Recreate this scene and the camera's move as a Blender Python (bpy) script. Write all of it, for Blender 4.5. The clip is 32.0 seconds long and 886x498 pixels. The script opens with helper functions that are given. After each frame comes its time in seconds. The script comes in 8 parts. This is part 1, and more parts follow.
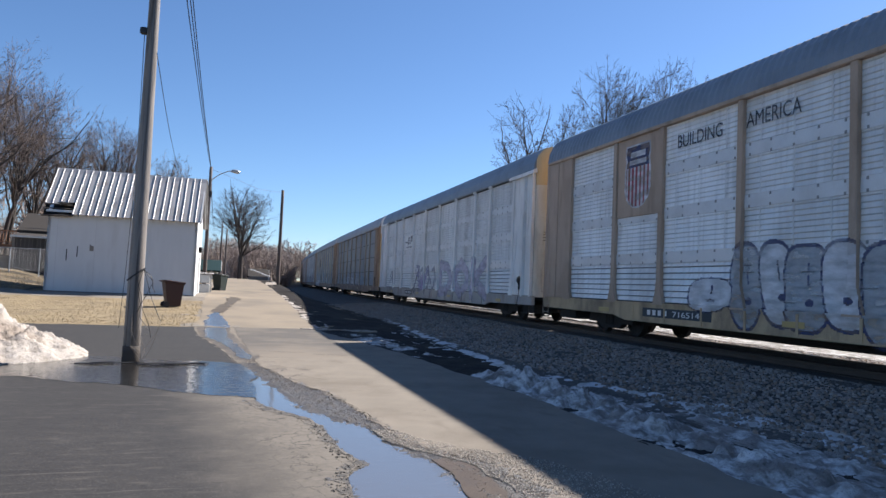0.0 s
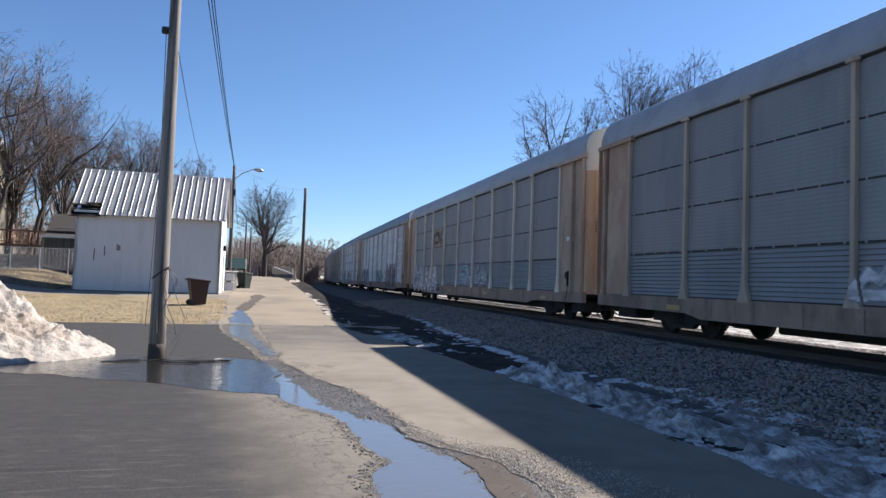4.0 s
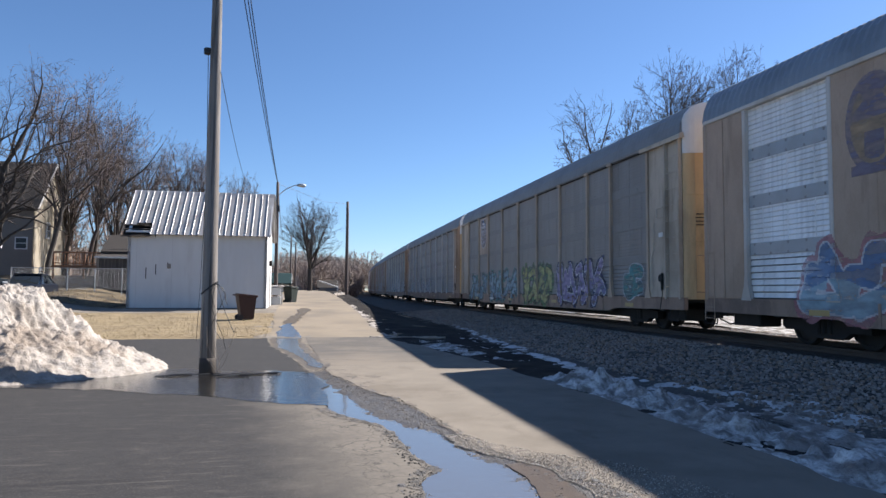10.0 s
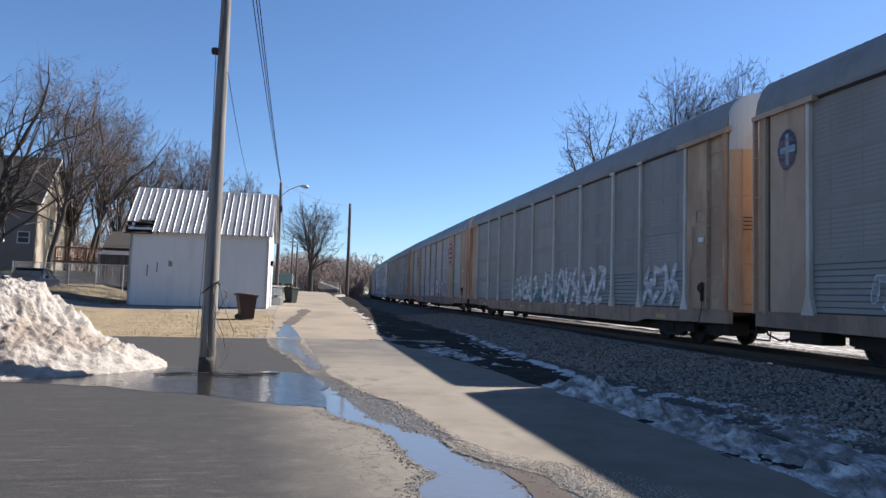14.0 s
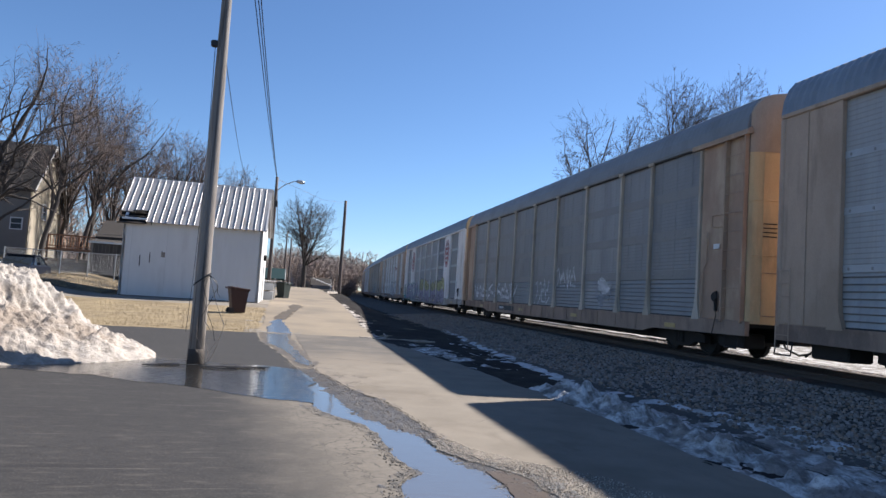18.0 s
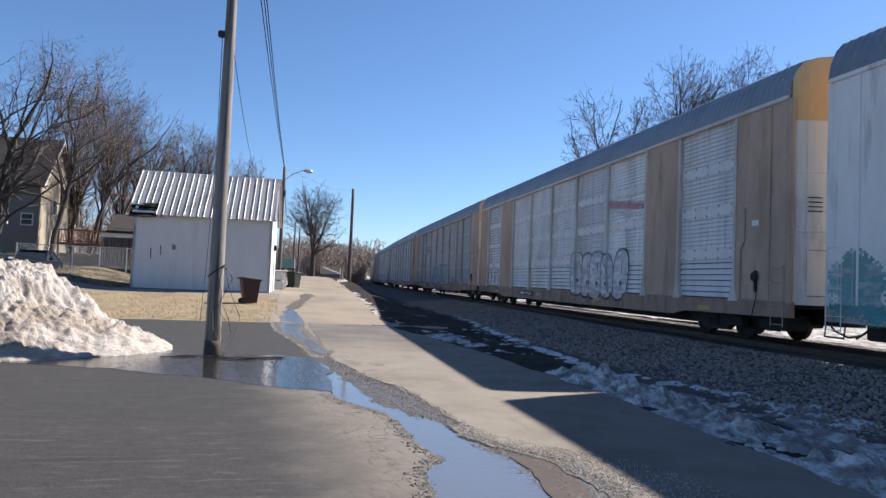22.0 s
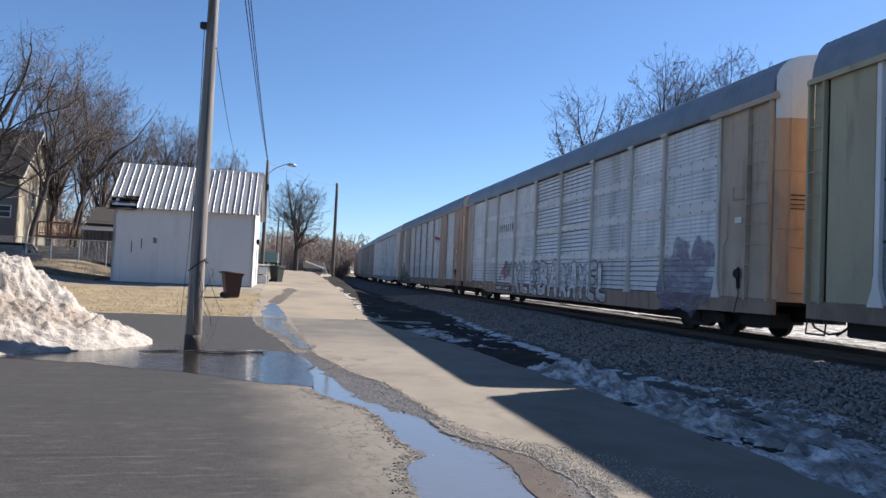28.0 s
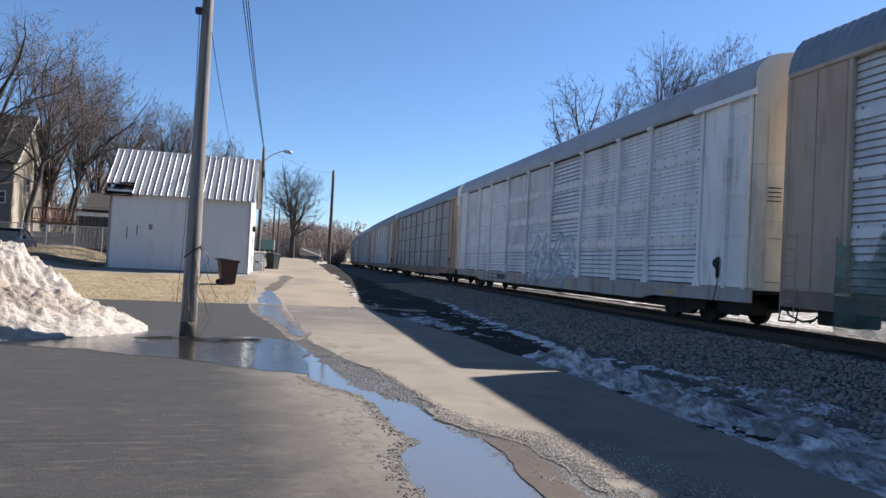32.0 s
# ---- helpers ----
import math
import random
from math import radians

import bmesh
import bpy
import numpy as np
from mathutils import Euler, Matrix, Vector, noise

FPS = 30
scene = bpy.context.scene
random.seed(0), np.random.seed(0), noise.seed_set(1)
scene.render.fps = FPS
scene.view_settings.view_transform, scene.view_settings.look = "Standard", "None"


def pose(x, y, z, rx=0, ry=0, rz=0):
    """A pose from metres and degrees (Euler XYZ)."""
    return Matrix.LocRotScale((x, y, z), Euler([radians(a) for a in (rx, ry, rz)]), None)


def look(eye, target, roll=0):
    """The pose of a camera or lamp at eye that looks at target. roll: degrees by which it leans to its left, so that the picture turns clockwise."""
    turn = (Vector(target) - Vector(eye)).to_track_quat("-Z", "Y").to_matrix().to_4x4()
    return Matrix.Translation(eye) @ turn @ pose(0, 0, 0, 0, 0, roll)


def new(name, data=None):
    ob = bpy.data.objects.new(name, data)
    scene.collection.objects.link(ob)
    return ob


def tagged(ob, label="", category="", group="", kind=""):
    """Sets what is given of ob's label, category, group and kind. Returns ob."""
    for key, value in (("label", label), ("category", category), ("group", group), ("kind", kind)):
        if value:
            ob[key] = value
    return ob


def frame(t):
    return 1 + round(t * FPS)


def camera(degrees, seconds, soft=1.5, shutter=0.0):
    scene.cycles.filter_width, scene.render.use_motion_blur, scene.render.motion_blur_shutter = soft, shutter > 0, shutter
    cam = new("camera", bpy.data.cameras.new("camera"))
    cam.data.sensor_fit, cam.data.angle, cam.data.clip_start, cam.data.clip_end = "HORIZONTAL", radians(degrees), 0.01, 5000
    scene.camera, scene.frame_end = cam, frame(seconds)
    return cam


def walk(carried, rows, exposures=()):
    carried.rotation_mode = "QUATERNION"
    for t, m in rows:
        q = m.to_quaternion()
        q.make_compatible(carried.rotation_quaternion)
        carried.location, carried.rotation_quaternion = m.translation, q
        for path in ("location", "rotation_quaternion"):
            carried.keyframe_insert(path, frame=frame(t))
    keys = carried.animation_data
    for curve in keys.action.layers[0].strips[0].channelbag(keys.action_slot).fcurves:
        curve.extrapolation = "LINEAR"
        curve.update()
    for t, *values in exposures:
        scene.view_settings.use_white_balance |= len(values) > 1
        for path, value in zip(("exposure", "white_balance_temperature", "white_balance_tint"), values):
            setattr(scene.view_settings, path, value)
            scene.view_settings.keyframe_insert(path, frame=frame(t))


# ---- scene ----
import collections

cam = camera(65.2, 32.0)

PATH = [
    (0, (-0.015, -0.12, 1.636), (0.589, 1.784, 1.745), 2.5),
    (0.5, (-0.013, -0.104, 1.625), (0.592, 1.8, 1.736), 2.4),
    (1, (-0.01, -0.105, 1.631), (0.589, 1.8, 1.74), 2.4),
    (1.5, (0.001, -0.096, 1.625), (0.592, 1.812, 1.733), 2.4),
    (2, (0.002, -0.092, 1.629), (0.58, 1.82, 1.733), 2.3),
    (2.5, (0.002, -0.078, 1.628), (0.568, 1.837, 1.73), 2.4),
    (4.5, (0.036, -0.016, 1.624), (0.552, 1.914, 1.713), 1.6),
    (5, (0.059, 0.008, 1.615), (0.525, 1.951, 1.695), 1.1),
    (5.5, (0.051, 0.017, 1.608), (0.454, 1.975, 1.684), 0.5),
    (6, (0.046, 0.083, 1.593), (0.399, 2.051, 1.665), 0.2),
    (6.5, (0.036, 0.06, 1.592), (0.365, 2.031, 1.666), 0.2),
    (7, (0.027, 0.048, 1.593), (0.359, 2.018, 1.673), 0.0),
    (7.5, (0.02, 0.039, 1.59), (0.372, 2.006, 1.68), 0.1),
    (8, (0.025, 0.001, 1.601), (0.398, 1.963, 1.704), 0.1),
    (8.5, (0.02, 0.018, 1.589), (0.413, 1.976, 1.7), 0.0),
    (9, (0.015, -0.005, 1.6), (0.425, 1.949, 1.719), 0.1),
    (9.5, (0.014, -0.007, 1.598), (0.433, 1.945, 1.721), 0.2),
    (10, (0.026, 0.003, 1.593), (0.448, 1.954, 1.714), 0.4),
    (10.5, (0.017, -0.01, 1.597), (0.438, 1.942, 1.715), 0.7),
    (11, (0.012, -0.01, 1.603), (0.433, 1.941, 1.72), 1.0),
    (11.5, (0.008, -0.021, 1.604), (0.431, 1.93, 1.722), 1.3),
    (12, (0.009, -0.021, 1.602), (0.436, 1.929, 1.724), 1.5),
    (12.5, (0.002, -0.017, 1.602), (0.431, 1.932, 1.725), 1.6),
    (13, (0.003, -0.012, 1.598), (0.43, 1.938, 1.723), 1.7),
    (13.5, (0.006, -0.005, 1.596), (0.428, 1.946, 1.724), 1.8),
    (14, (0.01, -0.012, 1.603), (0.428, 1.939, 1.736), 1.8),
    (14.5, (0.011, -0.001, 1.595), (0.427, 1.951, 1.737), 1.8),
    (16.5, (0.028, -0.048, 1.603), (0.428, 1.905, 1.762), 2.7),
    (17, (0.059, -0.053, 1.603), (0.458, 1.901, 1.752), 3.2),
    (17.5, (0.075, -0.06, 1.596), (0.488, 1.892, 1.736), 3.6),
    (18, (0.034, -0.054, 1.597), (0.468, 1.894, 1.732), 3.7),
    (18.5, (0.006, -0.053, 1.602), (0.456, 1.891, 1.735), 3.5),
    (19, (-0.006, -0.037, 1.601), (0.441, 1.908, 1.735), 3.0),
    (19.5, (-0.033, -0.007, 1.603), (0.398, 1.942, 1.737), 2.5),
    (20, (-0.042, 0.02, 1.611), (0.374, 1.972, 1.742), 2.2),
    (20.5, (-0.049, 0.019, 1.606), (0.36, 1.973, 1.73), 2.0),
    (21, (-0.055, 0.021, 1.601), (0.355, 1.975, 1.713), 2.1),
    (21.5, (-0.063, -0.003, 1.604), (0.351, 1.951, 1.705), 2.2),
    (22, (-0.062, -0.01, 1.601), (0.353, 1.944, 1.694), 2.4),
    (22.5, (-0.059, -0.009, 1.602), (0.362, 1.944, 1.69), 2.5),
    (23, (-0.056, -0.023, 1.608), (0.375, 1.928, 1.692), 2.6),
    (23.5, (-0.049, -0.02, 1.606), (0.392, 1.929, 1.69), 2.7),
    (24, (-0.044, -0.01, 1.606), (0.404, 1.938, 1.689), 2.8),
    (24.5, (-0.048, -0.009, 1.602), (0.401, 1.938, 1.688), 2.8),
    (25, (-0.039, 0.001, 1.605), (0.406, 1.949, 1.691), 2.8),
    (25.5, (-0.044, -0.005, 1.602), (0.396, 1.944, 1.69), 2.7),
    (27.5, (-0.039, 0.001, 1.608), (0.407, 1.949, 1.693), 2.6),
    (28, (-0.037, -0.002, 1.604), (0.423, 1.942, 1.685), 2.7),
    (28.5, (-0.039, -0.012, 1.612), (0.437, 1.93, 1.685), 2.7),
    (29, (-0.033, -0.015, 1.604), (0.454, 1.924, 1.671), 2.8),
    (29.5, (-0.034, -0.021, 1.612), (0.457, 1.916, 1.67), 2.9),
    (30, (-0.031, -0.04, 1.616), (0.46, 1.899, 1.668), 2.9),
    (30.5, (-0.031, -0.017, 1.608), (0.455, 1.922, 1.657), 2.9),
    (31, (-0.032, -0.015, 1.607), (0.448, 1.926, 1.654), 2.9),
    (31.5, (-0.036, -0.009, 1.606), (0.441, 1.933, 1.652), 3.0),
    (32, (-0.026, -0.005, 1.608), (0.446, 1.938, 1.655), 3.0),
]
walk(cam, [(t, look(eye, target, roll)) for t, eye, target, roll in PATH])

# ======== place ========

# ---------------------------------------------------------------- light
scene.view_settings.exposure = 1.35
scene.view_settings.use_white_balance = True
scene.view_settings.white_balance_temperature = 5700
scene.view_settings.white_balance_tint = 10
SUN = Vector((1.0, 0.37, 0.86)).normalized()
world = bpy.data.worlds.new("sky")
scene.world = world
world.use_nodes = True
wn = world.node_tree
wn.nodes.clear()
sky = wn.nodes.new("ShaderNodeTexSky")
sky.sky_type = "NISHITA"
sky.sun_disc = False
sky.sun_elevation = math.asin(SUN.z)
sky.sun_rotation = math.atan2(SUN.x, SUN.y)
sky.altitude = 1100
sky.air_density = 1.0
sky.dust_density = 0.35
sky.ozone_density = 4.0
bg = wn.nodes.new("ShaderNodeBackground")
bg.inputs["Strength"].default_value = 0.053
wo = wn.nodes.new("ShaderNodeOutputWorld")
wn.links.new(sky.outputs[0], bg.inputs[0])
wn.links.new(bg.outputs[0], wo.inputs[0])
sun_data = bpy.data.lights.new("sun", "SUN")
sun_data.energy, sun_data.angle, sun_data.color = 4.6, radians(0.53), (1.0, 0.87, 0.72)
sun = new("sun", sun_data)
sun.matrix_world = look((0, 0, 60), Vector((0, 0, 60)) - SUN)

# ---------------------------------------------------------------- materials
MATS = {}


def mat(name, color, rough=0.8, var=0.25, scale=6.0, fine=60.0, bump=0.2, metal=0.0, tint=None, tint_scale=0.6, tint_at=0.55,
        spec=0.5, stretch=(1, 1, 1), rand=0.0, dist=0.02):
    """A weathered surface: base colour, mottling at two scales, a second colour in large patches, and fine relief."""
    if name in MATS:
        return MATS[name]
    m = bpy.data.materials.new(name)
    m.use_nodes = True
    n, l = m.node_tree.nodes, m.node_tree.links
    n.clear()
    out, bs = n.new("ShaderNodeOutputMaterial"), n.new("ShaderNodeBsdfPrincipled")
    l.new(bs.outputs[0], out.inputs[0])
    bs.inputs["Roughness"].default_value = rough
    bs.inputs["Metallic"].default_value = metal
    bs.inputs["Specular IOR Level"].default_value = spec
    tc, mp = n.new("ShaderNodeTexCoord"), n.new("ShaderNodeMapping")
    mp.inputs["Scale"].default_value = stretch
    l.new(tc.outputs["Object"], mp.inputs[0])

    def tex(s, detail=6.0):
        t = n.new("ShaderNodeTexNoise")
        t.inputs["Scale"].default_value, t.inputs["Detail"].default_value, t.inputs["Roughness"].default_value = s, detail, 0.6
        l.new(mp.outputs[0], t.inputs["Vector"])
        return t.outputs["Fac"]

    def math_node(op, a, b=None, c=None):
        k = n.new("ShaderNodeMath")
        k.operation = op
        for i, v in enumerate((a, b, c)):
            if v is None:
                continue
            if isinstance(v, (int, float)):
                k.inputs[i].default_value = v
            else:
                l.new(v, k.inputs[i])
        return k.outputs[0]

    big, small = tex(scale), tex(fine, 3.0)
    mix = math_node("ADD", math_node("MULTIPLY", big, 0.65), math_node("MULTIPLY", small, 0.35))
    gain = math_node("MULTIPLY_ADD", mix, 4.0 * var, 1.0 - 2.0 * var)
    if rand:
        oi = n.new("ShaderNodeObjectInfo")
        gain = math_node("MULTIPLY", gain, math_node("MULTIPLY_ADD", oi.outputs["Random"], rand, 1.0 - rand / 2))
    col = n.new("ShaderNodeMix")
    col.data_type = "RGBA"
    col.inputs[6].default_value, col.inputs[7].default_value = (*color, 1), (*(tint or color), 1)
    if tint:
        patch = tex(tint_scale, 8.0)
        ramp = n.new("ShaderNodeMapRange")
        ramp.inputs[1].default_value, ramp.inputs[2].default_value = tint_at - 0.07, tint_at + 0.07
        l.new(patch, ramp.inputs[0])
        l.new(ramp.outputs[0], col.inputs[0])
    else:
        col.inputs[0].default_value = 0
    mul = n.new("ShaderNodeVectorMath")
    mul.operation = "SCALE"
    l.new(col.outputs[2], mul.inputs[0])
    l.new(gain, mul.inputs["Scale"])
    l.new(mul.outputs[0], bs.inputs["Base Color"])
    if bump:
        bp = n.new("ShaderNodeBump")
        bp.inputs["Strength"].default_value, bp.inputs["Distance"].default_value = bump, dist
        l.new(mix, bp.inputs["Height"])
        l.new(bp.outputs[0], bs.inputs["Normal"])
    MATS[name] = m
    return m


def overlay(m, color, scale, lo, hi, amount=1.0, stretch=(1, 1, 1), detail=6.0):
    """Marks of a second colour over a surface: scuffs, specks or streaks where the noise is high."""
    n, l = m.node_tree.nodes, m.node_tree.links
    bs = next(k for k in n if k.type == "BSDF_PRINCIPLED")
    old = bs.inputs["Base Color"].links[0].from_socket
    tc, mp, t, ramp, mx = n.new("ShaderNodeTexCoord"), n.new("ShaderNodeMapping"), n.new("ShaderNodeTexNoise"), n.new("ShaderNodeMapRange"), n.new("ShaderNodeMix")
    mp.inputs["Scale"].default_value = stretch
    l.new(tc.outputs["Object"], mp.inputs[0])
    l.new(mp.outputs[0], t.inputs["Vector"])
    t.inputs["Scale"].default_value, t.inputs["Detail"].default_value, t.inputs["Roughness"].default_value = scale, detail, 0.6
    for i, v in ((1, lo), (2, hi), (3, 0.0), (4, amount)):
        ramp.inputs[i].default_value = v
    l.new(t.outputs["Fac"], ramp.inputs[0])
    mx.data_type = "RGBA"
    mx.inputs[7].default_value = (*color, 1)
    l.new(ramp.outputs[0], mx.inputs[0])
    l.new(old, mx.inputs[6])
    l.new(mx.outputs[2], bs.inputs["Base Color"])
    return m


def plain(name, color, rough=0.6, metal=0.0, alpha=1.0, trans=0.0):
    if name in MATS:
        return MATS[name]
    m = bpy.data.materials.new(name)
    m.use_nodes = True
    bs = m.node_tree.nodes["Principled BSDF"]
    bs.inputs["Base Color"].default_value = (*color, 1)
    bs.inputs["Roughness"].default_value, bs.inputs["Metallic"].default_value = rough, metal
    bs.inputs["Transmission Weight"].default_value = trans
    MATS[name] = m
    return m


# ---------------------------------------------------------------- mesh helpers
def mesh_of(name, verts, faces, material, smooth=False):
    me = bpy.data.meshes.new(name)
    me.from_pydata([tuple(v) for v in verts], [], [tuple(f) for f in faces])
    if material is not None:
        for m in material if isinstance(material, (list, tuple)) else (material,):
            me.materials.append(m)
    if smooth:
        me.shade_smooth()
    me.update()
    return me


class Shape:
    """Collects boxes, tubes and strips of one part."""

    def __init__(self):
        self.v, self.f, self.m = [], [], []

    def add(self, verts, faces, mi=0):
        k = len(self.v)
        self.v += [tuple(p) for p in verts]
        self.f += [tuple(i + k for i in f) for f in faces]
        self.m += [mi] * len(faces)
        return self

    def box(self, x0, x1, y0, y1, z0, z1, b=0.0, mi=0):
        b = min(b, (x1 - x0) / 2.5, (y1 - y0) / 2.5, (z1 - z0) / 2.5)
        if b <= 0:
            v = [(x, y, z) for z in (z0, z1) for y in (y0, y1) for x in (x0, x1)]
            return self.add(v, [(0, 2, 3, 1), (4, 5, 7, 6), (0, 1, 5, 4), (2, 6, 7, 3), (0, 4, 6, 2), (1, 3, 7, 5)], mi)
        rings = []
        for z, e in ((z0, b), (z0 + b, 0), (z1 - b, 0), (z1, b)):
            rings.append([(x0 + e + b, y0 + e, z), (x1 - e - b, y0 + e, z), (x1 - e, y0 + e + b, z), (x1 - e, y1 - e - b, z),
                          (x1 - e - b, y1 - e, z), (x0 + e + b, y1 - e, z), (x0 + e, y1 - e - b, z), (x0 + e, y0 + e + b, z)])
        v = [p for r in rings for p in r]
        f = [(7, 6, 5, 4, 3, 2, 1, 0), tuple(range(24, 32))]
        for r in range(3):
            f += [(r * 8 + i, r * 8 + (i + 1) % 8, r * 8 + 8 + (i + 1) % 8, r * 8 + 8 + i) for i in range(8)]
        return self.add(v, f, mi)

    def tube(self, pts, radii, sides=8, mi=0, cap=True):
        pts = [Vector(p) for p in pts]
        if isinstance(radii, (int, float)):
            radii = [radii] * len(pts)
        k, ref, prev = len(self.v), Vector((0.31, 0.17, 0.93)), None
        for i, p in enumerate(pts):
            d = (pts[min(i + 1, len(pts) - 1)] - pts[max(i - 1, 0)]).normalized()
            a = (prev - d * prev.dot(d)) if prev is not None else d.cross(ref)
            if a.length < 1e-5:
                a = d.cross(Vector((1, 0, 0)))
            a.normalize()
            prev = a
            b = d.cross(a)
            for s in range(sides):
                w = 2 * math.pi * s / sides
                self.v.append(tuple(p + (a * math.cos(w) + b * math.sin(w)) * radii[i]))
        for i in range(len(pts) - 1):
            for s in range(sides):
                s2 = (s + 1) % sides
                self.f.append((k + i * sides + s, k + i * sides + s2, k + (i + 1) * sides + s2, k + (i + 1) * sides + s))
                self.m.append(mi)
        if cap:
            self.f += [tuple(k + s for s in reversed(range(sides))), tuple(k + (len(pts) - 1) * sides + s for s in range(sides))]
            self.m += [mi, mi]
        return self

    def extrude(self, outline, axis, a, b, mi=0):
        """A closed outline of 2D points pushed from a to b along an axis (0 x, 1 y, 2 z)."""
        def put(p, w):
            q = list(p)
            q.insert(axis, w)
            return tuple(q)
        n = len(outline)
        v = [put(p, a) for p in outline] + [put(p, b) for p in outline]
        f = [tuple(range(n)), tuple(reversed(range(n, 2 * n)))]
        f += [(i, n + i, n + (i + 1) % n, (i + 1) % n) for i in range(n)]
        return self.add(v, f, mi)

    def mesh(self, name, material=None, smooth=False):
        me = mesh_of(name, self.v, self.f, material, smooth)
        if any(self.m):
            me.polygons.foreach_set("material_index", self.m)
        bm = bmesh.new()
        bm.from_mesh(me)
        bmesh.ops.recalc_face_normals(bm, faces=bm.faces)
        bm.to_mesh(me)
        bm.free()
        return me


def part(name, shape, material, parent=None, label="", at=None, smooth=False):
    """One mesh object, under a thing where a parent is given. shape: a Shape or a mesh already made."""
    me = shape.mesh(name, material, smooth) if isinstance(shape, Shape) else shape
    ob = new(name, me)
    if parent is not None:
        ob.parent = parent
    if at is not None:
        ob.matrix_basis = at
    if not isinstance(shape, Shape) and material is not None:
        for slot, m in zip(ob.material_slots, material if isinstance(material, (list, tuple)) else (material,)):
            slot.link, slot.material = "OBJECT", m
    return tagged(ob, label) if label else ob


def thing(name, label, category, at=None, group="", kind=""):
    ob = new(name)
    if at is not None:
        ob.matrix_basis = at
    return tagged(ob, label, category, group, kind)


def fbm(x, y, s=1.0, octaves=4):
    return noise.fractal(Vector((x * s, y * s, 3.7)), 1.0, 2.0, octaves)


def lerp_table(table, x):
    return float(np.interp(x, [a for a, _ in table], [b for _, b in table]))


# ---------------------------------------------------------------- lie of the land
RISE = [(23.5, 0.0), (26, 0.1), (30, 0.33), (36, 0.62), (42, 0.82), (50, 1.0), (60, 1.2), (75, 1.38), (100, 1.5), (160, 1.5)]
RAIL_Z = 0.46


def track_x(y):
    """Centre line of the track: straight, then a long curve to the right."""
    return 11.86 + 2.52e-4 * max(0.0, y + 9.42) ** 2


def land(x, y):
    """Height of the bare ground."""
    off = x - (track_x(y) - 11.86)
    rise = lerp_table(RISE, y)
    low = min(rise, 0.1)
    k = min(1.0, max(0.0, (off - 3.2) / 3.0))
    k = k * k * (3 - 2 * k)
    k2 = min(1.0, max(0.0, (-8.5 - x) / 4.0))
    yard = float(np.interp(y, [30, 37, 46, 56, 80, 120], [0, 0.45, 0.55, 1.4, 1.6, 0.6]))
    return rise * (1 - k) + low * k + yard * k2 * k2 * (3 - 2 * k2)


def sheet(name, xs_of, ys, cols, material, lift=0.0, bumps=0.0, bump_scale=1.0, kind="structure", skirt=0.0, label="", height=None):
    """A sheet that lies on the land between two edges that run along y."""
    v, f = [], []
    for y in ys:
        x0, x1 = xs_of(y)
        for c in range(cols + 1):
            x = x0 + (x1 - x0) * c / cols
            z = (height or land)(x, y) + lift * (min(1.0, (y - ys[0]) / 2.5) if ys[0] > 10 and 0 < lift < 0.03 else 1.0) + (bumps * fbm(x, y, bump_scale) if bumps else 0)
            v.append((x, y, z))
    n = cols + 1
    for r in range(len(ys) - 1):
        f += [(r * n + c, r * n + c + 1, (r + 1) * n + c + 1, (r + 1) * n + c) for c in range(cols)]
    if skirt:
        rim = [c for c in range(n)] + [r * n + cols for r in range(1, len(ys))] + [(len(ys) - 1) * n + c for c in range(cols - 1, -1, -1)] + [r * n for r in range(len(ys) - 2, 0, -1)]
        k = len(v)
        m = len(rim)
        v += [v[i] for i in rim] + [(v[i][0], v[i][1], v[i][2] - skirt) for i in rim]
        f += [(k + i, k + m + i, k + m + (i + 1) % m, k + (i + 1) % m) for i in range(m)]
    ob = new(name, mesh_of(name, v, f, material, True))
    return tagged(ob, label or name.replace("_", " "), name.split("_")[-1], kind=kind)


def steps(a, b, d):
    return [a + (b - a) * i / max(1, round((b - a) / d)) for i in range(max(1, round((b - a) / d)) + 1)]


def wobble(y, s, amp, seed=0.0):
    return amp * noise.fractal(Vector((y * s, seed, 0.5)), 1.0, 2.0, 4)

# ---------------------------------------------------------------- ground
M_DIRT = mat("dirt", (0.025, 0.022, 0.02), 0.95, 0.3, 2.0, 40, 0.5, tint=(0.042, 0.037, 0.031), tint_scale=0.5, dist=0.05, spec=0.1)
M_FIELD = mat("winter_field", (0.16, 0.12, 0.065), 0.95, 0.3, 0.6, 12, 0.5, tint=(0.10, 0.085, 0.05), tint_scale=0.05, dist=0.05)
M_LOT = mat("lot_asphalt", (0.0345, 0.0323, 0.0302), 0.8, 0.16, 1.3, 160, 0.25, spec=0.3, tint=(0.0365, 0.0342, 0.0318), tint_scale=0.35, tint_at=0.52, stretch=(0.35, 1.4, 1), dist=0.01)
M_ROAD = mat("worn_road", (0.205, 0.179, 0.143), 0.9, 0.2, 1.6, 170, 0.35, tint=(0.165, 0.142, 0.112), tint_scale=0.5, tint_at=0.56, dist=0.01, spec=0.22)
M_PATCH = mat("road_patch", (0.115, 0.104, 0.09), 0.85, 0.2, 1.4, 130, 0.2, tint=(0.155, 0.137, 0.112), tint_scale=0.6, dist=0.01, spec=0.22)
M_GUTTER = mat("broken_asphalt", (0.072, 0.068, 0.063), 0.5, 0.4, 7.0, 90, 0.8, tint=(0.095, 0.085, 0.072), tint_scale=4.0, tint_at=0.5, dist=0.03)
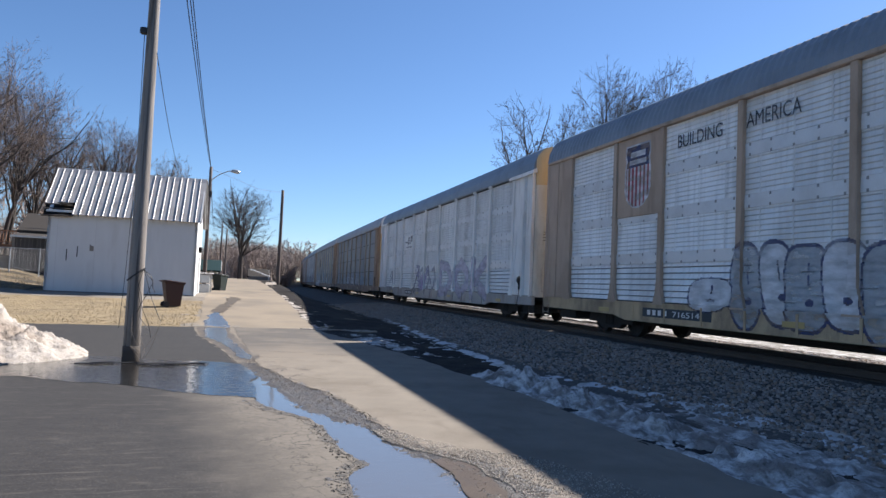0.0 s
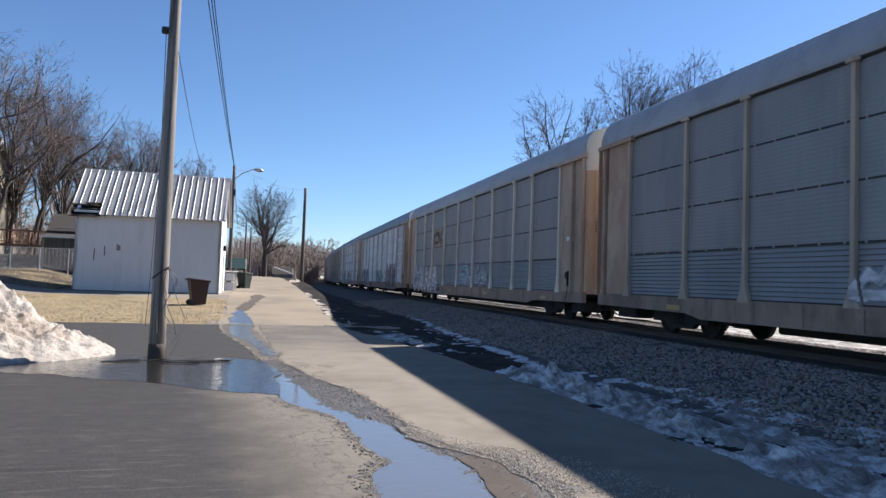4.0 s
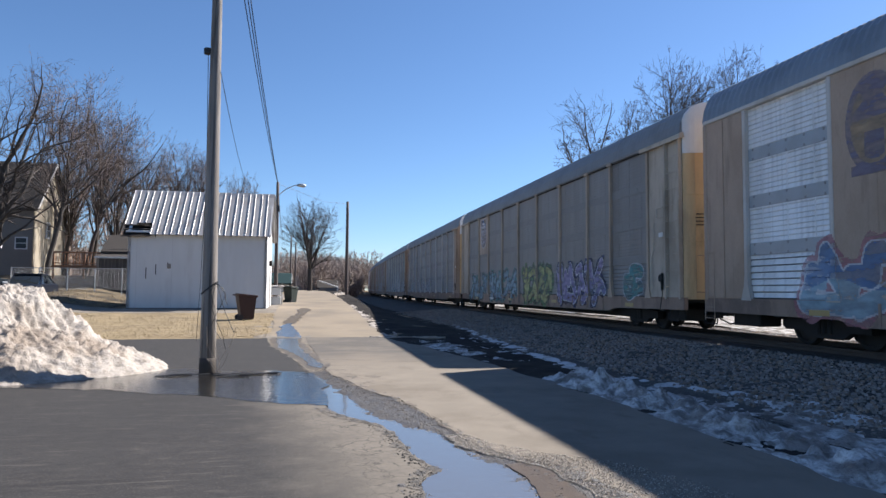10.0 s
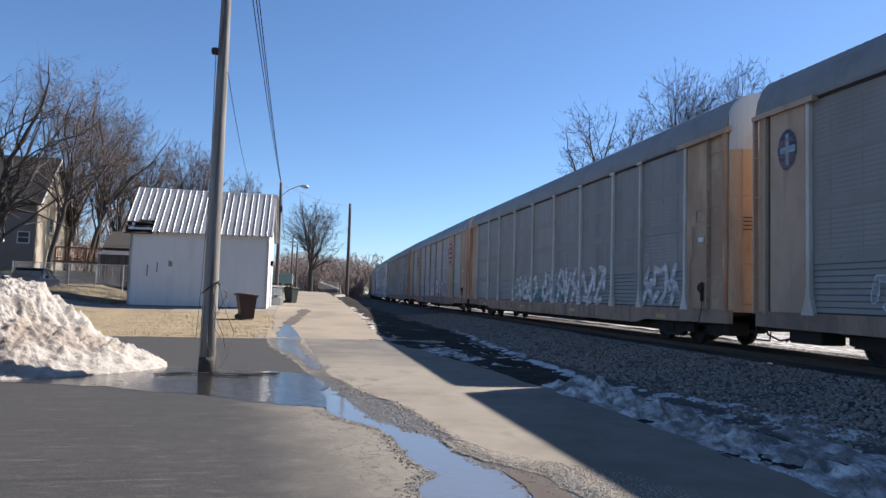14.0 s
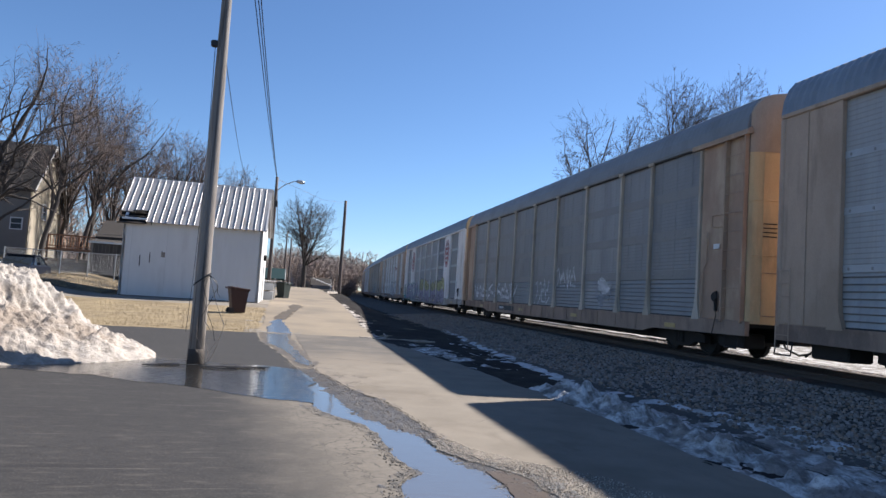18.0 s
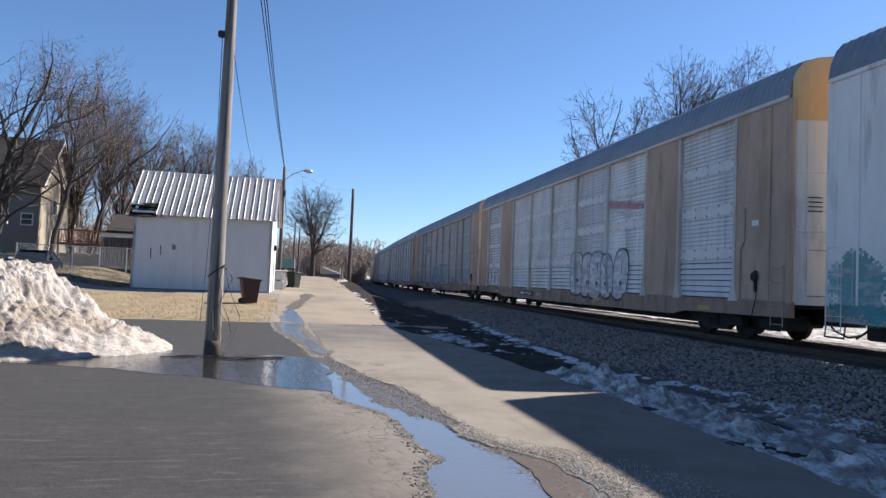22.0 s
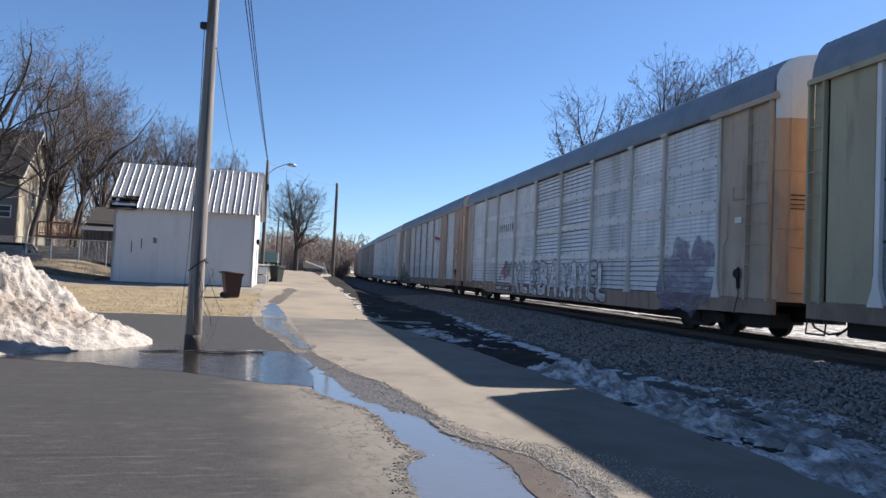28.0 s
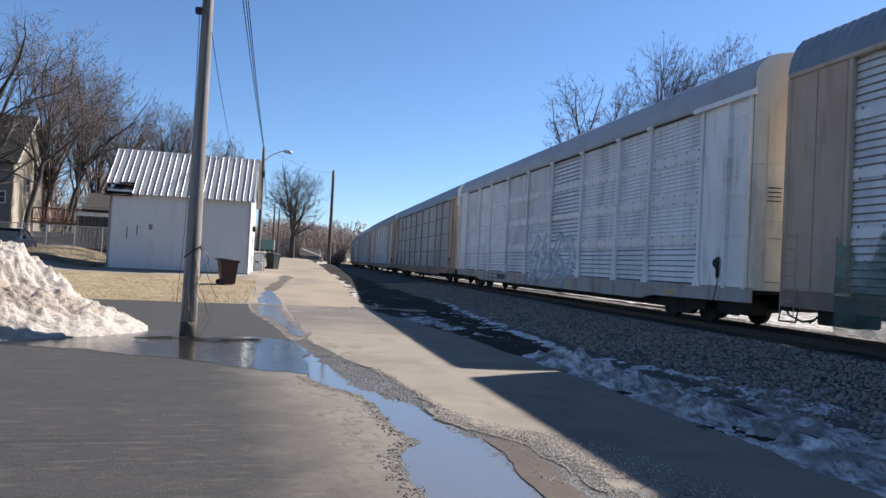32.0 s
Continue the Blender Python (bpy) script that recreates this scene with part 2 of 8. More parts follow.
M_MUD = mat("wet_mud", (0.085, 0.062, 0.038), 0.45, 0.3, 3.0, 50, 0.4, dist=0.02)
M_BALLAST = mat("ballast_bed", (0.105, 0.098, 0.091), 0.95, 0.4, 14.0, 45, 1.0, tint=(0.125, 0.116, 0.106), tint_scale=1.5, dist=0.06, spec=0.15)
M_STONE = mat("ballast_stone", (0.225, 0.205, 0.187), 0.9, 0.5, 8.0, 50, 0.3)


def piece_by_piece(m, low, high, brown):
    """Each loose stone has its own shade, some of them rusty brown."""
    n, l = m.node_tree.nodes, m.node_tree.links
    bs = next(k for k in n if k.type == "BSDF_PRINCIPLED")
    old = bs.inputs["Base Color"].links[0].from_socket
    geo, mr, mul, wn, mx, pick = n.new("ShaderNodeNewGeometry"), n.new("ShaderNodeMapRange"), n.new("ShaderNodeVectorMath"), n.new("ShaderNodeTexWhiteNoise"), n.new("ShaderNodeMix"), n.new("ShaderNodeMath")
    mr.inputs[3].default_value, mr.inputs[4].default_value = low, high
    l.new(geo.outputs["Random Per Island"], mr.inputs[0])
    wn.noise_dimensions = "1D"
    l.new(geo.outputs["Random Per Island"], wn.inputs["W"])
    pick.operation = "GREATER_THAN"
    pick.inputs[1].default_value = 0.72
    l.new(wn.outputs["Value"], pick.inputs[0])
    mx.data_type = "RGBA"
    mx.inputs[7].default_value = (*brown, 1)
    l.new(pick.outputs[0], mx.inputs[0])
    l.new(old, mx.inputs[6])
    mul.operation = "SCALE"
    l.new(mx.outputs[2], mul.inputs[0])
    l.new(mr.outputs[0], mul.inputs["Scale"])
    l.new(mul.outputs[0], bs.inputs["Base Color"])


piece_by_piece(M_STONE, 0.65, 1.35, (0.24, 0.185, 0.14))
M_LAWN = mat("dry_lawn", (0.25, 0.192, 0.105), 0.95, 0.3, 3.0, 40, 0.5, tint=(0.18, 0.138, 0.08), tint_scale=0.5, dist=0.04)
M_SNOW = mat("old_snow", (0.37, 0.335, 0.295), 0.85, 0.22, 5.0, 30, 1.0, tint=(0.25, 0.208, 0.168), tint_scale=0.9, tint_at=0.54, dist=0.06)
overlay(M_SNOW, (0.15, 0.115, 0.08), 7.0, 0.5, 0.68, 0.6, detail=8.0)
overlay(M_SNOW, (0.10, 0.075, 0.052), 30.0, 0.6, 0.72, 0.55, detail=3.0)
M_THINSNOW = mat("thin_snow", (0.54, 0.54, 0.545), 0.7, 0.2, 6.0, 30, 0.8, tint=(0.4, 0.385, 0.36), tint_scale=2.0, dist=0.04)
M_ICE = mat("grey_slush", (0.6, 0.585, 0.56), 0.6, 0.35, 6.0, 40, 0.9, tint=(0.24, 0.215, 0.19), tint_scale=2.2, tint_at=0.5, dist=0.05)
overlay(M_ICE, (0.10, 0.086, 0.072), 4.0, 0.44, 0.6, 0.85, (2.0, 0.7, 1))
overlay(M_ICE, (0.06, 0.05, 0.04), 30.0, 0.58, 0.7, 0.7, detail=3.0)
M_RAIL = mat("rail_steel", (0.06, 0.046, 0.037), 0.75, 0.25, 8, 60, 0.2)
M_TIE = mat("creosoted_tie", (0.07, 0.055, 0.045), 0.9, 0.3, 8, 40, 0.5, stretch=(4, 1, 1))
M_GRAVEL = mat("pale_gravel", (0.2, 0.178, 0.148), 0.95, 0.25, 5, 50, 0.6, tint=(0.16, 0.132, 0.095), tint_scale=0.6)
M_PAINT = mat("lot_paint", (0.5, 0.5, 0.48), 0.7, 0.1, 6, 60, 0.1)


overlay(M_LAWN, (0.14, 0.105, 0.06), 1.1, 0.48, 0.66, 0.65, (0.5, 2.0, 1))
overlay(M_LAWN, (0.31, 0.245, 0.145), 2.2, 0.55, 0.7, 0.6, (0.6, 2.4, 1))


def water(name, color, ripple=0.8):
    m = bpy.data.materials.new(name)
    m.use_nodes = True
    n, l = m.node_tree.nodes, m.node_tree.links
    bs = n["Principled BSDF"]
    bs.inputs["Base Color"].default_value = (*color, 1)
    bs.inputs["Roughness"].default_value = 0.07
    bs.inputs["IOR"].default_value = 2.2
    bs.inputs["Specular IOR Level"].default_value = 0.5
    t, b = n.new("ShaderNodeTexNoise"), n.new("ShaderNodeBump")
    tc, mp = n.new("ShaderNodeTexCoord"), n.new("ShaderNodeMapping")
    mp.inputs["Scale"].default_value = (0.6, 1.3, 1)
    l.new(tc.outputs["Object"], mp.inputs[0])
    l.new(mp.outputs[0], t.inputs["Vector"])
    t.inputs["Scale"].default_value, t.inputs["Detail"].default_value = 9.0, 3.0
    b.inputs["Strength"].default_value, b.inputs["Distance"].default_value = ripple, 0.012
    l.new(t.outputs["Fac"], b.inputs["Height"])
    l.new(b.outputs[0], bs.inputs["Normal"])
    return m


M_WATER = water("puddle_water", (0.022, 0.021, 0.02))
M_SILT = water("silty_water", (0.115, 0.113, 0.11), 0.22)
M_RILL = water("shallow_rill", (0.11, 0.105, 0.097), 0.6)
M_RILL.node_tree.nodes["Principled BSDF"].inputs["Roughness"].default_value = 0.16
M_RILL.node_tree.nodes["Principled BSDF"].inputs["IOR"].default_value = 1.7
overlay(M_LOT, (0.055, 0.05, 0.044), 1.3, 0.52, 0.7, 0.35, (0.5, 3.2, 1), 9.0)
overlay(M_LOT, (0.11, 0.1, 0.087), 1.0, 0.62, 0.72, 0.75, (0.55, 7.5, 1), 7.0)
overlay(M_LOT, (0.013, 0.012, 0.012), 1.0, 0.6, 0.72, 0.45, (0.4, 5.0, 3), 6.0)
overlay(M_LOT, (0.09, 0.083, 0.074), 30.0, 0.62, 0.74, 0.5, (1, 1, 1), 2.0)
overlay(M_LOT, (0.13, 0.12, 0.106), 60.0, 0.58, 0.68, 0.6, (1, 1, 1), 2.0)
overlay(M_LOT, (0.012, 0.012, 0.012), 48.0, 0.58, 0.68, 0.6, (1, 1, 1), 2.0)
overlay(M_LOT, (0.017, 0.016, 0.0155), 9.0, 0.52, 0.66, 0.45, (0.8, 1.3, 1), 5.0)
overlay(M_LOT, (0.085, 0.077, 0.066), 5.0, 0.56, 0.68, 0.55, (0.5, 1.8, 1), 9.0)
overlay(M_ROAD, (0.12, 0.10, 0.078), 2.2, 0.58, 0.72, 0.5, (1.0, 0.4, 1))
overlay(M_ROAD, (0.27, 0.225, 0.165), 60.0, 0.6, 0.75, 0.5, detail=2.0)


def cracked(name, color, dark, scale, width):
    """Alligator-cracked asphalt: pale crusted cells parted by dark joints."""
    m = mat(name, color, 0.9, 0.25, 4.0, 90, 0.5, tint=tuple(c * 0.72 for c in color), tint_scale=1.5, dist=0.015)
    n, l = m.node_tree.nodes, m.node_tree.links
    bs = next(k for k in n if k.type == "BSDF_PRINCIPLED")
    tc, vo, ma, mx, nz, ad = n.new("ShaderNodeTexCoord"), n.new("ShaderNodeTexVoronoi"), n.new("ShaderNodeMapRange"), n.new("ShaderNodeMix"), n.new("ShaderNodeTexNoise"), n.new("ShaderNodeVectorMath")
    vo.feature = "DISTANCE_TO_EDGE"
    vo.inputs["Scale"].default_value, nz.inputs["Scale"].default_value = scale, scale * 0.8
    ad.operation = "MULTIPLY_ADD"
    ad.inputs[1].default_value = (0.35, 0.35, 0.35)
    l.new(tc.outputs["Object"], nz.inputs["Vector"])
    l.new(nz.outputs["Color"], ad.inputs[0])
    l.new(tc.outputs["Object"], ad.inputs[2])
    l.new(ad.outputs[0], vo.inputs["Vector"])
    ma.inputs[1].default_value, ma.inputs[2].default_value = width * 0.3, width
    l.new(vo.outputs["Distance"], ma.inputs[0])
    mx.data_type = "RGBA"
    old = bs.inputs["Base Color"].links[0].from_socket
    mx.inputs[6].default_value = (*dark, 1)
    l.new(ma.outputs[0], mx.inputs[0])
    l.new(old, mx.inputs[7])
    l.new(mx.outputs[2], bs.inputs["Base Color"])
    return m




def sandy_edge(m, sand, dark):
    """Sand and fine cracks that gather towards the broken edge of the lot and thin out away from it."""
    n, l = m.node_tree.nodes, m.node_tree.links
    bs = next(k for k in n if k.type == "BSDF_PRINCIPLED")
    old = bs.inputs["Base Color"].links[0].from_socket
    N = lambda kind: n.new("ShaderNode" + kind)
    tc, sx, nz, vo, big = N("TexCoord"), N("SeparateXYZ"), N("TexNoise"), N("TexVoronoi"), N("TexNoise")
    l.new(tc.outputs["Object"], sx.inputs[0])
    for t, s, d in ((nz, 1.6, 8.0), (big, 14.0, 4.0)):
        t.inputs["Scale"].default_value, t.inputs["Detail"].default_value = s, d
        l.new(tc.outputs["Object"], t.inputs["Vector"])

    def mth(op, a, b, clamp=False):
        k = N("Math")
        k.operation, k.use_clamp = op, clamp
        for i, v in enumerate((a, b)):
            if isinstance(v, (int, float)):
                k.inputs[i].default_value = v
            else:
                l.new(v, k.inputs[i])
        return k.outputs[0]

    def rng(v, a, b):
        k = N("MapRange")
        k.interpolation_type = "SMOOTHSTEP"
        k.inputs[1].default_value, k.inputs[2].default_value = a, b
        l.new(v, k.inputs[0])
        return k.outputs[0]

    edge = mth("ADD", sx.outputs["X"], mth("MULTIPLY", sx.outputs["Y"], 0.14))
    edge = mth("ADD", edge, mth("MULTIPLY", mth("SUBTRACT", nz.outputs["Fac"], 0.5), 1.2))
    near_edge = mth("MULTIPLY", rng(edge, 0.5, 2.15), mth("SUBTRACT", 1.0, rng(sx.outputs["Y"], 9.5, 12.0)))
    near_edge = mth("MULTIPLY", near_edge, mth("ADD", 0.55, mth("MULTIPLY", big.outputs["Fac"], 0.7)), True)
    vo.feature = "DISTANCE_TO_EDGE"
    vo.inputs["Scale"].default_value = 4.6
    wv = N("VectorMath")
    wv.operation = "MULTIPLY_ADD"
    wv.inputs[1].default_value = (0.9, 0.9, 0.9)
    l.new(nz.outputs["Color"], wv.inputs[0])
    l.new(tc.outputs["Object"], wv.inputs[2])
    l.new(wv.outputs[0], vo.inputs["Vector"])
    lines = mth("MULTIPLY", mth("SUBTRACT", 1.0, rng(vo.outputs["Distance"], 0.006, 0.04)), rng(edge, 0.7, 2.2))
    lines = mth("MULTIPLY", lines, mth("SUBTRACT", 1.0, rng(sx.outputs["Y"], 9.5, 12.0)))
    lines = mth("MULTIPLY", lines, rng(nz.outputs["Fac"], 0.34, 0.5))
    for fac, col in ((near_edge, sand), (lines, dark)):
        mx = N("Mix")
        mx.data_type = "RGBA"
        mx.inputs[7].default_value = (*col, 1)
        l.new(fac, mx.inputs[0])
        l.new(old, mx.inputs[6])
        old = mx.outputs[2]
    l.new(old, bs.inputs["Base Color"])


sandy_edge(M_LOT, (0.18, 0.158, 0.128), (0.05, 0.045, 0.038))
M_CRACK_ROAD = cracked("cracked_road_edge", (0.19, 0.16, 0.125), (0.06, 0.054, 0.048), 3.6, 0.05)

# edges that run along y: lot, gutter, road
LOT_EDGE = [(-15, 1.2), (4, 1.05), (5.45, 1.05), (5.85, 1.1), (6.2, 1.32), (6.7, 1.2), (7.86, 1.17), (8.3, 1.05), (8.7, 0.85), (9.4, 0.55), (9.8, 0.48), (12, 0.5), (13.8, 0.36), (15.3, 0.22), (17, 0.02), (19, -0.32), (21, -0.6), (23.6, -0.75)]
ROAD_LEFT = [(-15, 2.9), (5.0, 2.57), (5.6, 2.49), (6.06, 2.43), (6.3, 2.3), (6.6, 2.07), (7.1, 1.91), (8.06, 1.82), (9.5, 1.67), (10.5, 1.49), (11.3, 1.14), (13.2, 0.8), (14.2, 0.66), (15.5, 0.62), (18.9, 0.5), (24, 0.35), (30, 0.1), (45, 0.0), (160, 0.6)]
ROAD_RIGHT = [(-15, 4.7), (6, 4.65), (10, 4.6), (14, 4.4), (18, 4.0), (22, 3.4), (25, 3.1), (40, 3.2), (62, 3.6), (110, 4.6), (160, 6.0)]


def lot_edge(y):
    return lerp_table(LOT_EDGE, y) + wobble(y, 1.9, 0.05, 1.0) + wobble(y, 9.0, 0.025, 2.0)


def road_left(y):
    return lerp_table(ROAD_LEFT, y) + wobble(y, 1.8, 0.06, 5.0) + wobble(y, 8.0, 0.03, 6.0)


def road_right(y):
    return lerp_table(ROAD_RIGHT, y) + wobble(y, 0.9, 0.12, 9.0)


ys_far = [-700, -300, -120, -60, -30, -15] + steps(-14, 110, 1.0)[1:] + [125, 150, 190, 260, 400, 700, 1200, 2500]
xs_far = [-2500, -900, -400, -200, -120, -80] + steps(-60, 40, 1.0) + [55, 80, 130, 220, 420, 900, 2500]


def ground_height(x, y):
    z = land(max(-60, min(60, x)), y) - 0.05
    return z - (0.12 if -14 <= y <= 23 and -36 < x < 4 else 0.0)


gv = [(x, y, ground_height(x, y)) for y in ys_far for x in xs_far]
gn = len(xs_far)
ground = new("ground", mesh_of("ground", gv, [(r * gn + c, r * gn + c + 1, (r + 1) * gn + c + 1, (r + 1) * gn + c) for r in range(len(ys_far) - 1) for c in range(gn - 1)], M_FIELD, True))
tagged(ground, "flat winter ground of dry grass and bare soil", "ground", kind="structure")

sheet("parking_lot", lambda y: (-36.0, lot_edge(y)), steps(-15, 4, 0.3) + steps(4.05, 15, 0.05) + steps(15.1, 23.6, 0.12), 24, M_LOT, 0.0, kind="structure", skirt=0.12, label="dark smooth asphalt parking lot with faint scuffs")
# the gutter: a channel of broken asphalt and grit in which the meltwater runs
STREAM = [(-15, 1.5, 0), (-3, 1.5, 0.1), (1, 1.55, 0.35), (5, 1.495, 0.445), (5.5, 1.49, 0.44), (5.9, 1.52, 0.44), (6.2, 1.64, 0.26), (6.4, 1.48, 0.26), (6.75, 1.47, 0.27), (7.28, 1.425, 0.255), (7.65, 1.38, 0.24), (8.09, 1.23, 0.17), (8.4, 1.06, 0.14), (9.23, 0.795, 0.175), (10.6, 0.59, 0.17), (12.6, 0.46, 0.1), (13.6, 0.33, 0.03), (13.9, 0.3, 0), (30, 0.3, 0)]


def gutter_height(x, y):
    c = float(np.interp(y, [k[0] for k in STREAM], [k[1] for k in STREAM]))
    w = float(np.interp(y, [k[0] for k in STREAM], [k[2] for k in STREAM]))
    if y > 13.9:
        return land(x, y) - 0.003 + 0.002 * fbm(x, y, 6.0)
    a, b = lot_edge(y), road_left(y)
    u = (x - a) / max(0.1, b - a)
    rim = -0.004 if 0.06 < u < 0.94 else 0.0
    dip = (abs(x - c) - w) / 0.22
    z = -0.012 + 0.014 * max(-1.0, min(0.75, dip)) if w > 0.02 else -0.004
    return min(z, 0.0) + rim + 0.006 * fbm(x, y, 3.5) + 0.007 * fbm(x + 9, y, 16.0, 3) + land(x, y)


sheet("gutter_apron", lambda y: (lot_edge(y) - 0.16, road_left(y) + 0.14), steps(13.9, 30, 0.1), 24, M_ROAD, 0.0, height=gutter_height, label="worn sandy strip between lot and road")
sheet("gutter_ground", lambda y: (lot_edge(y) - 0.16, road_left(y) + 0.14), steps(-15, -3, 0.2) + steps(-2.9, 3.95, 0.06) + steps(4, 13.95, 0.035), 64, M_GUTTER, 0.0, height=gutter_height, label="broken crumbling asphalt strip between lot and road")
sheet("road", lambda y: (road_left(y), road_right(y)), steps(-15, 4, 0.3) + steps(4.05, 15, 0.05) + steps(15.1, 160, 0.3), 14, M_ROAD, 0.0, 0.004, 0.8, skirt=0.12, label="pale worn narrow asphalt road beside the railway")
M_ROADFAR = mat("worn_road_far", (0.23, 0.188, 0.132), 0.9, 0.2, 1.6, 120, 0.25, tint=(0.163, 0.136, 0.1), tint_scale=0.4, tint_at=0.55, dist=0.01)
sheet("road_far", lambda y: (road_left(y) + 0.02, road_right(y) - 0.05), steps(23.8, 159, 0.5), 12, M_ROADFAR, 0.012, 0.004, 0.8, label="older tan surface of the road as it climbs away")
sheet("road_edge_crust", lambda y: (road_left(y) + 0.01, road_left(y) + float(np.interp(y, [4, 6, 9, 11, 13, 14.5, 19], [0.5, 0.3, 0.02, 0.2, 0.75, 0.4, 0.1])) + wobble(y, 1.4, 0.18, 17.0)), steps(-2, 14.2, 0.08), 6, M_CRACK_ROAD, 0.001, 0.012, 3.0, label="cracked broken edge of the road")
def fade_along(m, color, y0, y1):
    """A worn patch whose edge is feathered into another surface between y0 and y1."""
    n, l = m.node_tree.nodes, m.node_tree.links
    bs = next(k for k in n if k.type == "BSDF_PRINCIPLED")
    old = bs.inputs["Base Color"].links[0].from_socket
    tc, sx, nz, ad, mr, mx = (n.new("ShaderNode" + k) for k in ("TexCoord", "SeparateXYZ", "TexNoise", "Math", "MapRange", "Mix"))
    nz.inputs["Scale"].default_value, nz.inputs["Detail"].default_value = 0.9, 7.0
    l.new(tc.outputs["Object"], sx.inputs[0])
    l.new(tc.outputs["Object"], nz.inputs["Vector"])
    ad.operation = "MULTIPLY_ADD"
    ad.inputs[1].default_value = 5.0
    l.new(nz.outputs["Fac"], ad.inputs[0])
    l.new(sx.outputs["Y"], ad.inputs[2])
    mr.inputs[1].default_value, mr.inputs[2].default_value = y0 + 2.5, y1 + 2.5
    mr.inputs[3].default_value, mr.inputs[4].default_value = 1.0, 0.0
    l.new(ad.outputs[0], mr.inputs[0])
    mx.data_type = "RGBA"
    mx.inputs[7].default_value = (*color, 1)
    l.new(mr.outputs[0], mx.inputs[0])
    l.new(old, mx.inputs[6])
    l.new(mx.outputs[2], bs.inputs["Base Color"])


fade_along(M_PATCH, (0.197, 0.17, 0.134), 15.5, 18.5)
sheet("road_patch", lambda y: (road_left(y) + 0.08, min(3.1, road_right(y) - 0.2)), steps(15.0, 23.7, 0.15), 8, M_PATCH, 0.006, 0.004, 0.8, label="darker patched asphalt across the road")
M_CRACK = mat("crack_dark", (0.05, 0.044, 0.037), 0.95, 0.3, 8, 60, 0.3)
for x0, x1, y0, slope, w in ((2.0, 3.4, 15.6, -0.12, 0.05), (0.75, 1.9, 16.2, -0.3, 0.06), (0.6, 1.5, 15.1, -0.45, 0.05), (0.9, 1.6, 13.4, -0.9, 0.035), (1.2, 1.75, 12.2, -1.3, 0.03), (1.1, 1.6, 20.5, 0.1, 0.06), (1.9, 3.3, 10.3, 0.2, 0.012), (2.3, 2.9, 8.4, 0.9, 0.01)):
    pts = steps(x0, x1, 0.04)
    v = [(x, y0 + slope * (x - x0) + wobble(x, 3.0, 0.12, y0) + sgn * w * (0.35 + 0.65 * abs(noise.noise(Vector((x * 4, y0, 2)))) * min(1, 8 * min(x - x0, x1 - x) / (x1 - x0) + 0.1)), 0.009) for x in pts for sgn in (-0.5, 0.5)]
    ob = new("road_crack", mesh_of("road_crack", v, [(2 * i, 2 * i + 2, 2 * i + 3, 2 * i + 1) for i in range(len(pts) - 1)], M_CRACK))
    tagged(ob, "dark irregular crack in the worn road", "crack", kind="structure")
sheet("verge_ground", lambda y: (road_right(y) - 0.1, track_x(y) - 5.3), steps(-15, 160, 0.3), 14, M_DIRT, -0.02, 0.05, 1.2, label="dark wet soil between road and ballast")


def bed(x, y):
    """Cross section of the ballast."""
    d = abs(x - track_x(y))
    return land(x, y) * 0.3 + float(np.interp(d, [0, 1.9, 5.2, 6.2, 7.5], [0.29, 0.27, 0.05, -0.04, -0.1]))


sheet("ballast", lambda y: (track_x(y) - 6.1, track_x(y) + 6.5), steps(-60, 220, 0.5), 46, M_BALLAST, 0.02, 0.05, 2.5, height=bed, label="grey crushed stone ballast under the track")
M_FARGRAVEL = mat("far_gravel", (0.17, 0.15, 0.122), 0.95, 0.45, 9, 40, 1.0, tint=(0.07, 0.057, 0.04), tint_scale=0.8)
overlay(M_FARGRAVEL, (0.5, 0.49, 0.47), 3.0, 0.5, 0.6, 0.8)
sheet("far_ground", lambda y: (track_x(y) + 6.0, track_x(y) + 30), steps(-60, 120, 1.0), 16, M_FARGRAVEL, 0.06, 0.06, 0.6, label="sunlit pale gravel and dry grass beyond the track")


def stones(name, count, area, size, seed, material, height):
    rng = np.random.default_rng(seed)
    base = [(-1, -.8, -.5), (.9, -1, -.4), (1, .8, -.5), (-.8, 1, -.45), (-.6, -.5, .6), (.6, -.6, .5), (.5, .5, .7), (-.5, .6, .55)]
    fc = [(4, 5, 6, 7), (0, 1, 5, 4), (1, 2, 6, 5), (2, 3, 7, 6), (3, 0, 4, 7)]
    v, f = [], []
    for _ in range(count):
        x, y = area(rng)
        s, a = size * rng.uniform(0.5, 1.3), rng.uniform(0, 6.28)
        ca, sa, k = math.cos(a), math.sin(a), len(v)
        z = height(x, y) + s * 0.25
        for p in base:
            q = [c * rng.uniform(0.7, 1.25) * s for c in p]
            v.append((x + q[0] * ca - q[1] * sa, y + q[0] * sa + q[1] * ca, z + q[2]))
        f += [tuple(i + k for i in t) for t in fc]
    ob = new(name, mesh_of(name, v, f, material))
    return ob


def along_track(lo, hi, y0, y1):
    def area(rng):
        y = y0 + (y1 - y0) * rng.random() ** 1.5
        return track_x(y) + rng.uniform(lo, hi), y
    return area


ob = stones("ballast_stones", 26000, along_track(-5.7, -1.6, 3, 48), 0.027, 3, M_STONE, lambda x, y: bed(x, y) + 0.03)
tagged(ob, "loose grey ballast stones on the shoulder", "stones", kind="stuff")
M_GRIT = mat("gutter_grit", (0.12, 0.11, 0.097), 0.8, 0.4, 30.0, 90, 0.2, tint=(0.15, 0.136, 0.117), tint_scale=18.0, tint_at=0.56)
piece_by_piece(M_GRIT, 0.35, 2.2, (0.17, 0.14, 0.11))


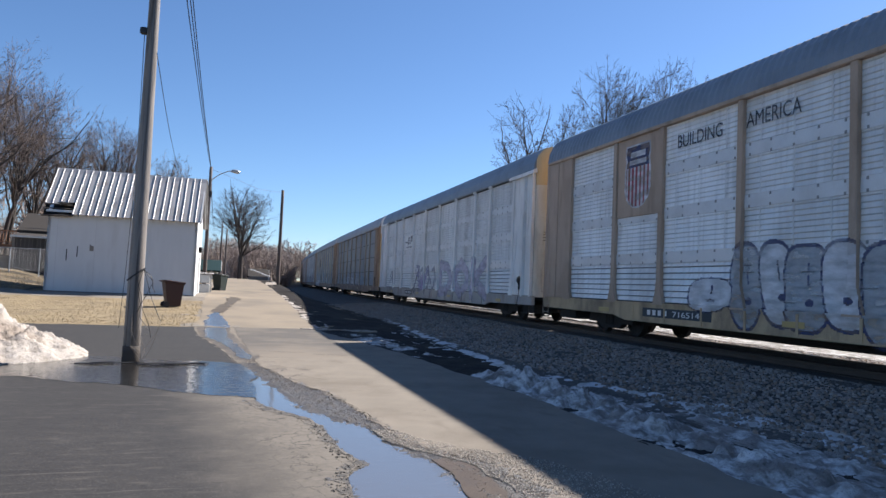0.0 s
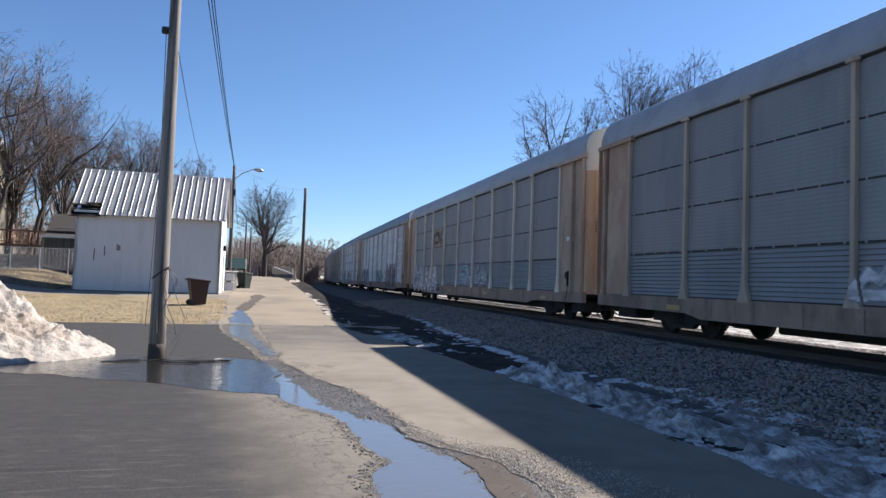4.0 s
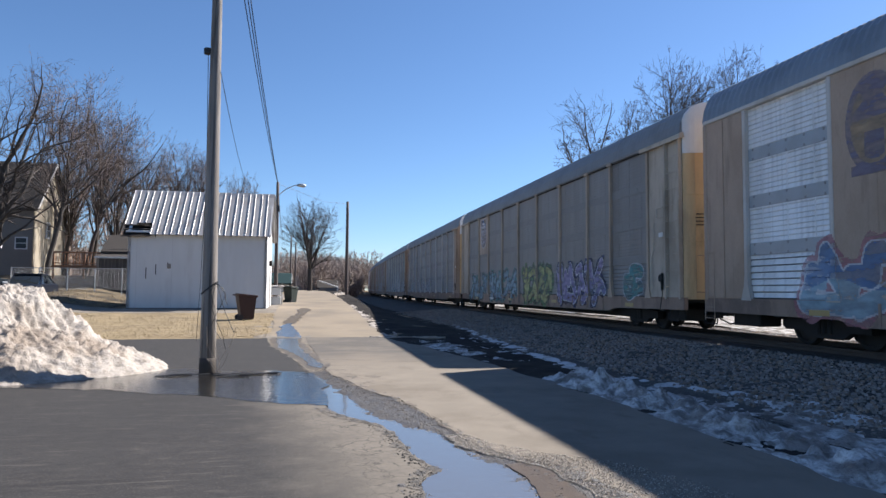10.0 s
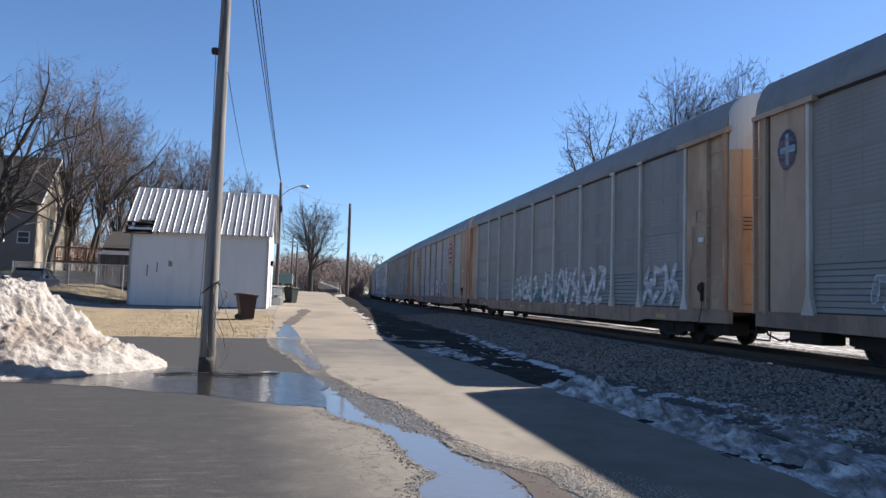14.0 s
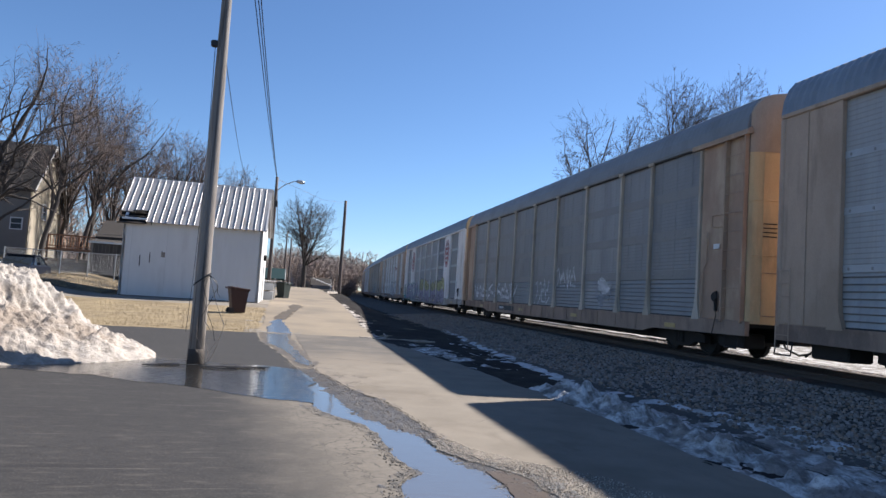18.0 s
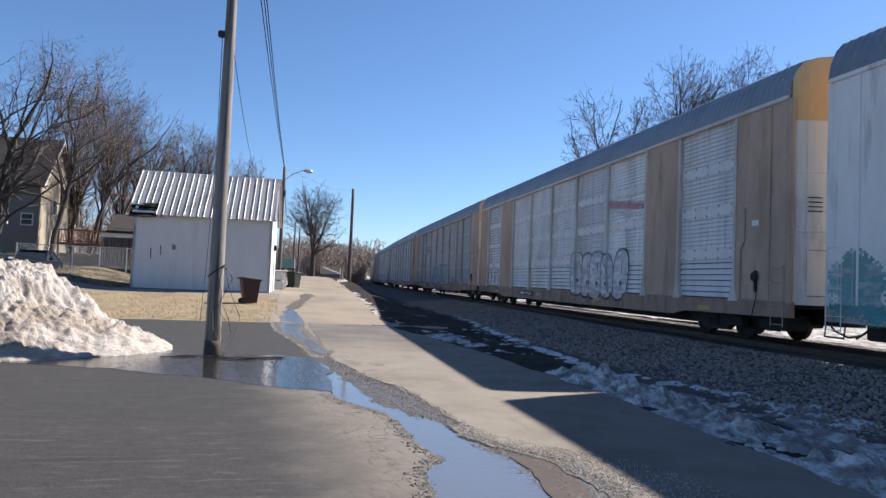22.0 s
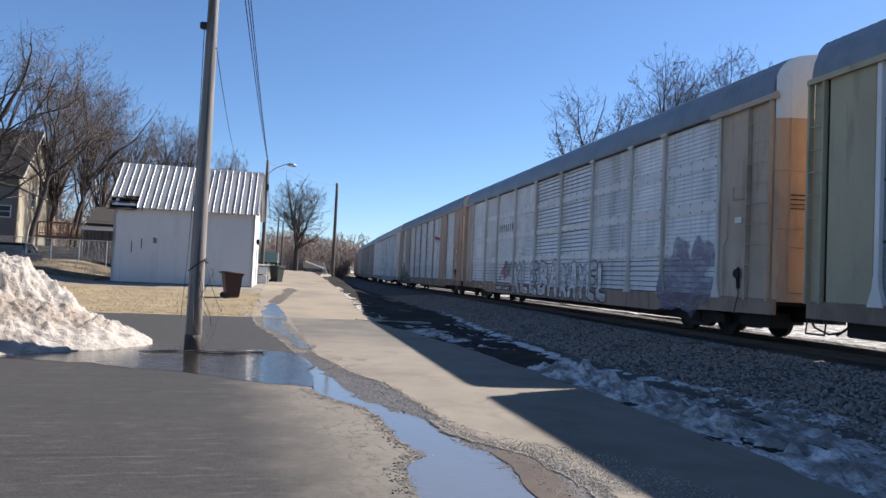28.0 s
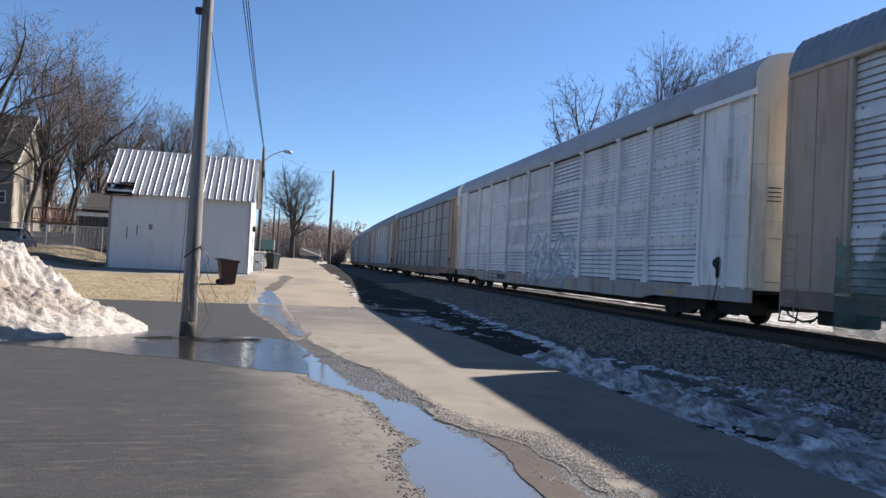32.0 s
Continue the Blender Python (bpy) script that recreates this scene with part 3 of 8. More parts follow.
def grit_place(r):
    y = 4.2 + 11 * r.random() ** 1.7
    a, b = lot_edge(y), road_left(y)
    if 9.4 < y < 13.6:
        a += 0.5 * (b - a)
    return a - 0.1 + (b - a + 0.16) * r.random() ** 0.75, y


def shoulder_place(r):
    y = 4.2 + 3.4 * r.random() ** 1.1
    reach = float(np.interp(y, [4.2, 5.6, 6.8, 7.6], [1.1, 0.8, 0.35, 0.1]))
    return road_left(y) - 0.15 + (reach + 0.15) * r.random() ** 1.8, y


ob = stones("gravel_stones", 15000, grit_place, 0.005, 4, M_GRIT, lambda x, y: gutter_height(x, y) if lot_edge(y) < x < road_left(y) else land(x, y) + 0.004)
tagged(ob, "loose grit in the broken gutter", "gravel", kind="stuff")
M_PALEGRIT = mat("pale_grit", (0.33, 0.3, 0.255), 0.8, 0.3, 30.0, 90, 0.2)
piece_by_piece(M_PALEGRIT, 0.45, 1.5, (0.27, 0.22, 0.17))
ob = stones("shoulder_gravel", 9000, shoulder_place, 0.0055, 24, M_PALEGRIT, lambda x, y: land(x, y) + 0.001)
tagged(ob, "pale loose gravel spread over the road edge", "gravel", kind="stuff")
ob = stones("pebbles", 90, grit_place, 0.013, 14, M_GRIT, lambda x, y: gutter_height(x, y) if lot_edge(y) < x < road_left(y) else land(x, y))
tagged(ob, "dark loose pebbles along the meltwater", "pebbles", kind="stuff")
M_CRUMB = mat("crumbled_asphalt", (0.07, 0.064, 0.057), 0.85, 0.5, 16.0, 90, 0.9, tint=(0.14, 0.124, 0.102), tint_scale=7.0, tint_at=0.5, dist=0.02)
sheet("crumbled_margin", lambda y: (lot_edge(y) - max(0.015, 0.1 + wobble(y, 1.7, 0.16, 61) + wobble(y, 6.0, 0.1, 62) + wobble(y, 19.0, 0.05, 63)), lot_edge(y) + 0.012), steps(3.6, 9.6, 0.02), 5, M_CRUMB, 0.003, 0.005, 18.0, label="crumbled dark edge of the parking lot asphalt")


def crumb_place(r):
    y = 4.0 + 5.4 * r.random() ** 1.3
    return lot_edge(y) - 0.16 + 0.24 * r.random() ** 0.8, y


ob = stones("asphalt_crumbs", 420, crumb_place, 0.0075, 44, M_CRUMB, lambda x, y: land(x, y) + 0.002 if x < lot_edge(y) else gutter_height(x, y))
tagged(ob, "loose dark crumbs along the broken lot edge", "crumbs", kind="stuff")
ob = stones("far_ballast_stones", 7000, along_track(1.6, 6.5, 6, 46), 0.04, 6, M_STONE, lambda x, y: bed(x, y) + 0.04)
tagged(ob, "sunlit grey ballast stones beyond the track", "stones", kind="stuff")

# the track: two rails on ties
track = thing("track", "single railway track with rusty rails on dark wooden ties", "track", kind="structure")
for side_x in (-0.755, 0.755):
    s = Shape()
    prof = [(-0.07, -0.17), (0.07, -0.17), (0.07, -0.155), (0.012, -0.13), (0.012, -0.05), (0.037, -0.035), (0.037, -0.003), (0.03, 0), (-0.03, 0), (-0.037, -0.003), (-0.037, -0.035), (-0.012, -0.05), (-0.012, -0.13), (-0.07, -0.155)]
    ys = steps(-60, 220, 4)
    for y in ys:
        s.v += [(track_x(y) + side_x + a, y, RAIL_Z + b) for a, b in prof]
    n = len(prof)
    for r in range(len(ys) - 1):
        s.f += [(r * n + i, r * n + (i + 1) % n, (r + 1) * n + (i + 1) % n, (r + 1) * n + i) for i in range(n)]
        s.m += [0] * n
    part("rail", s, M_RAIL, track)
tie_mesh = Shape().box(-1.3, 1.3, -0.115, 0.115, -0.17, 0, 0.012).mesh("tie", M_TIE)
for y in steps(-20, 140, 0.56):
    part("tie", tie_mesh, M_TIE, track, at=pose(track_x(y), y, RAIL_Z - 0.165, 0, 0, random.uniform(-1, 1)))


# puddles: flat water with a ragged shore
def puddle(outline, label, z=0.005, depth=5, material=M_WATER):
    pts = [Vector((*p, 0)) for p in outline]
    ring = []
    for i, p in enumerate(pts):
        q = pts[(i + 1) % len(pts)]
        for k in range(depth):
            r = p.lerp(q, k / depth)
            ring.append((r.x + 0.09 * fbm(r.x, r.y, 2.3), r.y + 0.16 * fbm(r.x + 7, r.y, 2.1), z))
    s = Shape()
    n = len(ring)
    s.add(ring + [(x, y, zz - 0.03) for x, y, zz in ring], [tuple(range(n))] + [(i, n + i, n + (i + 1) % n, (i + 1) % n) for i in range(n)])
    ob = part("puddle", s, material)
    return tagged(ob, label, "puddle", "puddles of meltwater", "structure")


puddle([(-5.4, 12.75), (-3.7, 12.1), (-2.8, 11.9), (-1.86, 11.25), (-1.0, 10.8), (-0.56, 10.35), (0.1, 10.0), (0.55, 9.75), (0.56, 11.0), (0.56, 12.1), (0.42, 13.6), (-0.25, 14.2), (-0.8, 14.1), (-2.0, 14.8), (-3.2, 14.6), (-5.4, 14.4)], "shallow blue-reflecting meltwater puddle around the pole foot")
puddle([(-0.44, 23.55), (0.24, 23.55), (0.22, 20.5), (0.34, 18.6), (0.44, 17.8), (0.58, 16.1), (0.72, 14.9), (0.6, 14.4), (0.46, 14.7), (0.36, 15.7), (0.18, 17.7), (-0.05, 18.6), (-0.3, 19.5), (-0.42, 21.5)], "narrow meltwater puddle in the gutter", 0.006, 8, M_RILL)
M_WETSAND = mat("wet_sandy_asphalt", (0.105, 0.09, 0.07), 0.6, 0.35, 3.0, 70, 0.4, tint=(0.15, 0.128, 0.1), tint_scale=1.8, dist=0.01, spec=0.3)
sheet("rill_margin", lambda y: (float(np.interp(y, [14.5, 16, 18, 20, 23.6], [0.4, 0.2, -0.15, -0.5, -0.6])) + wobble(y, 1.3, 0.16, 51) + wobble(y, 5.0, 0.07, 52), float(np.interp(y, [14.5, 16, 18, 20, 23.6], [0.8, 0.74, 0.58, 0.42, 0.34])) + wobble(y, 1.6, 0.14, 54) + wobble(y, 6.0, 0.06, 55)), steps(14.4, 23.7, 0.06), 6, M_WETSAND, 0.003, label="wet sandy margin of the narrow meltwater rill")
# water that runs in the gutter channel
s = Shape()
ys = steps(-2.5, 13.6, 0.1)
for y in ys:
    s.v += [(lot_edge(y) + 0.02, y, -0.012), (road_left(y) - 0.1, y, -0.012)]
s.f = [(2 * k, 2 * k + 1, 2 * k + 3, 2 * k + 2) for k in range(len(ys) - 1)]
s.m = [0] * len(s.f)
tagged(part("meltwater_stream", s, M_SILT), "thin stream of meltwater running through the gutter", "water", kind="structure")
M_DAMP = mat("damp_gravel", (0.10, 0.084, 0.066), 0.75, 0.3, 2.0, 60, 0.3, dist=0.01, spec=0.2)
sheet("gravel_shoulder", lambda y: (float(np.interp(y, [23.6, 26, 30, 50], [-0.62, -0.68, -0.75, -0.6])) + wobble(y, 0.7, 0.12, 31), road_left(y) + 0.12), steps(23.65, 50, 0.25), 8, M_ROADFAR, 0.018, 0.01, 2.0, label="tan gravelly shoulder washed over by meltwater")
sheet("running_water", lambda y: (float(np.interp(y, [23.4, 25.1, 27.2, 28.6], [-0.46, -0.48, -0.44, -0.1])) + wobble(y, 1.1, 0.16, 33), float(np.interp(y, [23.4, 24.4, 25.9, 28.6], [0.26, 0.28, 0.22, 0.06])) + wobble(y, 1.3, 0.14, 36)), steps(23.4, 28.6, 0.08), 6, M_RILL, 0.026, label="shallow meltwater running down from the road edge")
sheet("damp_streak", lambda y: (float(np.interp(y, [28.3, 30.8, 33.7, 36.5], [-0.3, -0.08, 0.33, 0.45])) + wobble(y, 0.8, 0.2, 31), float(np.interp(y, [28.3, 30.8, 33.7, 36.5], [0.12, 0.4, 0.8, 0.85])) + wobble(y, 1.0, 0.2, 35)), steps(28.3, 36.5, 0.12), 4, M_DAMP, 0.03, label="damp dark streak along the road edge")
mud = puddle([(1.96, 6.34), (2.0, 5.9), (1.96, 5.4), (1.98, 4.6), (2.1, 3.6), (2.3, 4.2), (2.25, 5.3), (2.36, 5.85), (2.26, 6.3)], "brown muddy puddle at the road edge", -0.0035)
mud.data.materials[0] = M_MUD

# painted bay line
sheet("lot_marking", lambda y: (-4.6 - (y - 10.87) * 0.09, -4.48 - (y - 10.87) * 0.09), steps(7.0, 12.75, 0.2), 1, M_PAINT, 0.006, label="white painted parking bay line")
sheet("lot_marking", lambda y: (-4.85 - (12.42 - y) * 1.69, -4.65 - (12.42 - y) * 1.69), steps(10.6, 12.42, 0.1), 1, M_PAINT, 0.007, label="white painted parking bay line")

# ---------------------------------------------------------------- train
GAP_AT = [(0, 21.4), (1, 21.25), (2, 20.85), (3.5, 19.65), (5, 18.42), (6, 17.65), (8, 16.72), (10, 16.02), (12, 15.08), (14, 14.03), (16, 13.6), (18, 12.98), (20, 12.35), (22, 11.98), (24, 11.78), (26, 11.78), (28, 11.9), (30, 12.1), (32, 12.5)]
PITCH = 28.6
POSTS = (12.7, 10.0, 7.8, 4.95, 2.1, -0.75, -3.65, -6.5, -8.5, -11.15)
Z0, Z1 = 1.0, 5.5  # bottom and top of the side panels over the rail
SIDE = 1.53
NEAR, FAR = -13.2, 14.38  # the two ends of the body along the car


def car_center(n, t):
    return lerp_table(GAP_AT, t) - 14.3 * t + PITCH * n - 14.3


def car_pose(n, t):
    y = car_center(n, t)
    a, b = y - 9.75, y + 9.75
    xa, xb = track_x(a), track_x(b)
    return pose((xa + xb) / 2, y, RAIL_Z, 0, 0, -math.degrees(math.atan2(xb - xa, b - a)))


BANDS = (2.15, 3.27, 4.38)  # joints between the four tiers of sheet


def side_sheet(y0, y1, style):
    """One bay of the side: four tiers of ribbed sheet, the joints between them, rivets and upright seams.
    style: w louvred foot and broad bands, l louvred all over, d smooth tiers with narrow dark joints, s plain with faint broad bands, m smooth with narrow pale bands over a louvred foot."""
    s = Shape()
    fine, coarse, half = {"w": (0.112, 0.15, 0.14), "d": (0.09, 0.1, 0.022), "s": (0.1, 0.125, 0.13), "l": (0.15, 0.15, 0.1), "m": (0.1, 0.14, 0.07)}[style]
    deep = {"w": 0.045, "d": 0.03, "s": 0.026, "l": 0.045, "m": 0.042}[style]
    rib = {"w": 0.024, "d": 0.004, "s": 0.006, "l": 0.04, "m": 0.007}[style]
    pts, z = [], Z0 + 0.03
    while z < Z1:
        low = z < BANDS[0] - half or style == "l"
        pitch, depth = (coarse, deep) if low else (fine, rib)
        # an upward blade, then the undercut beneath the next one, shaded by its colour
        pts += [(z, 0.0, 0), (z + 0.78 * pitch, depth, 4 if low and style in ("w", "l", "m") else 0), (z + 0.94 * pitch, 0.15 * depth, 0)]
        z += pitch
    pts = [p for p in pts if p[0] < Z1] + [(Z1, 0.0, 0)]
    for z, d, _ in pts:
        s.v += [(-SIDE + 0.075 + d, y0, z), (-SIDE + 0.075 + d, y1, z)]
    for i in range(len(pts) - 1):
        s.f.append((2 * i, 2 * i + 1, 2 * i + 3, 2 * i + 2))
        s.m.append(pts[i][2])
    for b in BANDS:
        s.box(-SIDE + (0.066 if style != "d" else 0.072), -SIDE + 0.09, y0, y1, b - half, b + half, 0.004, 1)
    rows = [b + o for b in BANDS for o in (-0.11, 0.11)] if style in ("w", "l") else [b for b in BANDS]
    for b in rows:
        for r in steps(y0 + 0.2, y1 - 0.2, 0.62):
            s.box(-SIDE + 0.055, -SIDE + 0.075, r - 0.025, r + 0.025, b - 0.03, b + 0.03, 0.006, 3)
    if style in ("w", "s"):
        for r in steps(y0 + 0.5, y1 - 0.5, 0.9):
            s.box(-SIDE + 0.071, -SIDE + 0.085, r - 0.012, r + 0.012, BANDS[0], Z1, 0, 0)
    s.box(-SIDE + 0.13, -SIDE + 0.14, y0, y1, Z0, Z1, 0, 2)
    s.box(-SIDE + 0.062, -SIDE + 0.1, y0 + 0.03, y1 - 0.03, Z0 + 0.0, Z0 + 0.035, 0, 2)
    return s


PANEL = {}


def panel_mesh(i, style):
    key = (i, style)
    if key not in PANEL:
        PANEL[key] = side_sheet(POSTS[i + 1] + 0.03, POSTS[i] - 0.03, style).mesh("side_panel", [MATS[m] for m in ("panel_white", "band_grey", "joint_dark", "rivet_grey", "slot_shade_grey")])
    return PANEL[key]


ROOF_HALF = [(1.55, 5.5), (1.57, 5.58), (1.52, 5.86), (1.40, 6.14), (1.24, 6.33), (1.10, 6.40), (0.6, 6.47), (0, 6.50)]


def roof_mesh(depth=0.013):
    prof = ROOF_HALF + [(-x, z) for x, z in reversed(ROOF_HALF[:-1])]
    ys = steps(NEAR + 0.1, FAR - 0.05, 0.11)
    s = Shape()
    for j, y in enumerate(ys):
        rib = depth * (j % 2)
        for x, z in prof:
            s.v.append((x * (1 + 0.4 * rib / 1.5), y, z + rib * (1 if z > 5.6 else 0)))
    n = len(prof)
    for r in range(len(ys) - 1):
        s.f += [(r * n + i, r * n + i + 1, (r + 1) * n + i + 1, (r + 1) * n + i) for i in range(n - 1)]
    s.f += [tuple(range(n)), tuple(reversed(range((len(ys) - 1) * n, len(ys) * n)))]
    s.m = [0] * len(s.f)
    return s


def flared_post(y, w=0.085):
    s = Shape()
    s.box(-SIDE - 0.02, -SIDE + 0.09, y - w, y + w, Z0 + 0.5, Z1 + 0.02, 0.012)
    s.extrude([(y - w, Z0 + 0.52), (y + w, Z0 + 0.52), (y + w + 0.02, Z0 + 0.3), (y + w + 0.13, Z0 - 0.04), (y - w - 0.13, Z0 - 0.04), (y - w - 0.02, Z0 + 0.3)], 0, -SIDE - 0.022, -SIDE + 0.08)
    return s


def end_plan(end, push=0.0):
    """Half plan of a bowed end, from the side (k = 0) to the middle (k = 10)."""
    base = -NEAR - 0.1 if end < 0 else FAR - 0.1
    xs = [1.47 * math.cos(math.pi / 2 * k / 10) for k in range(11)]
    return [(x + push * (x / 1.47) ** 2, end * (base + push + 0.27 * (1 - (x / 1.47) ** 2.6) ** 0.6)) for x in xs]


def door_leaf(sign, end):
    """Half of a bowed end door with its seams; end: -1 near, 1 far."""
    s = Shape()
    pts = end_plan(end)
    inner = [(max(0, x - 0.03), y - end * 0.06) for x, y in reversed(pts)]
    s.extrude([(sign * x, y) for x, y in pts + inner], 2, 0.95, 5.02)
    rim = end_plan(end, 0.006)
    for z in (2.55, 3.85):
        s.tube([(sign * x, y, z) for x, y in rim], 0.014, 4)
    for k in (4, 7):
        x, y = rim[k]
        s.tube([(sign * x, y, 0.97), (sign * x, y, 5.0)], 0.016, 4)
    return s


def vent_slot(end):
    rim = end_plan(end, 0.008)
    return Shape().tube([(-x, y, 0) for x, y in rim[4:7]], 0.013, 4)


def hatch_frame(end):
    """A low hatch on the near-side leaf."""
    rim = [(-x, y) for x, y in end_plan(end, 0.008)[4:8]]
    ring = [(x, y, 1.15) for x, y in rim] + [(x, y, 2.15) for x, y in reversed(rim)]
    return Shape().tube(ring + ring[:1], 0.012, 4)


def roof_z(x):
    prof = sorted(ROOF_HALF[1:])
    return float(np.interp(abs(x), [p[0] for p in prof], [p[1] for p in prof])) - 0.015


def header_shape(end):
    """The hood over an end door: the roof carried on over the bowed door and closed down to its top."""
    half = end_plan(end, 0.012)
    pts = half + [(-x, y) for x, y in reversed(half[:-1])]
    back = end * ((-NEAR if end < 0 else FAR) - 0.25)
    s = Shape()
    for x, y in pts:
        s.v += [(x, y, 5.0), (x, y, roof_z(x)), (x, back, roof_z(x))]
    for i in range(len(pts) - 1):
        s.f += [(3 * i, 3 * i + 3, 3 * i + 4, 3 * i + 1), (3 * i + 1, 3 * i + 4, 3 * i + 5, 3 * i + 2)]
    s.m = [0] * len(s.f)
    return s


def wheel_shape():
    s = Shape()
    prof = [(0.0, 0.075), (0.12, 0.075), (0.13, 0.03), (0.33, 0.01), (0.36, 0.06), (0.42, 0.055), (0.425, -0.045), (0.445, -0.06), (0.445, -0.09), (0.36, -0.085), (0.33, -0.03), (0.13, -0.05), (0.0, -0.05)]
    n = 20
    for r, x in prof:
        s.v += [(x, r * math.cos(2 * math.pi * i / n), r * math.sin(2 * math.pi * i / n)) for i in range(n)]
    for j in range(len(prof) - 1):
        s.f += [(j * n + i, j * n + (i + 1) % n, (j + 1) * n + (i + 1) % n, (j + 1) * n + i) for i in range(n)]
    s.m = [0] * len(s.f)
    return s


def bogie_frame():
    s = Shape()
    for x in (-1.02, 1.02):
        o = [(-1.2, 0.34), (-1.2, 0.56), (-0.75, 0.6), (-0.45, 0.72), (0.45, 0.72), (0.75, 0.6), (1.2, 0.56), (1.2, 0.34), (0.7, 0.34), (0.45, 0.2), (-0.45, 0.2), (-0.7, 0.34)]
        s.extrude(o, 0, x - 0.09, x + 0.09)
        for y in (-0.15, 0, 0.15):
            s.tube([(x * 1.1, y, 0.3), (x * 1.1, y, 0.6)], 0.06, 8)
    s.box(-1.0, 1.0, -0.22, 0.22, 0.42, 0.72, 0.03)
    return s


# shade of the louvre slots, put into the colour of their undercut faces
mat("slot_shade_grey", (0.25, 0.25, 0.252), 0.8, 0.2, 3, 50, 0.1)
mat("rivet_grey", (0.26, 0.255, 0.25), 0.6, 0.1, 5, 40, 0)
panel_paint = dict(rough=0.5, spec=0.35, scale=1.2, fine=50, bump=0.1, metal=0.2, stretch=(1, 1.6, 0.5), dist=0.01, rand=0.22)
mat("panel_white", (0.83, 0.82, 0.80), var=0.14, tint=(0.69, 0.675, 0.65), tint_scale=0.5, **panel_paint)
mat("band_grey", (0.42, 0.44, 0.46), 0.5, 0.12, 3, 50, 0.1, metal=0.3, tint=(0.36, 0.37, 0.38), tint_scale=1.5)
mat("band_light", (0.7, 0.7, 0.7), 0.5, 0.12, 3, 50, 0.1, metal=0.2, tint=(0.58, 0.575, 0.57), tint_scale=1.5)
mat("band_dark", (0.24, 0.233, 0.222), 0.6, 0.12, 3, 50, 0.1, tint=(0.222, 0.216, 0.208), tint_scale=1.5)
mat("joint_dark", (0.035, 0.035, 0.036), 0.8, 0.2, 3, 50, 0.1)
mat("panel_silver", (0.735, 0.73, 0.715), var=0.18, tint=(0.6, 0.59, 0.57), tint_scale=0.5, **panel_paint)
mat("panel_grey", (0.385, 0.385, 0.382), var=0.14, tint=(0.33, 0.33, 0.322), tint_scale=0.5, **panel_paint)
mat("panel_dark", (0.262, 0.262, 0.262), var=0.12, tint=(0.222, 0.226, 0.23), tint_scale=0.5, **panel_paint)
mat("panel_brown", (0.285, 0.272, 0.258), var=0.16, tint=(0.245, 0.232, 0.216), tint_scale=0.6, **panel_paint)
for name in ("panel_white", "panel_silver", "panel_grey", "panel_dark", "panel_brown"):
    overlay(MATS[name], (0.16, 0.13, 0.10), 1.0, 0.58, 0.78, 0.35, (1, 1.6, 0.25))
    overlay(MATS[name], (0.22, 0.21, 0.2), 2.6, 0.5, 0.72, 0.3, (1, 3.5, 0.12), 4.0)
wear = dict(scale=2.0, fine=40, bump=0.15, dist=0.01, stretch=(1, 1, 0.5))
mat("frame_yellow", (0.72, 0.51, 0.25), 0.6, 0.16, tint=(0.63, 0.44, 0.23), tint_scale=1.0, **wear)
mat("frame_tan", (0.48, 0.388, 0.298), 0.7, 0.18, tint=(0.38, 0.3, 0.225), tint_scale=1.0, **wear)
mat("frame_copper", (0.46, 0.345, 0.255), 0.7, 0.2, tint=(0.36, 0.265, 0.19), tint_scale=1.0, **wear)
mat("frame_brown", (0.38, 0.26, 0.18), 0.75, 0.2, tint=(0.48, 0.36, 0.25), tint_scale=1.2, **wear)
mat("frame_grey", (0.58, 0.58, 0.57), 0.6, 0.14, tint=(0.48, 0.46, 0.44), tint_scale=1.0, **wear)
mat("frame_white", (0.8, 0.79, 0.77), 0.6, 0.12, tint=(0.7, 0.68, 0.65), tint_scale=1.0, **wear)
mat("frame_pale", (0.60, 0.57, 0.53), 0.65, 0.14, tint=(0.48, 0.43, 0.37), tint_scale=1.0, **wear)
mat("frame_olive", (0.42, 0.38, 0.26), 0.7, 0.16, tint=(0.36, 0.32, 0.22), tint_scale=1.0, **wear)
mat("frame_drab", (0.52, 0.452, 0.362), 0.75, 0.22, tint=(0.362, 0.305, 0.237), tint_scale=1.0, **wear)
mat("frame_cream", (0.74, 0.67, 0.55), 0.65, 0.14, tint=(0.63, 0.54, 0.41), tint_scale=1.0, **wear)
mat("door_ochre", (0.7, 0.5, 0.26), 0.65, 0.16, tint=(0.58, 0.4, 0.21), tint_scale=1.0, **wear)
mat("door_orange", (0.64, 0.42, 0.26), 0.65, 0.16, tint=(0.54, 0.35, 0.21), tint_scale=1.0, **wear)
mat("sill_brown", (0.31, 0.225, 0.17), 0.8, 0.28, tint=(0.2, 0.145, 0.112), tint_scale=1.4, **wear)
mat("sill_yellow", (0.46, 0.34, 0.2), 0.75, 0.25, tint=(0.26, 0.19, 0.12), tint_scale=1.2, **wear)
mat("sill_grey", (0.373, 0.35, 0.328), 0.75, 0.25, tint=(0.294, 0.249, 0.215), tint_scale=1.2, **wear)
for name in ("frame_yellow", "frame_tan", "frame_copper", "frame_white", "frame_drab", "frame_cream", "door_ochre", "door_orange", "sill_brown", "sill_yellow", "sill_grey", "frame_olive"):
    overlay(MATS[name], (0.13, 0.095, 0.07), 1.3, 0.54, 0.76, 0.6, (1, 2.0, 0.3))
mat("roof_galvanised", (0.226, 0.254, 0.288), 0.5, 0.14, 1.5, 30, 0.1, metal=0.25, tint=(0.186, 0.209, 0.237), tint_scale=0.7, rand=0.15)
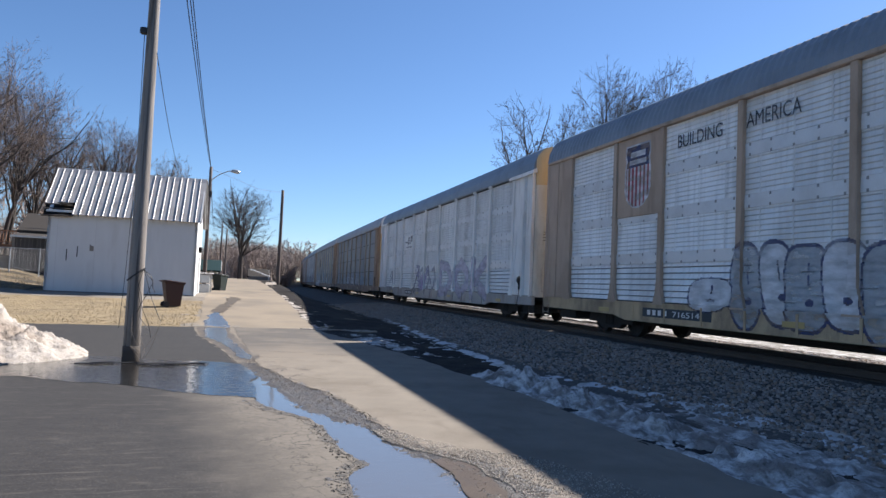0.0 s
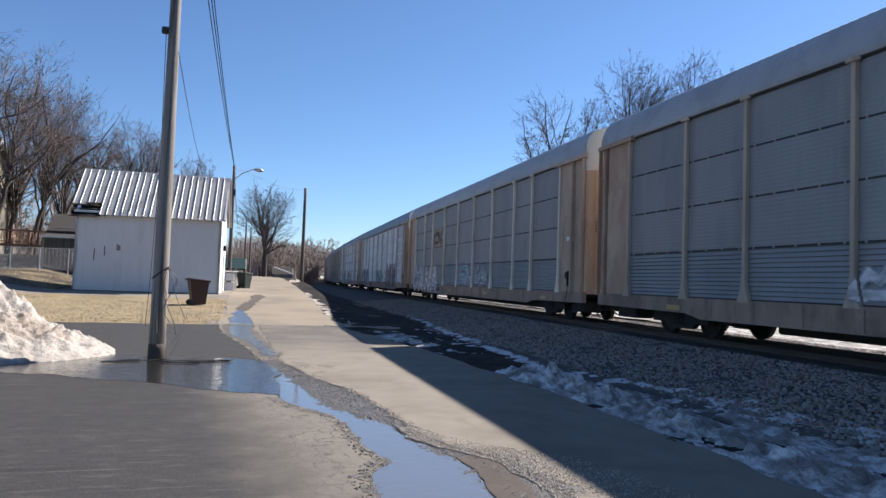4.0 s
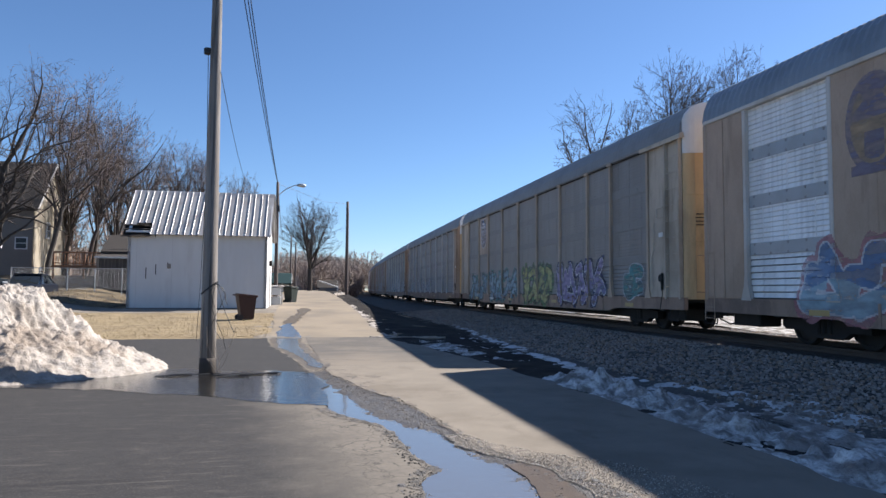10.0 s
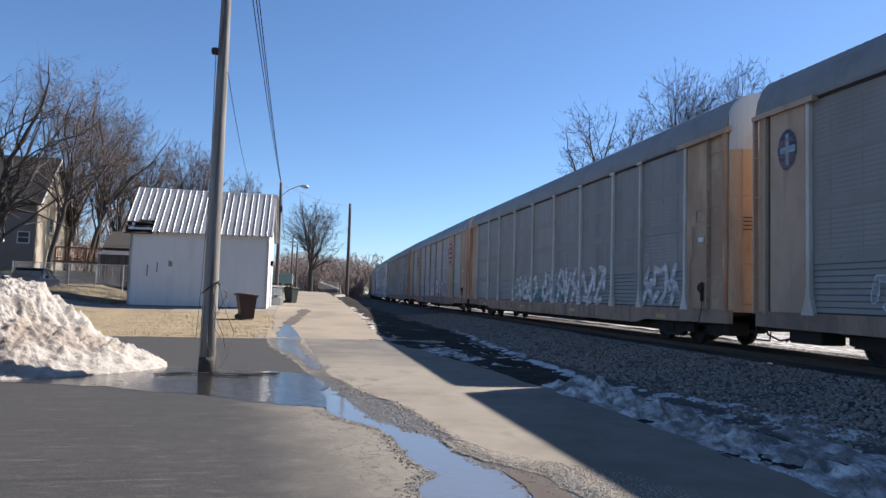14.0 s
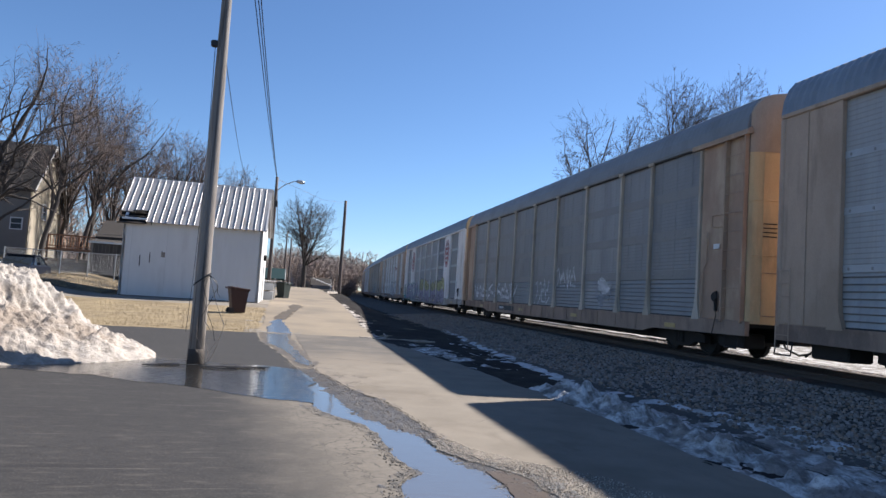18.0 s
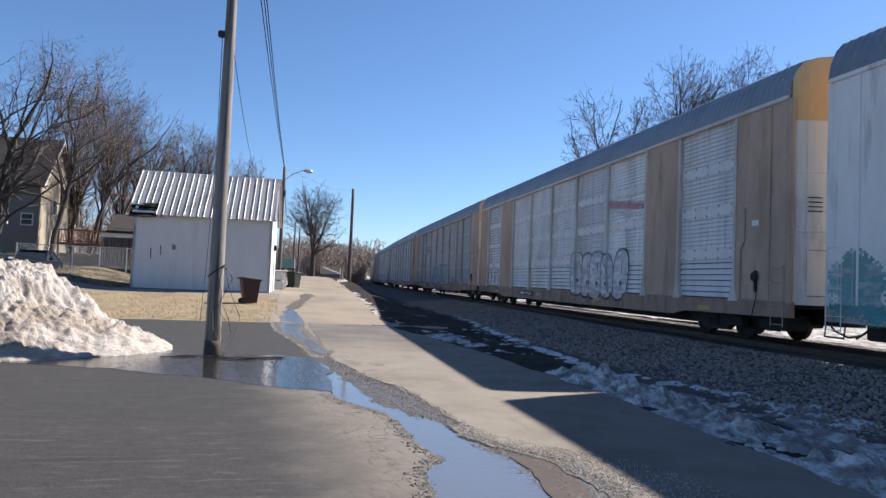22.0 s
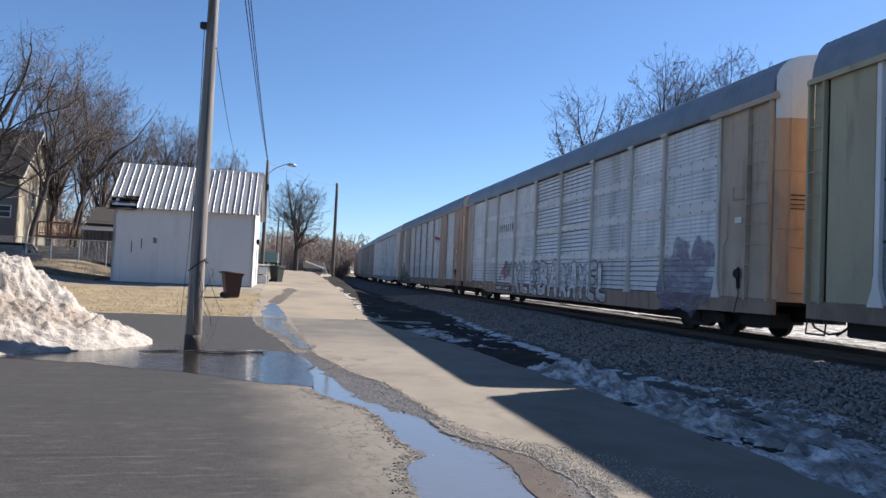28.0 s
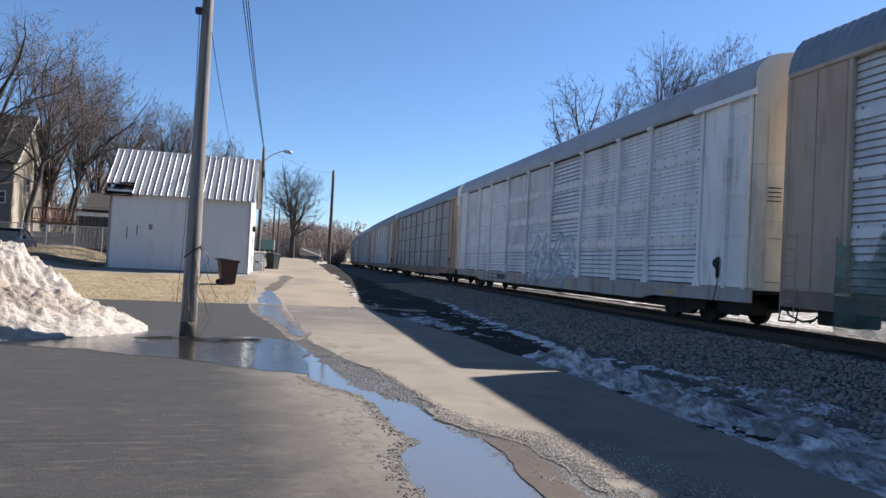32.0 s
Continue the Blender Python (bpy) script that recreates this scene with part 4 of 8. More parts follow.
mat("roof_pale", (0.373, 0.379, 0.39), 0.55, 0.12, 1.5, 30, 0.1, metal=0.15, tint=(0.316, 0.316, 0.322), tint_scale=0.7)
mat("roof_dull", (0.226, 0.234, 0.243), 0.6, 0.14, 1.5, 30, 0.1, metal=0.1, tint=(0.192, 0.194, 0.198), tint_scale=0.7)
mat("under_black", (0.022, 0.02, 0.018), 0.85, 0.3, 5, 40, 0.3)
mat("reflector", (0.42, 0.31, 0.12), 0.4, 0.05, 5, 40, 0)
mat("stencil_white", (0.72, 0.72, 0.7), 0.7, 0.08, 5, 40, 0)
mat("stencil_dark", (0.05, 0.055, 0.06), 0.7, 0.1, 5, 40, 0)

MESH = {}


def shared(name, build, mats=("frame_tan",), smooth=False):
    if name not in MESH:
        MESH[name] = build().mesh(name.split(":")[0], [MATS[m] for m in mats], smooth)
    return MESH[name]


def sill_shape():
    """A channel with a deeper belly between the bogies."""
    o = [(NEAR, 1.0), (NEAR, 0.66), (-8.9, 0.62), (-8.3, 0.5), (9.3, 0.5), (9.9, 0.62), (FAR, 0.66), (FAR, 1.0)]
    s = Shape().extrude(o, 0, -SIDE, -SIDE + 0.12)
    s.box(-SIDE - 0.015, -SIDE, NEAR, FAR, 0.96, 1.0)
    s.box(-SIDE - 0.03, -SIDE, -8.2, 9.2, 0.5, 0.53)
    for y in steps(-7.9, 8.9, 1.4):
        s.box(-SIDE - 0.02, -SIDE, y - 0.03, y + 0.03, 0.53, 0.96)
    return s


def frame_shape():
    s = Shape()
    s.box(-1.4, 1.4, -13.15, 14.2, 0.86, 0.98)
    s.box(-0.3, 0.3, -13.3, 14.35, 0.5, 0.86)
    s.box(-0.45, 0.45, -8.0, 8.0, 0.27, 0.55, 0.04)
    for e in (-1, 1):
        c = 0.5 + e * 10.25
        s.box(-0.8, 0.8, c - 1.7, c + 1.7, 0.36, 0.6, 0.03)
        c = 0.5 + e * 12.7
        s.box(-1.2, -0.6, c - 0.5, c + 0.5, 0.34, 0.7, 0.03)
    for y in (-11.8, -7.6, -4, 0, 4, 7.6, 11.8):
        s.box(-1.42, 1.42, y - 0.12, y + 0.12, 0.6, 0.88)
    for y in (-2.4, 3.1):
        s.box(-0.9, -0.35, y - 0.6, y + 0.6, 0.4, 0.8, 0.03)
    return s


def inner_shape():
    """Two loaded decks, seen only as dark floors behind the open mesh."""
    return Shape().box(-1.35, 1.35, -12.9, 12.9, 2.45, 2.53).box(-1.35, 1.35, -12.9, 12.9, 4.0, 4.08)


def coupler_shape(e):
    s = Shape()
    b = -NEAR if e < 0 else FAR
    s.box(-0.11, 0.11, min(e * b, e * (b + 0.55)), max(e * b, e * (b + 0.55)), 0.62, 0.86, 0.03)
    s.tube([(-0.45, e * (b - 0.2), 0.7), (-0.5, e * (b + 0.1), 0.42), (-0.4, e * (b + 0.4), 0.30), (-0.2, e * (b + 0.54), 0.36)], 0.025, 6)
    return s


def ladder_shape(y, top=1.95):
    s = Shape()
    for a in (-0.2, 0.2):
        s.tube([(-SIDE - 0.06, y + a, 0.45), (-SIDE - 0.06, y + a, top)], 0.01, 5)
    for z in steps(0.5, top - 0.05, 0.3):
        s.tube([(-SIDE - 0.06, y - 0.2, z), (-SIDE - 0.06, y + 0.2, z)], 0.009, 5)
    return s


def rung_shape(y0, y1):
    """Two stout stiles with rungs between them, up the whole end of the side."""
    s = Shape()
    for y in (y0, y1):
        s.box(-SIDE - 0.07, -SIDE + 0.06, y - 0.03, y + 0.03, Z0 - 0.05, Z1 - 0.05, 0.01)
    for z in steps(Z0 + 0.3, Z1 - 0.5, 0.46):
        s.box(-SIDE - 0.05, -SIDE - 0.035, y0, y1, z - 0.009, z + 0.009)
    return s


def step_shape(y):
    """A hanging sill step."""
    s = Shape()
    for a in (-0.25, 0.25):
        s.tube([(-SIDE + 0.02, y + a, 0.7), (-SIDE - 0.03, y + a, 0.36)], 0.016, 5)
    return s.tube([(-SIDE - 0.03, y - 0.25, 0.36), (-SIDE - 0.03, y + 0.25, 0.36)], 0.02, 5)


def brake_shape():
    s = Shape()
    s.tube([(-SIDE - 0.05, -12.05, 1.55), (-SIDE - 0.09, -12.05, 1.55)], 0.11, 14)
    s.box(-SIDE - 0.05, -SIDE, -12.09, -12.01, 1.2, 1.7, 0.01)
    s.tube([(-SIDE - 0.05, -12.0, 1.5), (-SIDE - 0.07, -12.15, 1.1), (-SIDE - 0.07, -12.0, 0.65)], 0.012, 5)
    return s


LOUVRED = {4: (8,), 5: (2, 6, 8), 11: (6,), 12: (0,), 13: (1,), 15: (4, 5), 16: (0,), 17: (5,), 19: (2,), 21: (4,)}


def autorack(n, frame_mat, panel_mat, sill_mat, style="a", solid=(), end_mat=None, top_mat=None, band_mat="band_grey", label="", post_w=0.06, mixed=(), door_mat="door_ochre", plate_mat=None):
    end_mat, top_mat, plate_mat = end_mat or frame_mat, top_mat or end_mat or frame_mat, plate_mat or end_mat or frame_mat
    car = thing("autorack_car", label, "railcar", car_pose(n, 0), "autorack cars of the train")
    P = lambda name, me, mats, lab="", at=None: part(name, me, [MATS[m] for m in mats], car, lab, at)
    flip = pose(0, NEAR + FAR, 0, 0, 0, 180)
    flush, roof_mat = bool(solid) or n in (-1, 0, 13), "roof_pale" if n in (2, 3, 17) else "roof_dull" if style == "s" else "roof_galvanised"
    P("roof", shared(f"roof:{flush}", lambda: roof_mesh(0.024 if flush else 0.008), (roof_mat,)), (roof_mat,), "ribbed galvanised roof")
    P("underframe", shared("underframe", frame_shape), ("under_black",))
    P("deck", shared("deck", inner_shape), ("under_black",))
    for sgn in (None, flip):
        for i in range(9):
            y1, y0 = POSTS[i], POSTS[i + 1]
            if i in solid:
                P("side_plate", shared(f"side_plate:{i}", lambda: Shape().box(-SIDE - 0.005, -SIDE + 0.08, y0 + 0.05, y1 - 0.05, Z0, Z1, 0.01).box(-SIDE - 0.012, -SIDE, (y0 + y1) / 2 - 0.03, (y0 + y1) / 2 + 0.03, Z0, Z1)), (plate_mat,), at=sgn)
            else:
                P("side_panel", panel_mesh(i, "l" if i in LOUVRED.get(n, ()) else style), (dict(mixed).get(i, panel_mat), band_mat, "joint_dark", "rivet_grey", "slot_shade_grey"), at=sgn)
        for i, y in enumerate(POSTS):
            P("post", shared(f"post:{i}:{post_w}", lambda: flared_post(y, post_w)), (frame_mat,), at=sgn)
        P("side_sill", shared("side_sill", sill_shape), (sill_mat,), at=sgn)
        if flush:
            P("end_rib", shared("end_rib", lambda: Shape().box(-SIDE - 0.03, -SIDE - 0.005, -12.52, -12.46, Z0, Z1, 0.01)), (end_mat,), at=sgn)
            P("end_edge", shared("end_edge", lambda: Shape().box(-SIDE - 0.03, -SIDE + 0.06, NEAR - 0.02, -13.07, Z0 - 0.05, Z1, 0.02)), (end_mat,), at=sgn)
            P("end_plate", shared("end_plate", lambda: Shape().box(-SIDE - 0.004, -SIDE + 0.08, -13.05, -11.22, Z0, Z1, 0.012)), (end_mat,), at=sgn)
            P("end_rib", shared("end_rib:far", lambda: Shape().box(-SIDE - 0.03, -SIDE - 0.005, 13.52, 13.58, Z0, Z1, 0.01)), (end_mat,), at=sgn)
            P("far_end_plate", shared("far_end_plate", lambda: Shape().box(-SIDE - 0.004, -SIDE + 0.08, 12.78, FAR - 0.15, Z0, Z1, 0.012)), (end_mat,), at=sgn)
            P("corner_post", shared("corner_post", lambda: Shape().box(-SIDE - 0.03, -SIDE + 0.1, FAR - 0.15, FAR, Z0 - 0.05, Z1, 0.03)), (end_mat,), at=sgn)
            P("top_rail", shared("top_rail", lambda: Shape().box(-SIDE - 0.05, -SIDE + 0.1, NEAR + 0.1, FAR - 0.05, Z1 - 0.02, Z1 + 0.09, 0.02)), (frame_mat,), at=sgn)
        else:
            P("end_plate", shared("end_plate:b", lambda: Shape().box(-SIDE + 0.03, -SIDE + 0.1, -12.26, -11.22, Z0, Z1, 0.012)), (end_mat,), at=sgn)
            P("ladder_bay", shared("ladder_bay", lambda: Shape().box(-SIDE + 0.055, -SIDE + 0.1, -13.0, -12.3, Z0, Z1, 0.008)), (end_mat,), at=sgn)
            P("end_ladder", shared("end_ladder", lambda: rung_shape(-13.06, -12.3)), (end_mat,), at=sgn)
            P("far_end_plate", shared("far_end_plate:b", lambda: Shape().box(-SIDE, -SIDE + 0.08, 12.78, 13.88, Z0, Z1, 0.012)), (end_mat,), at=sgn)
            P("ladder_bay", shared("ladder_bay:far", lambda: Shape().box(-SIDE + 0.055, -SIDE + 0.1, 14.02, FAR - 0.04, Z0, Z1, 0.008)), (end_mat,), at=sgn)
            P("end_ladder", shared("end_ladder:far", lambda: rung_shape(14.0, FAR)), (end_mat,), at=sgn)
            for name, a, b in (("drip_hood:near", NEAR - 0.02, -10.85), ("drip_hood:far", 12.45, FAR + 0.02)):
                P("drip_hood", shared(name, lambda: Shape().extrude([(-SIDE + 0.06, Z1 - 0.06), (-SIDE - 0.1, Z1 - 0.09), (-SIDE - 0.1, Z1 + 0.02), (-SIDE + 0.02, Z1 + 0.1)], 1, a, b)), (end_mat,), at=sgn)
            P("top_rail", shared("top_rail:b", lambda: Shape().box(-SIDE - 0.03, -SIDE + 0.1, NEAR + 0.1, FAR - 0.05, Z1 + 0.0, Z1 + 0.09, 0.02).box(-SIDE + 0.04, -SIDE + 0.09, NEAR + 0.1, FAR - 0.05, Z1 - 0.045, Z1 - 0.002, 0, 1), (roof_mat, "joint_dark")), (roof_mat, "joint_dark"), at=sgn)
            for i, y in enumerate(POSTS[:-1]):
                P("post_cap", shared(f"post_cap:{i}", lambda: Shape().box(-SIDE - 0.05, -SIDE + 0.02, y - 0.16, y + 0.16, Z1 - 0.07, Z1 + 0.03, 0.015)), (frame_mat,), at=sgn)
    for end in (-1, 1):
        for sx in (-1, 1):
            P("end_door", shared(f"end_door:{end}{sx}", lambda: door_leaf(sx, end)), (door_mat,))
        for z in (3.0, 3.1, 3.2, 3.3):
            P("vent_slot", shared(f"vent_slot:{end}", lambda: vent_slot(end)), ("joint_dark",), at=pose(0, 0, z))
        P("hatch_frame", shared(f"hatch_frame:{end}", lambda: hatch_frame(end)), ("frame_brown",))
        P("door_header", shared(f"door_header:{end}", lambda: header_shape(end)), (top_mat,))
        P("coupler", shared(f"coupler:{end}", lambda: coupler_shape(end)), ("under_black",))
        bogie = P("bogie", shared("bogie", bogie_frame), ("under_black",), at=pose(0, 0.5 + end * 10.25, 0))
        for y in (-0.88, 0.88):
            for sx in (-1, 1):
                part("wheel", shared(f"wheel:{sx}", wheel_shape, ("under_black",)), [MATS["under_black"]], bogie, at=pose(sx * 0.76, y, 0.44, 0, 0, 180 if sx < 0 else 0))
            part("axle", shared("axle", lambda: Shape().tube([(-0.9, 0, 0), (0.9, 0, 0)], 0.08, 8)), [MATS["under_black"]], bogie, at=pose(0, y, 0.44))
    if flush:
        P("ladder", shared("ladder:near", lambda: ladder_shape(-12.85, 1.8)), (end_mat,))
        P("ladder", shared("ladder:far", lambda: ladder_shape(14.1, 2.2)), (end_mat,))
    P("corner_step", shared("corner_step", lambda: step_shape(-12.7)), ("under_black",))
    P("corner_step", shared("corner_step:far", lambda: step_shape(14.1)), ("under_black",))
    P("placard", shared("placard", lambda: Shape().box(-SIDE - 0.014, -SIDE, -12.25, -11.75, 3.3, 3.33).box(-SIDE - 0.014, -SIDE, -12.25, -11.75, 3.6, 3.63).box(-SIDE - 0.014, -SIDE, -12.28, -12.25, 3.3, 3.63).box(-SIDE - 0.014, -SIDE, -11.75, -11.72, 3.3, 3.63)), (end_mat,), "empty placard frame")
    P("placard", shared("placard:2", lambda: Shape().box(-SIDE - 0.012, -SIDE, -12.1, -11.85, 2.75, 2.88, 0.002)), ("stencil_white",), "small white placard")
    P("conduit", shared("conduit", lambda: Shape().tube([(-SIDE - 0.03, -11.45, 1.0), (-SIDE - 0.03, -11.45, 2.2), (-SIDE - 0.03, -11.6, 2.4), (-SIDE - 0.03, -11.6, 3.2)], 0.018, 6)), (end_mat,), "thin brake conduit")
    P("hand_brake", shared("hand_brake", brake_shape), ("under_black",), "dark hand brake wheel")
    for y in (-9.9, -3.0, 3.4, 10.4):
        P("reflector", shared("reflector", lambda: Shape().box(-SIDE - 0.012, -SIDE + 0.01, -0.28, 0.28, 0.68, 0.8, 0.004), ("reflector",)), ("reflector",), "yellow reflective strip", at=pose(0, y, 0))
    return car


CARS = {}
SPEC = [  # car, posts, panels, sill, style, solid bays, ends, plates, door, hood
    (-2, "frame_pale", "panel_grey", "sill_brown", "d", (), "frame_tan", "frame_tan", "door_ochre", "frame_white"),
    (-1, "frame_yellow", "panel_white", "sill_yellow", "w", (), "frame_yellow", "frame_yellow", "door_ochre", "frame_yellow"),
    (0, "frame_copper", "panel_white", "sill_yellow", "w", (), "frame_copper", "frame_copper", "door_ochre", "frame_yellow"),
    (1, "frame_white", "panel_silver", "sill_grey", "w", (), "frame_white", "frame_white", "frame_cream", "frame_yellow"),
    (2, "frame_tan", "panel_dark", "sill_brown", "d", (), "frame_brown", "frame_brown", "door_ochre", "frame_white"),
    (3, "frame_cream", "panel_dark", "sill_brown", "d", (), "frame_copper", "frame_copper", "door_orange", "frame_cream"),
    (4, "frame_grey", "panel_silver", "sill_brown", "w", (), "frame_copper", "frame_copper", "door_orange", "frame_white"),
    (5, "frame_pale", "panel_white", "sill_brown", "w", (1, 7), "frame_copper", "frame_copper", "frame_tan", "door_ochre"),
    (6, "frame_tan", "panel_brown", "sill_brown", "s", (), "frame_drab", "frame_tan", "door_ochre", "frame_white"),
    (7, "frame_pale", "panel_brown", "sill_brown", "s", (), "frame_copper", "frame_copper", "door_ochre", "frame_white"),
    (8, "frame_pale", "panel_dark", "sill_brown", "s", (), "frame_brown", "frame_brown", "door_orange", "frame_grey"),
    (9, "frame_copper", "panel_grey", "sill_brown", "m", (1, 7), "frame_copper", "frame_copper", "door_orange", "frame_tan"),
    (10, "frame_drab", "panel_dark", "sill_brown", "s", (), "frame_brown", "frame_brown", "door_ochre", "frame_copper"),
    (11, "frame_white", "panel_dark", "sill_grey", "m", (1, 7), "frame_white", "frame_white", "frame_drab", "door_ochre"),
    (12, "frame_pale", "panel_silver", "sill_brown", "w", (1, 7), "frame_copper", "frame_copper", "frame_white", "frame_yellow"),
    (13, "frame_drab", "panel_grey", "sill_brown", "m", (), "frame_tan", "frame_tan", "frame_cream", "frame_yellow"),
    (14, "frame_white", "panel_dark", "sill_brown", "d", (), "frame_olive", "frame_olive", "door_ochre", "frame_drab"),
    (15, "frame_pale", "panel_silver", "sill_brown", "w", (), "frame_tan", "frame_tan", "door_orange", "frame_white"),
    (16, "frame_tan", "panel_silver", "sill_brown", "w", (1, 7), "frame_copper", "frame_copper", "frame_cream", "frame_tan"),
    (17, "frame_white", "panel_silver", "sill_grey", "w", (), "frame_white", "frame_white", "frame_cream", "frame_cream"),
    (18, "frame_tan", "panel_grey", "sill_brown", "d", (), "frame_tan", "frame_tan", "door_ochre", "frame_white"),
    (19, "frame_pale", "panel_silver", "sill_brown", "w", (1, 7), "frame_copper", "frame_copper", "door_ochre", "frame_white"),
    (20, "frame_pale", "panel_grey", "sill_brown", "d", (), "frame_tan", "frame_tan", "door_orange", "frame_white"),
    (21, "frame_grey", "panel_silver", "sill_brown", "w", (), "frame_tan", "frame_tan", "door_ochre", "frame_cream"),
    (22, "frame_pale", "panel_dark", "sill_brown", "s", (), "frame_tan", "frame_tan", "door_ochre", "frame_white"),
    (23, "frame_tan", "panel_grey", "sill_brown", "s", (), "frame_tan", "frame_tan", "door_ochre", "frame_white"),
]
WORDS = {"panel_white": "white", "panel_silver": "silver", "panel_grey": "grey", "panel_dark": "dark grey", "panel_brown": "brownish grey"}
for n, fm, pm, sm, style, solid, em, pl, door, hood in SPEC:
    band = {"d": "joint_dark", "s": "band_dark", "m": "band_grey"}.get(style, "band_light" if pm in ("panel_grey", "panel_silver") or n == 0 else "band_grey")
    CARS[n] = autorack(n, fm, pm, sm, style, solid, em, hood, band, door_mat=door, plate_mat=pl, post_w=0.085 if n in (0, 1, 9) else 0.055,
                       label=f"autorack railcar with {WORDS[pm]} ribbed panels and {(pl if solid else fm).split('_')[1]} {'frame and plates' if solid else 'posts'}")


def motions():
    times = [i * 1.0 for i in range(33)]
    for n, car in CARS.items():
        walk(car, [(t, car_pose(n, t)) for t in times])

# ---------------------------------------------------------------- snow
def heap(name, outline_r, center, height, label, seed, rings=40, seg=120, rough=0.12, kind=""):
    """A ploughed heap: a lumpy dome over an uneven outline. outline_r(angle) gives its reach."""
    v, f = [], []
    cx, cy = center
    for r in range(rings + 1):
        u = r / rings
        for s in range(seg):
            a = 2 * math.pi * s / seg
            R = outline_r(a)
            x, y = cx + R * u * math.cos(a), cy + R * u * math.sin(a)
            h = height * float(np.interp(u, [0, 0.3, 0.4, 0.52, 0.67, 0.83, 1], [1, 1, 0.86, 0.58, 0.37, 0.19, 0]))
            lump = noise.fractal(Vector((x * 1.1 + seed, y * 1.1, 0.3)), 1.0, 2.0, 3) * 0.9 + noise.fractal(Vector((x * 4.5, y * 4.5 + seed, 1.3)), 0.8, 2.0, 4) * 0.5
            lump += 0.32 * noise.fractal(Vector((x * 11.0, y * 11.0 + seed, 2.3)), 0.7, 2.0, 3) + 0.16 * noise.noise(Vector((x * 31.0, y * 31.0, 4.1)))
            crust = noise.cell(Vector((x * 2.6 + seed, y * 2.6, 2.0))) * 0.3
            z = max(0.0, h + rough * (lump + crust) * (1.0 if u < 0.78 else 1.0 - 3.9 * (u - 0.78)))
            v.append((x + 0.05 * lump, y + 0.05 * crust, z - (0.06 if r == rings else 0) + land(x, y)))
    for r in range(rings):
        f += [(r * seg + s, r * seg + (s + 1) % seg, (r + 1) * seg + (s + 1) % seg, (r + 1) * seg + s) for s in range(seg)]
    ob = new(name, mesh_of(name, v, f, M_SNOW, True))
    return tagged(ob, label, "snow", kind=kind)


def pile_reach(a):
    # long towards -x, blunt towards the pole
    k = math.cos(a)
    base = 3.9 if k > 0 else 3.9 + 7.5 * (-k) ** 2
    return base * (1.0 - 0.36 * abs(math.sin(a)) ** 1.2) + 0.25 * noise.noise(Vector((math.cos(a) * 2, math.sin(a) * 2, 4)))


heap("snowbank", pile_reach, (-6.25, 14.9), 1.62, "large dirty ploughed snow heap melting on the parking lot", 2.0, 150, 440, 0.155)


def snow_patch(x0, y0, length, width, seed, thick=0.06, material=None, angle=90, z=None):
    """A thin ragged remnant of snow."""
    s = Shape()
    n, m = 60, 14
    ca, sa = math.cos(radians(angle)), math.sin(radians(angle))
    for i in range(n + 1):
        u = i / n
        half = width * 0.5 * (math.sin(math.pi * u) ** 0.5) * (0.75 + 0.6 * noise.fractal(Vector((u * 5, seed, 0)), 1, 2, 4))
        mid = width * 0.35 * noise.fractal(Vector((u * 3, seed + 5, 0)), 1, 2, 3)
        for j in range(m + 1):
            w = -1 + 2 * j / m
            a, b = (u - 0.5) * length, mid + w * max(0.01, half)
            x, y = x0 + a * ca - b * sa, y0 + a * sa + b * ca
            base = z(x, y) if z else land(x, y)
            h = thick * (1 - w * w) ** 0.6 * (0.4 + 0.9 * abs(noise.fractal(Vector((x * 4.0, y * 4.0, seed)), 0.8, 2, 5)))
            s.v.append((x, y, base + h + (0.012 if 0 < j < m else -0.03)))
    for i in range(n):
        s.f += [(i * (m + 1) + j, i * (m + 1) + j + 1, (i + 1) * (m + 1) + j + 1, (i + 1) * (m + 1) + j) for j in range(m)]
    s.m = [0] * len(s.f)
    ob = part("snow_patch", s, material or M_SNOW)
    return tagged(ob, "thin ragged patch of old snow on the verge", "snow", "snow patches along the track")


top_of = lambda x, y: max(land(x, y) - 0.02, bed(x, y) + 0.02 if x > track_x(y) - 6.1 else -1)
rng = random.Random(5)


def drift(label, x_of, y0, y1, depth, material, dx=0.045, dy=0.07, half=1.2):
    """Half-melted snow: an uneven skin that shows only where it is thicker than the soil is rough."""
    s = Shape()
    ys = steps(y0, y1, dy)
    xs = steps(-half, half, dx)
    for y in ys:
        c = x_of(y)
        for a in xs:
            x = c + a
            s.v.append((x, y, top_of(x, y) + max(-0.12, depth(a, x, y))))
    n = len(xs)
    s.f = [(i * n + j, i * n + j + 1, (i + 1) * n + j + 1, (i + 1) * n + j) for i in range(len(ys) - 1) for j in range(n - 1) if max(s.v[i * n + j + q][2] - top_of(*s.v[i * n + j + q][:2]) for q in (0, 1, n, n + 1)) > -0.1]
    s.m = [0] * len(s.f)
    return tagged(part("snow_drift", s, material, smooth=True), label, "snow", "old snow along the track")


nf = lambda x, y, s, o=4: noise.fractal(Vector((x * s, y * s, 8.1)), 0.9, 2.0, o)


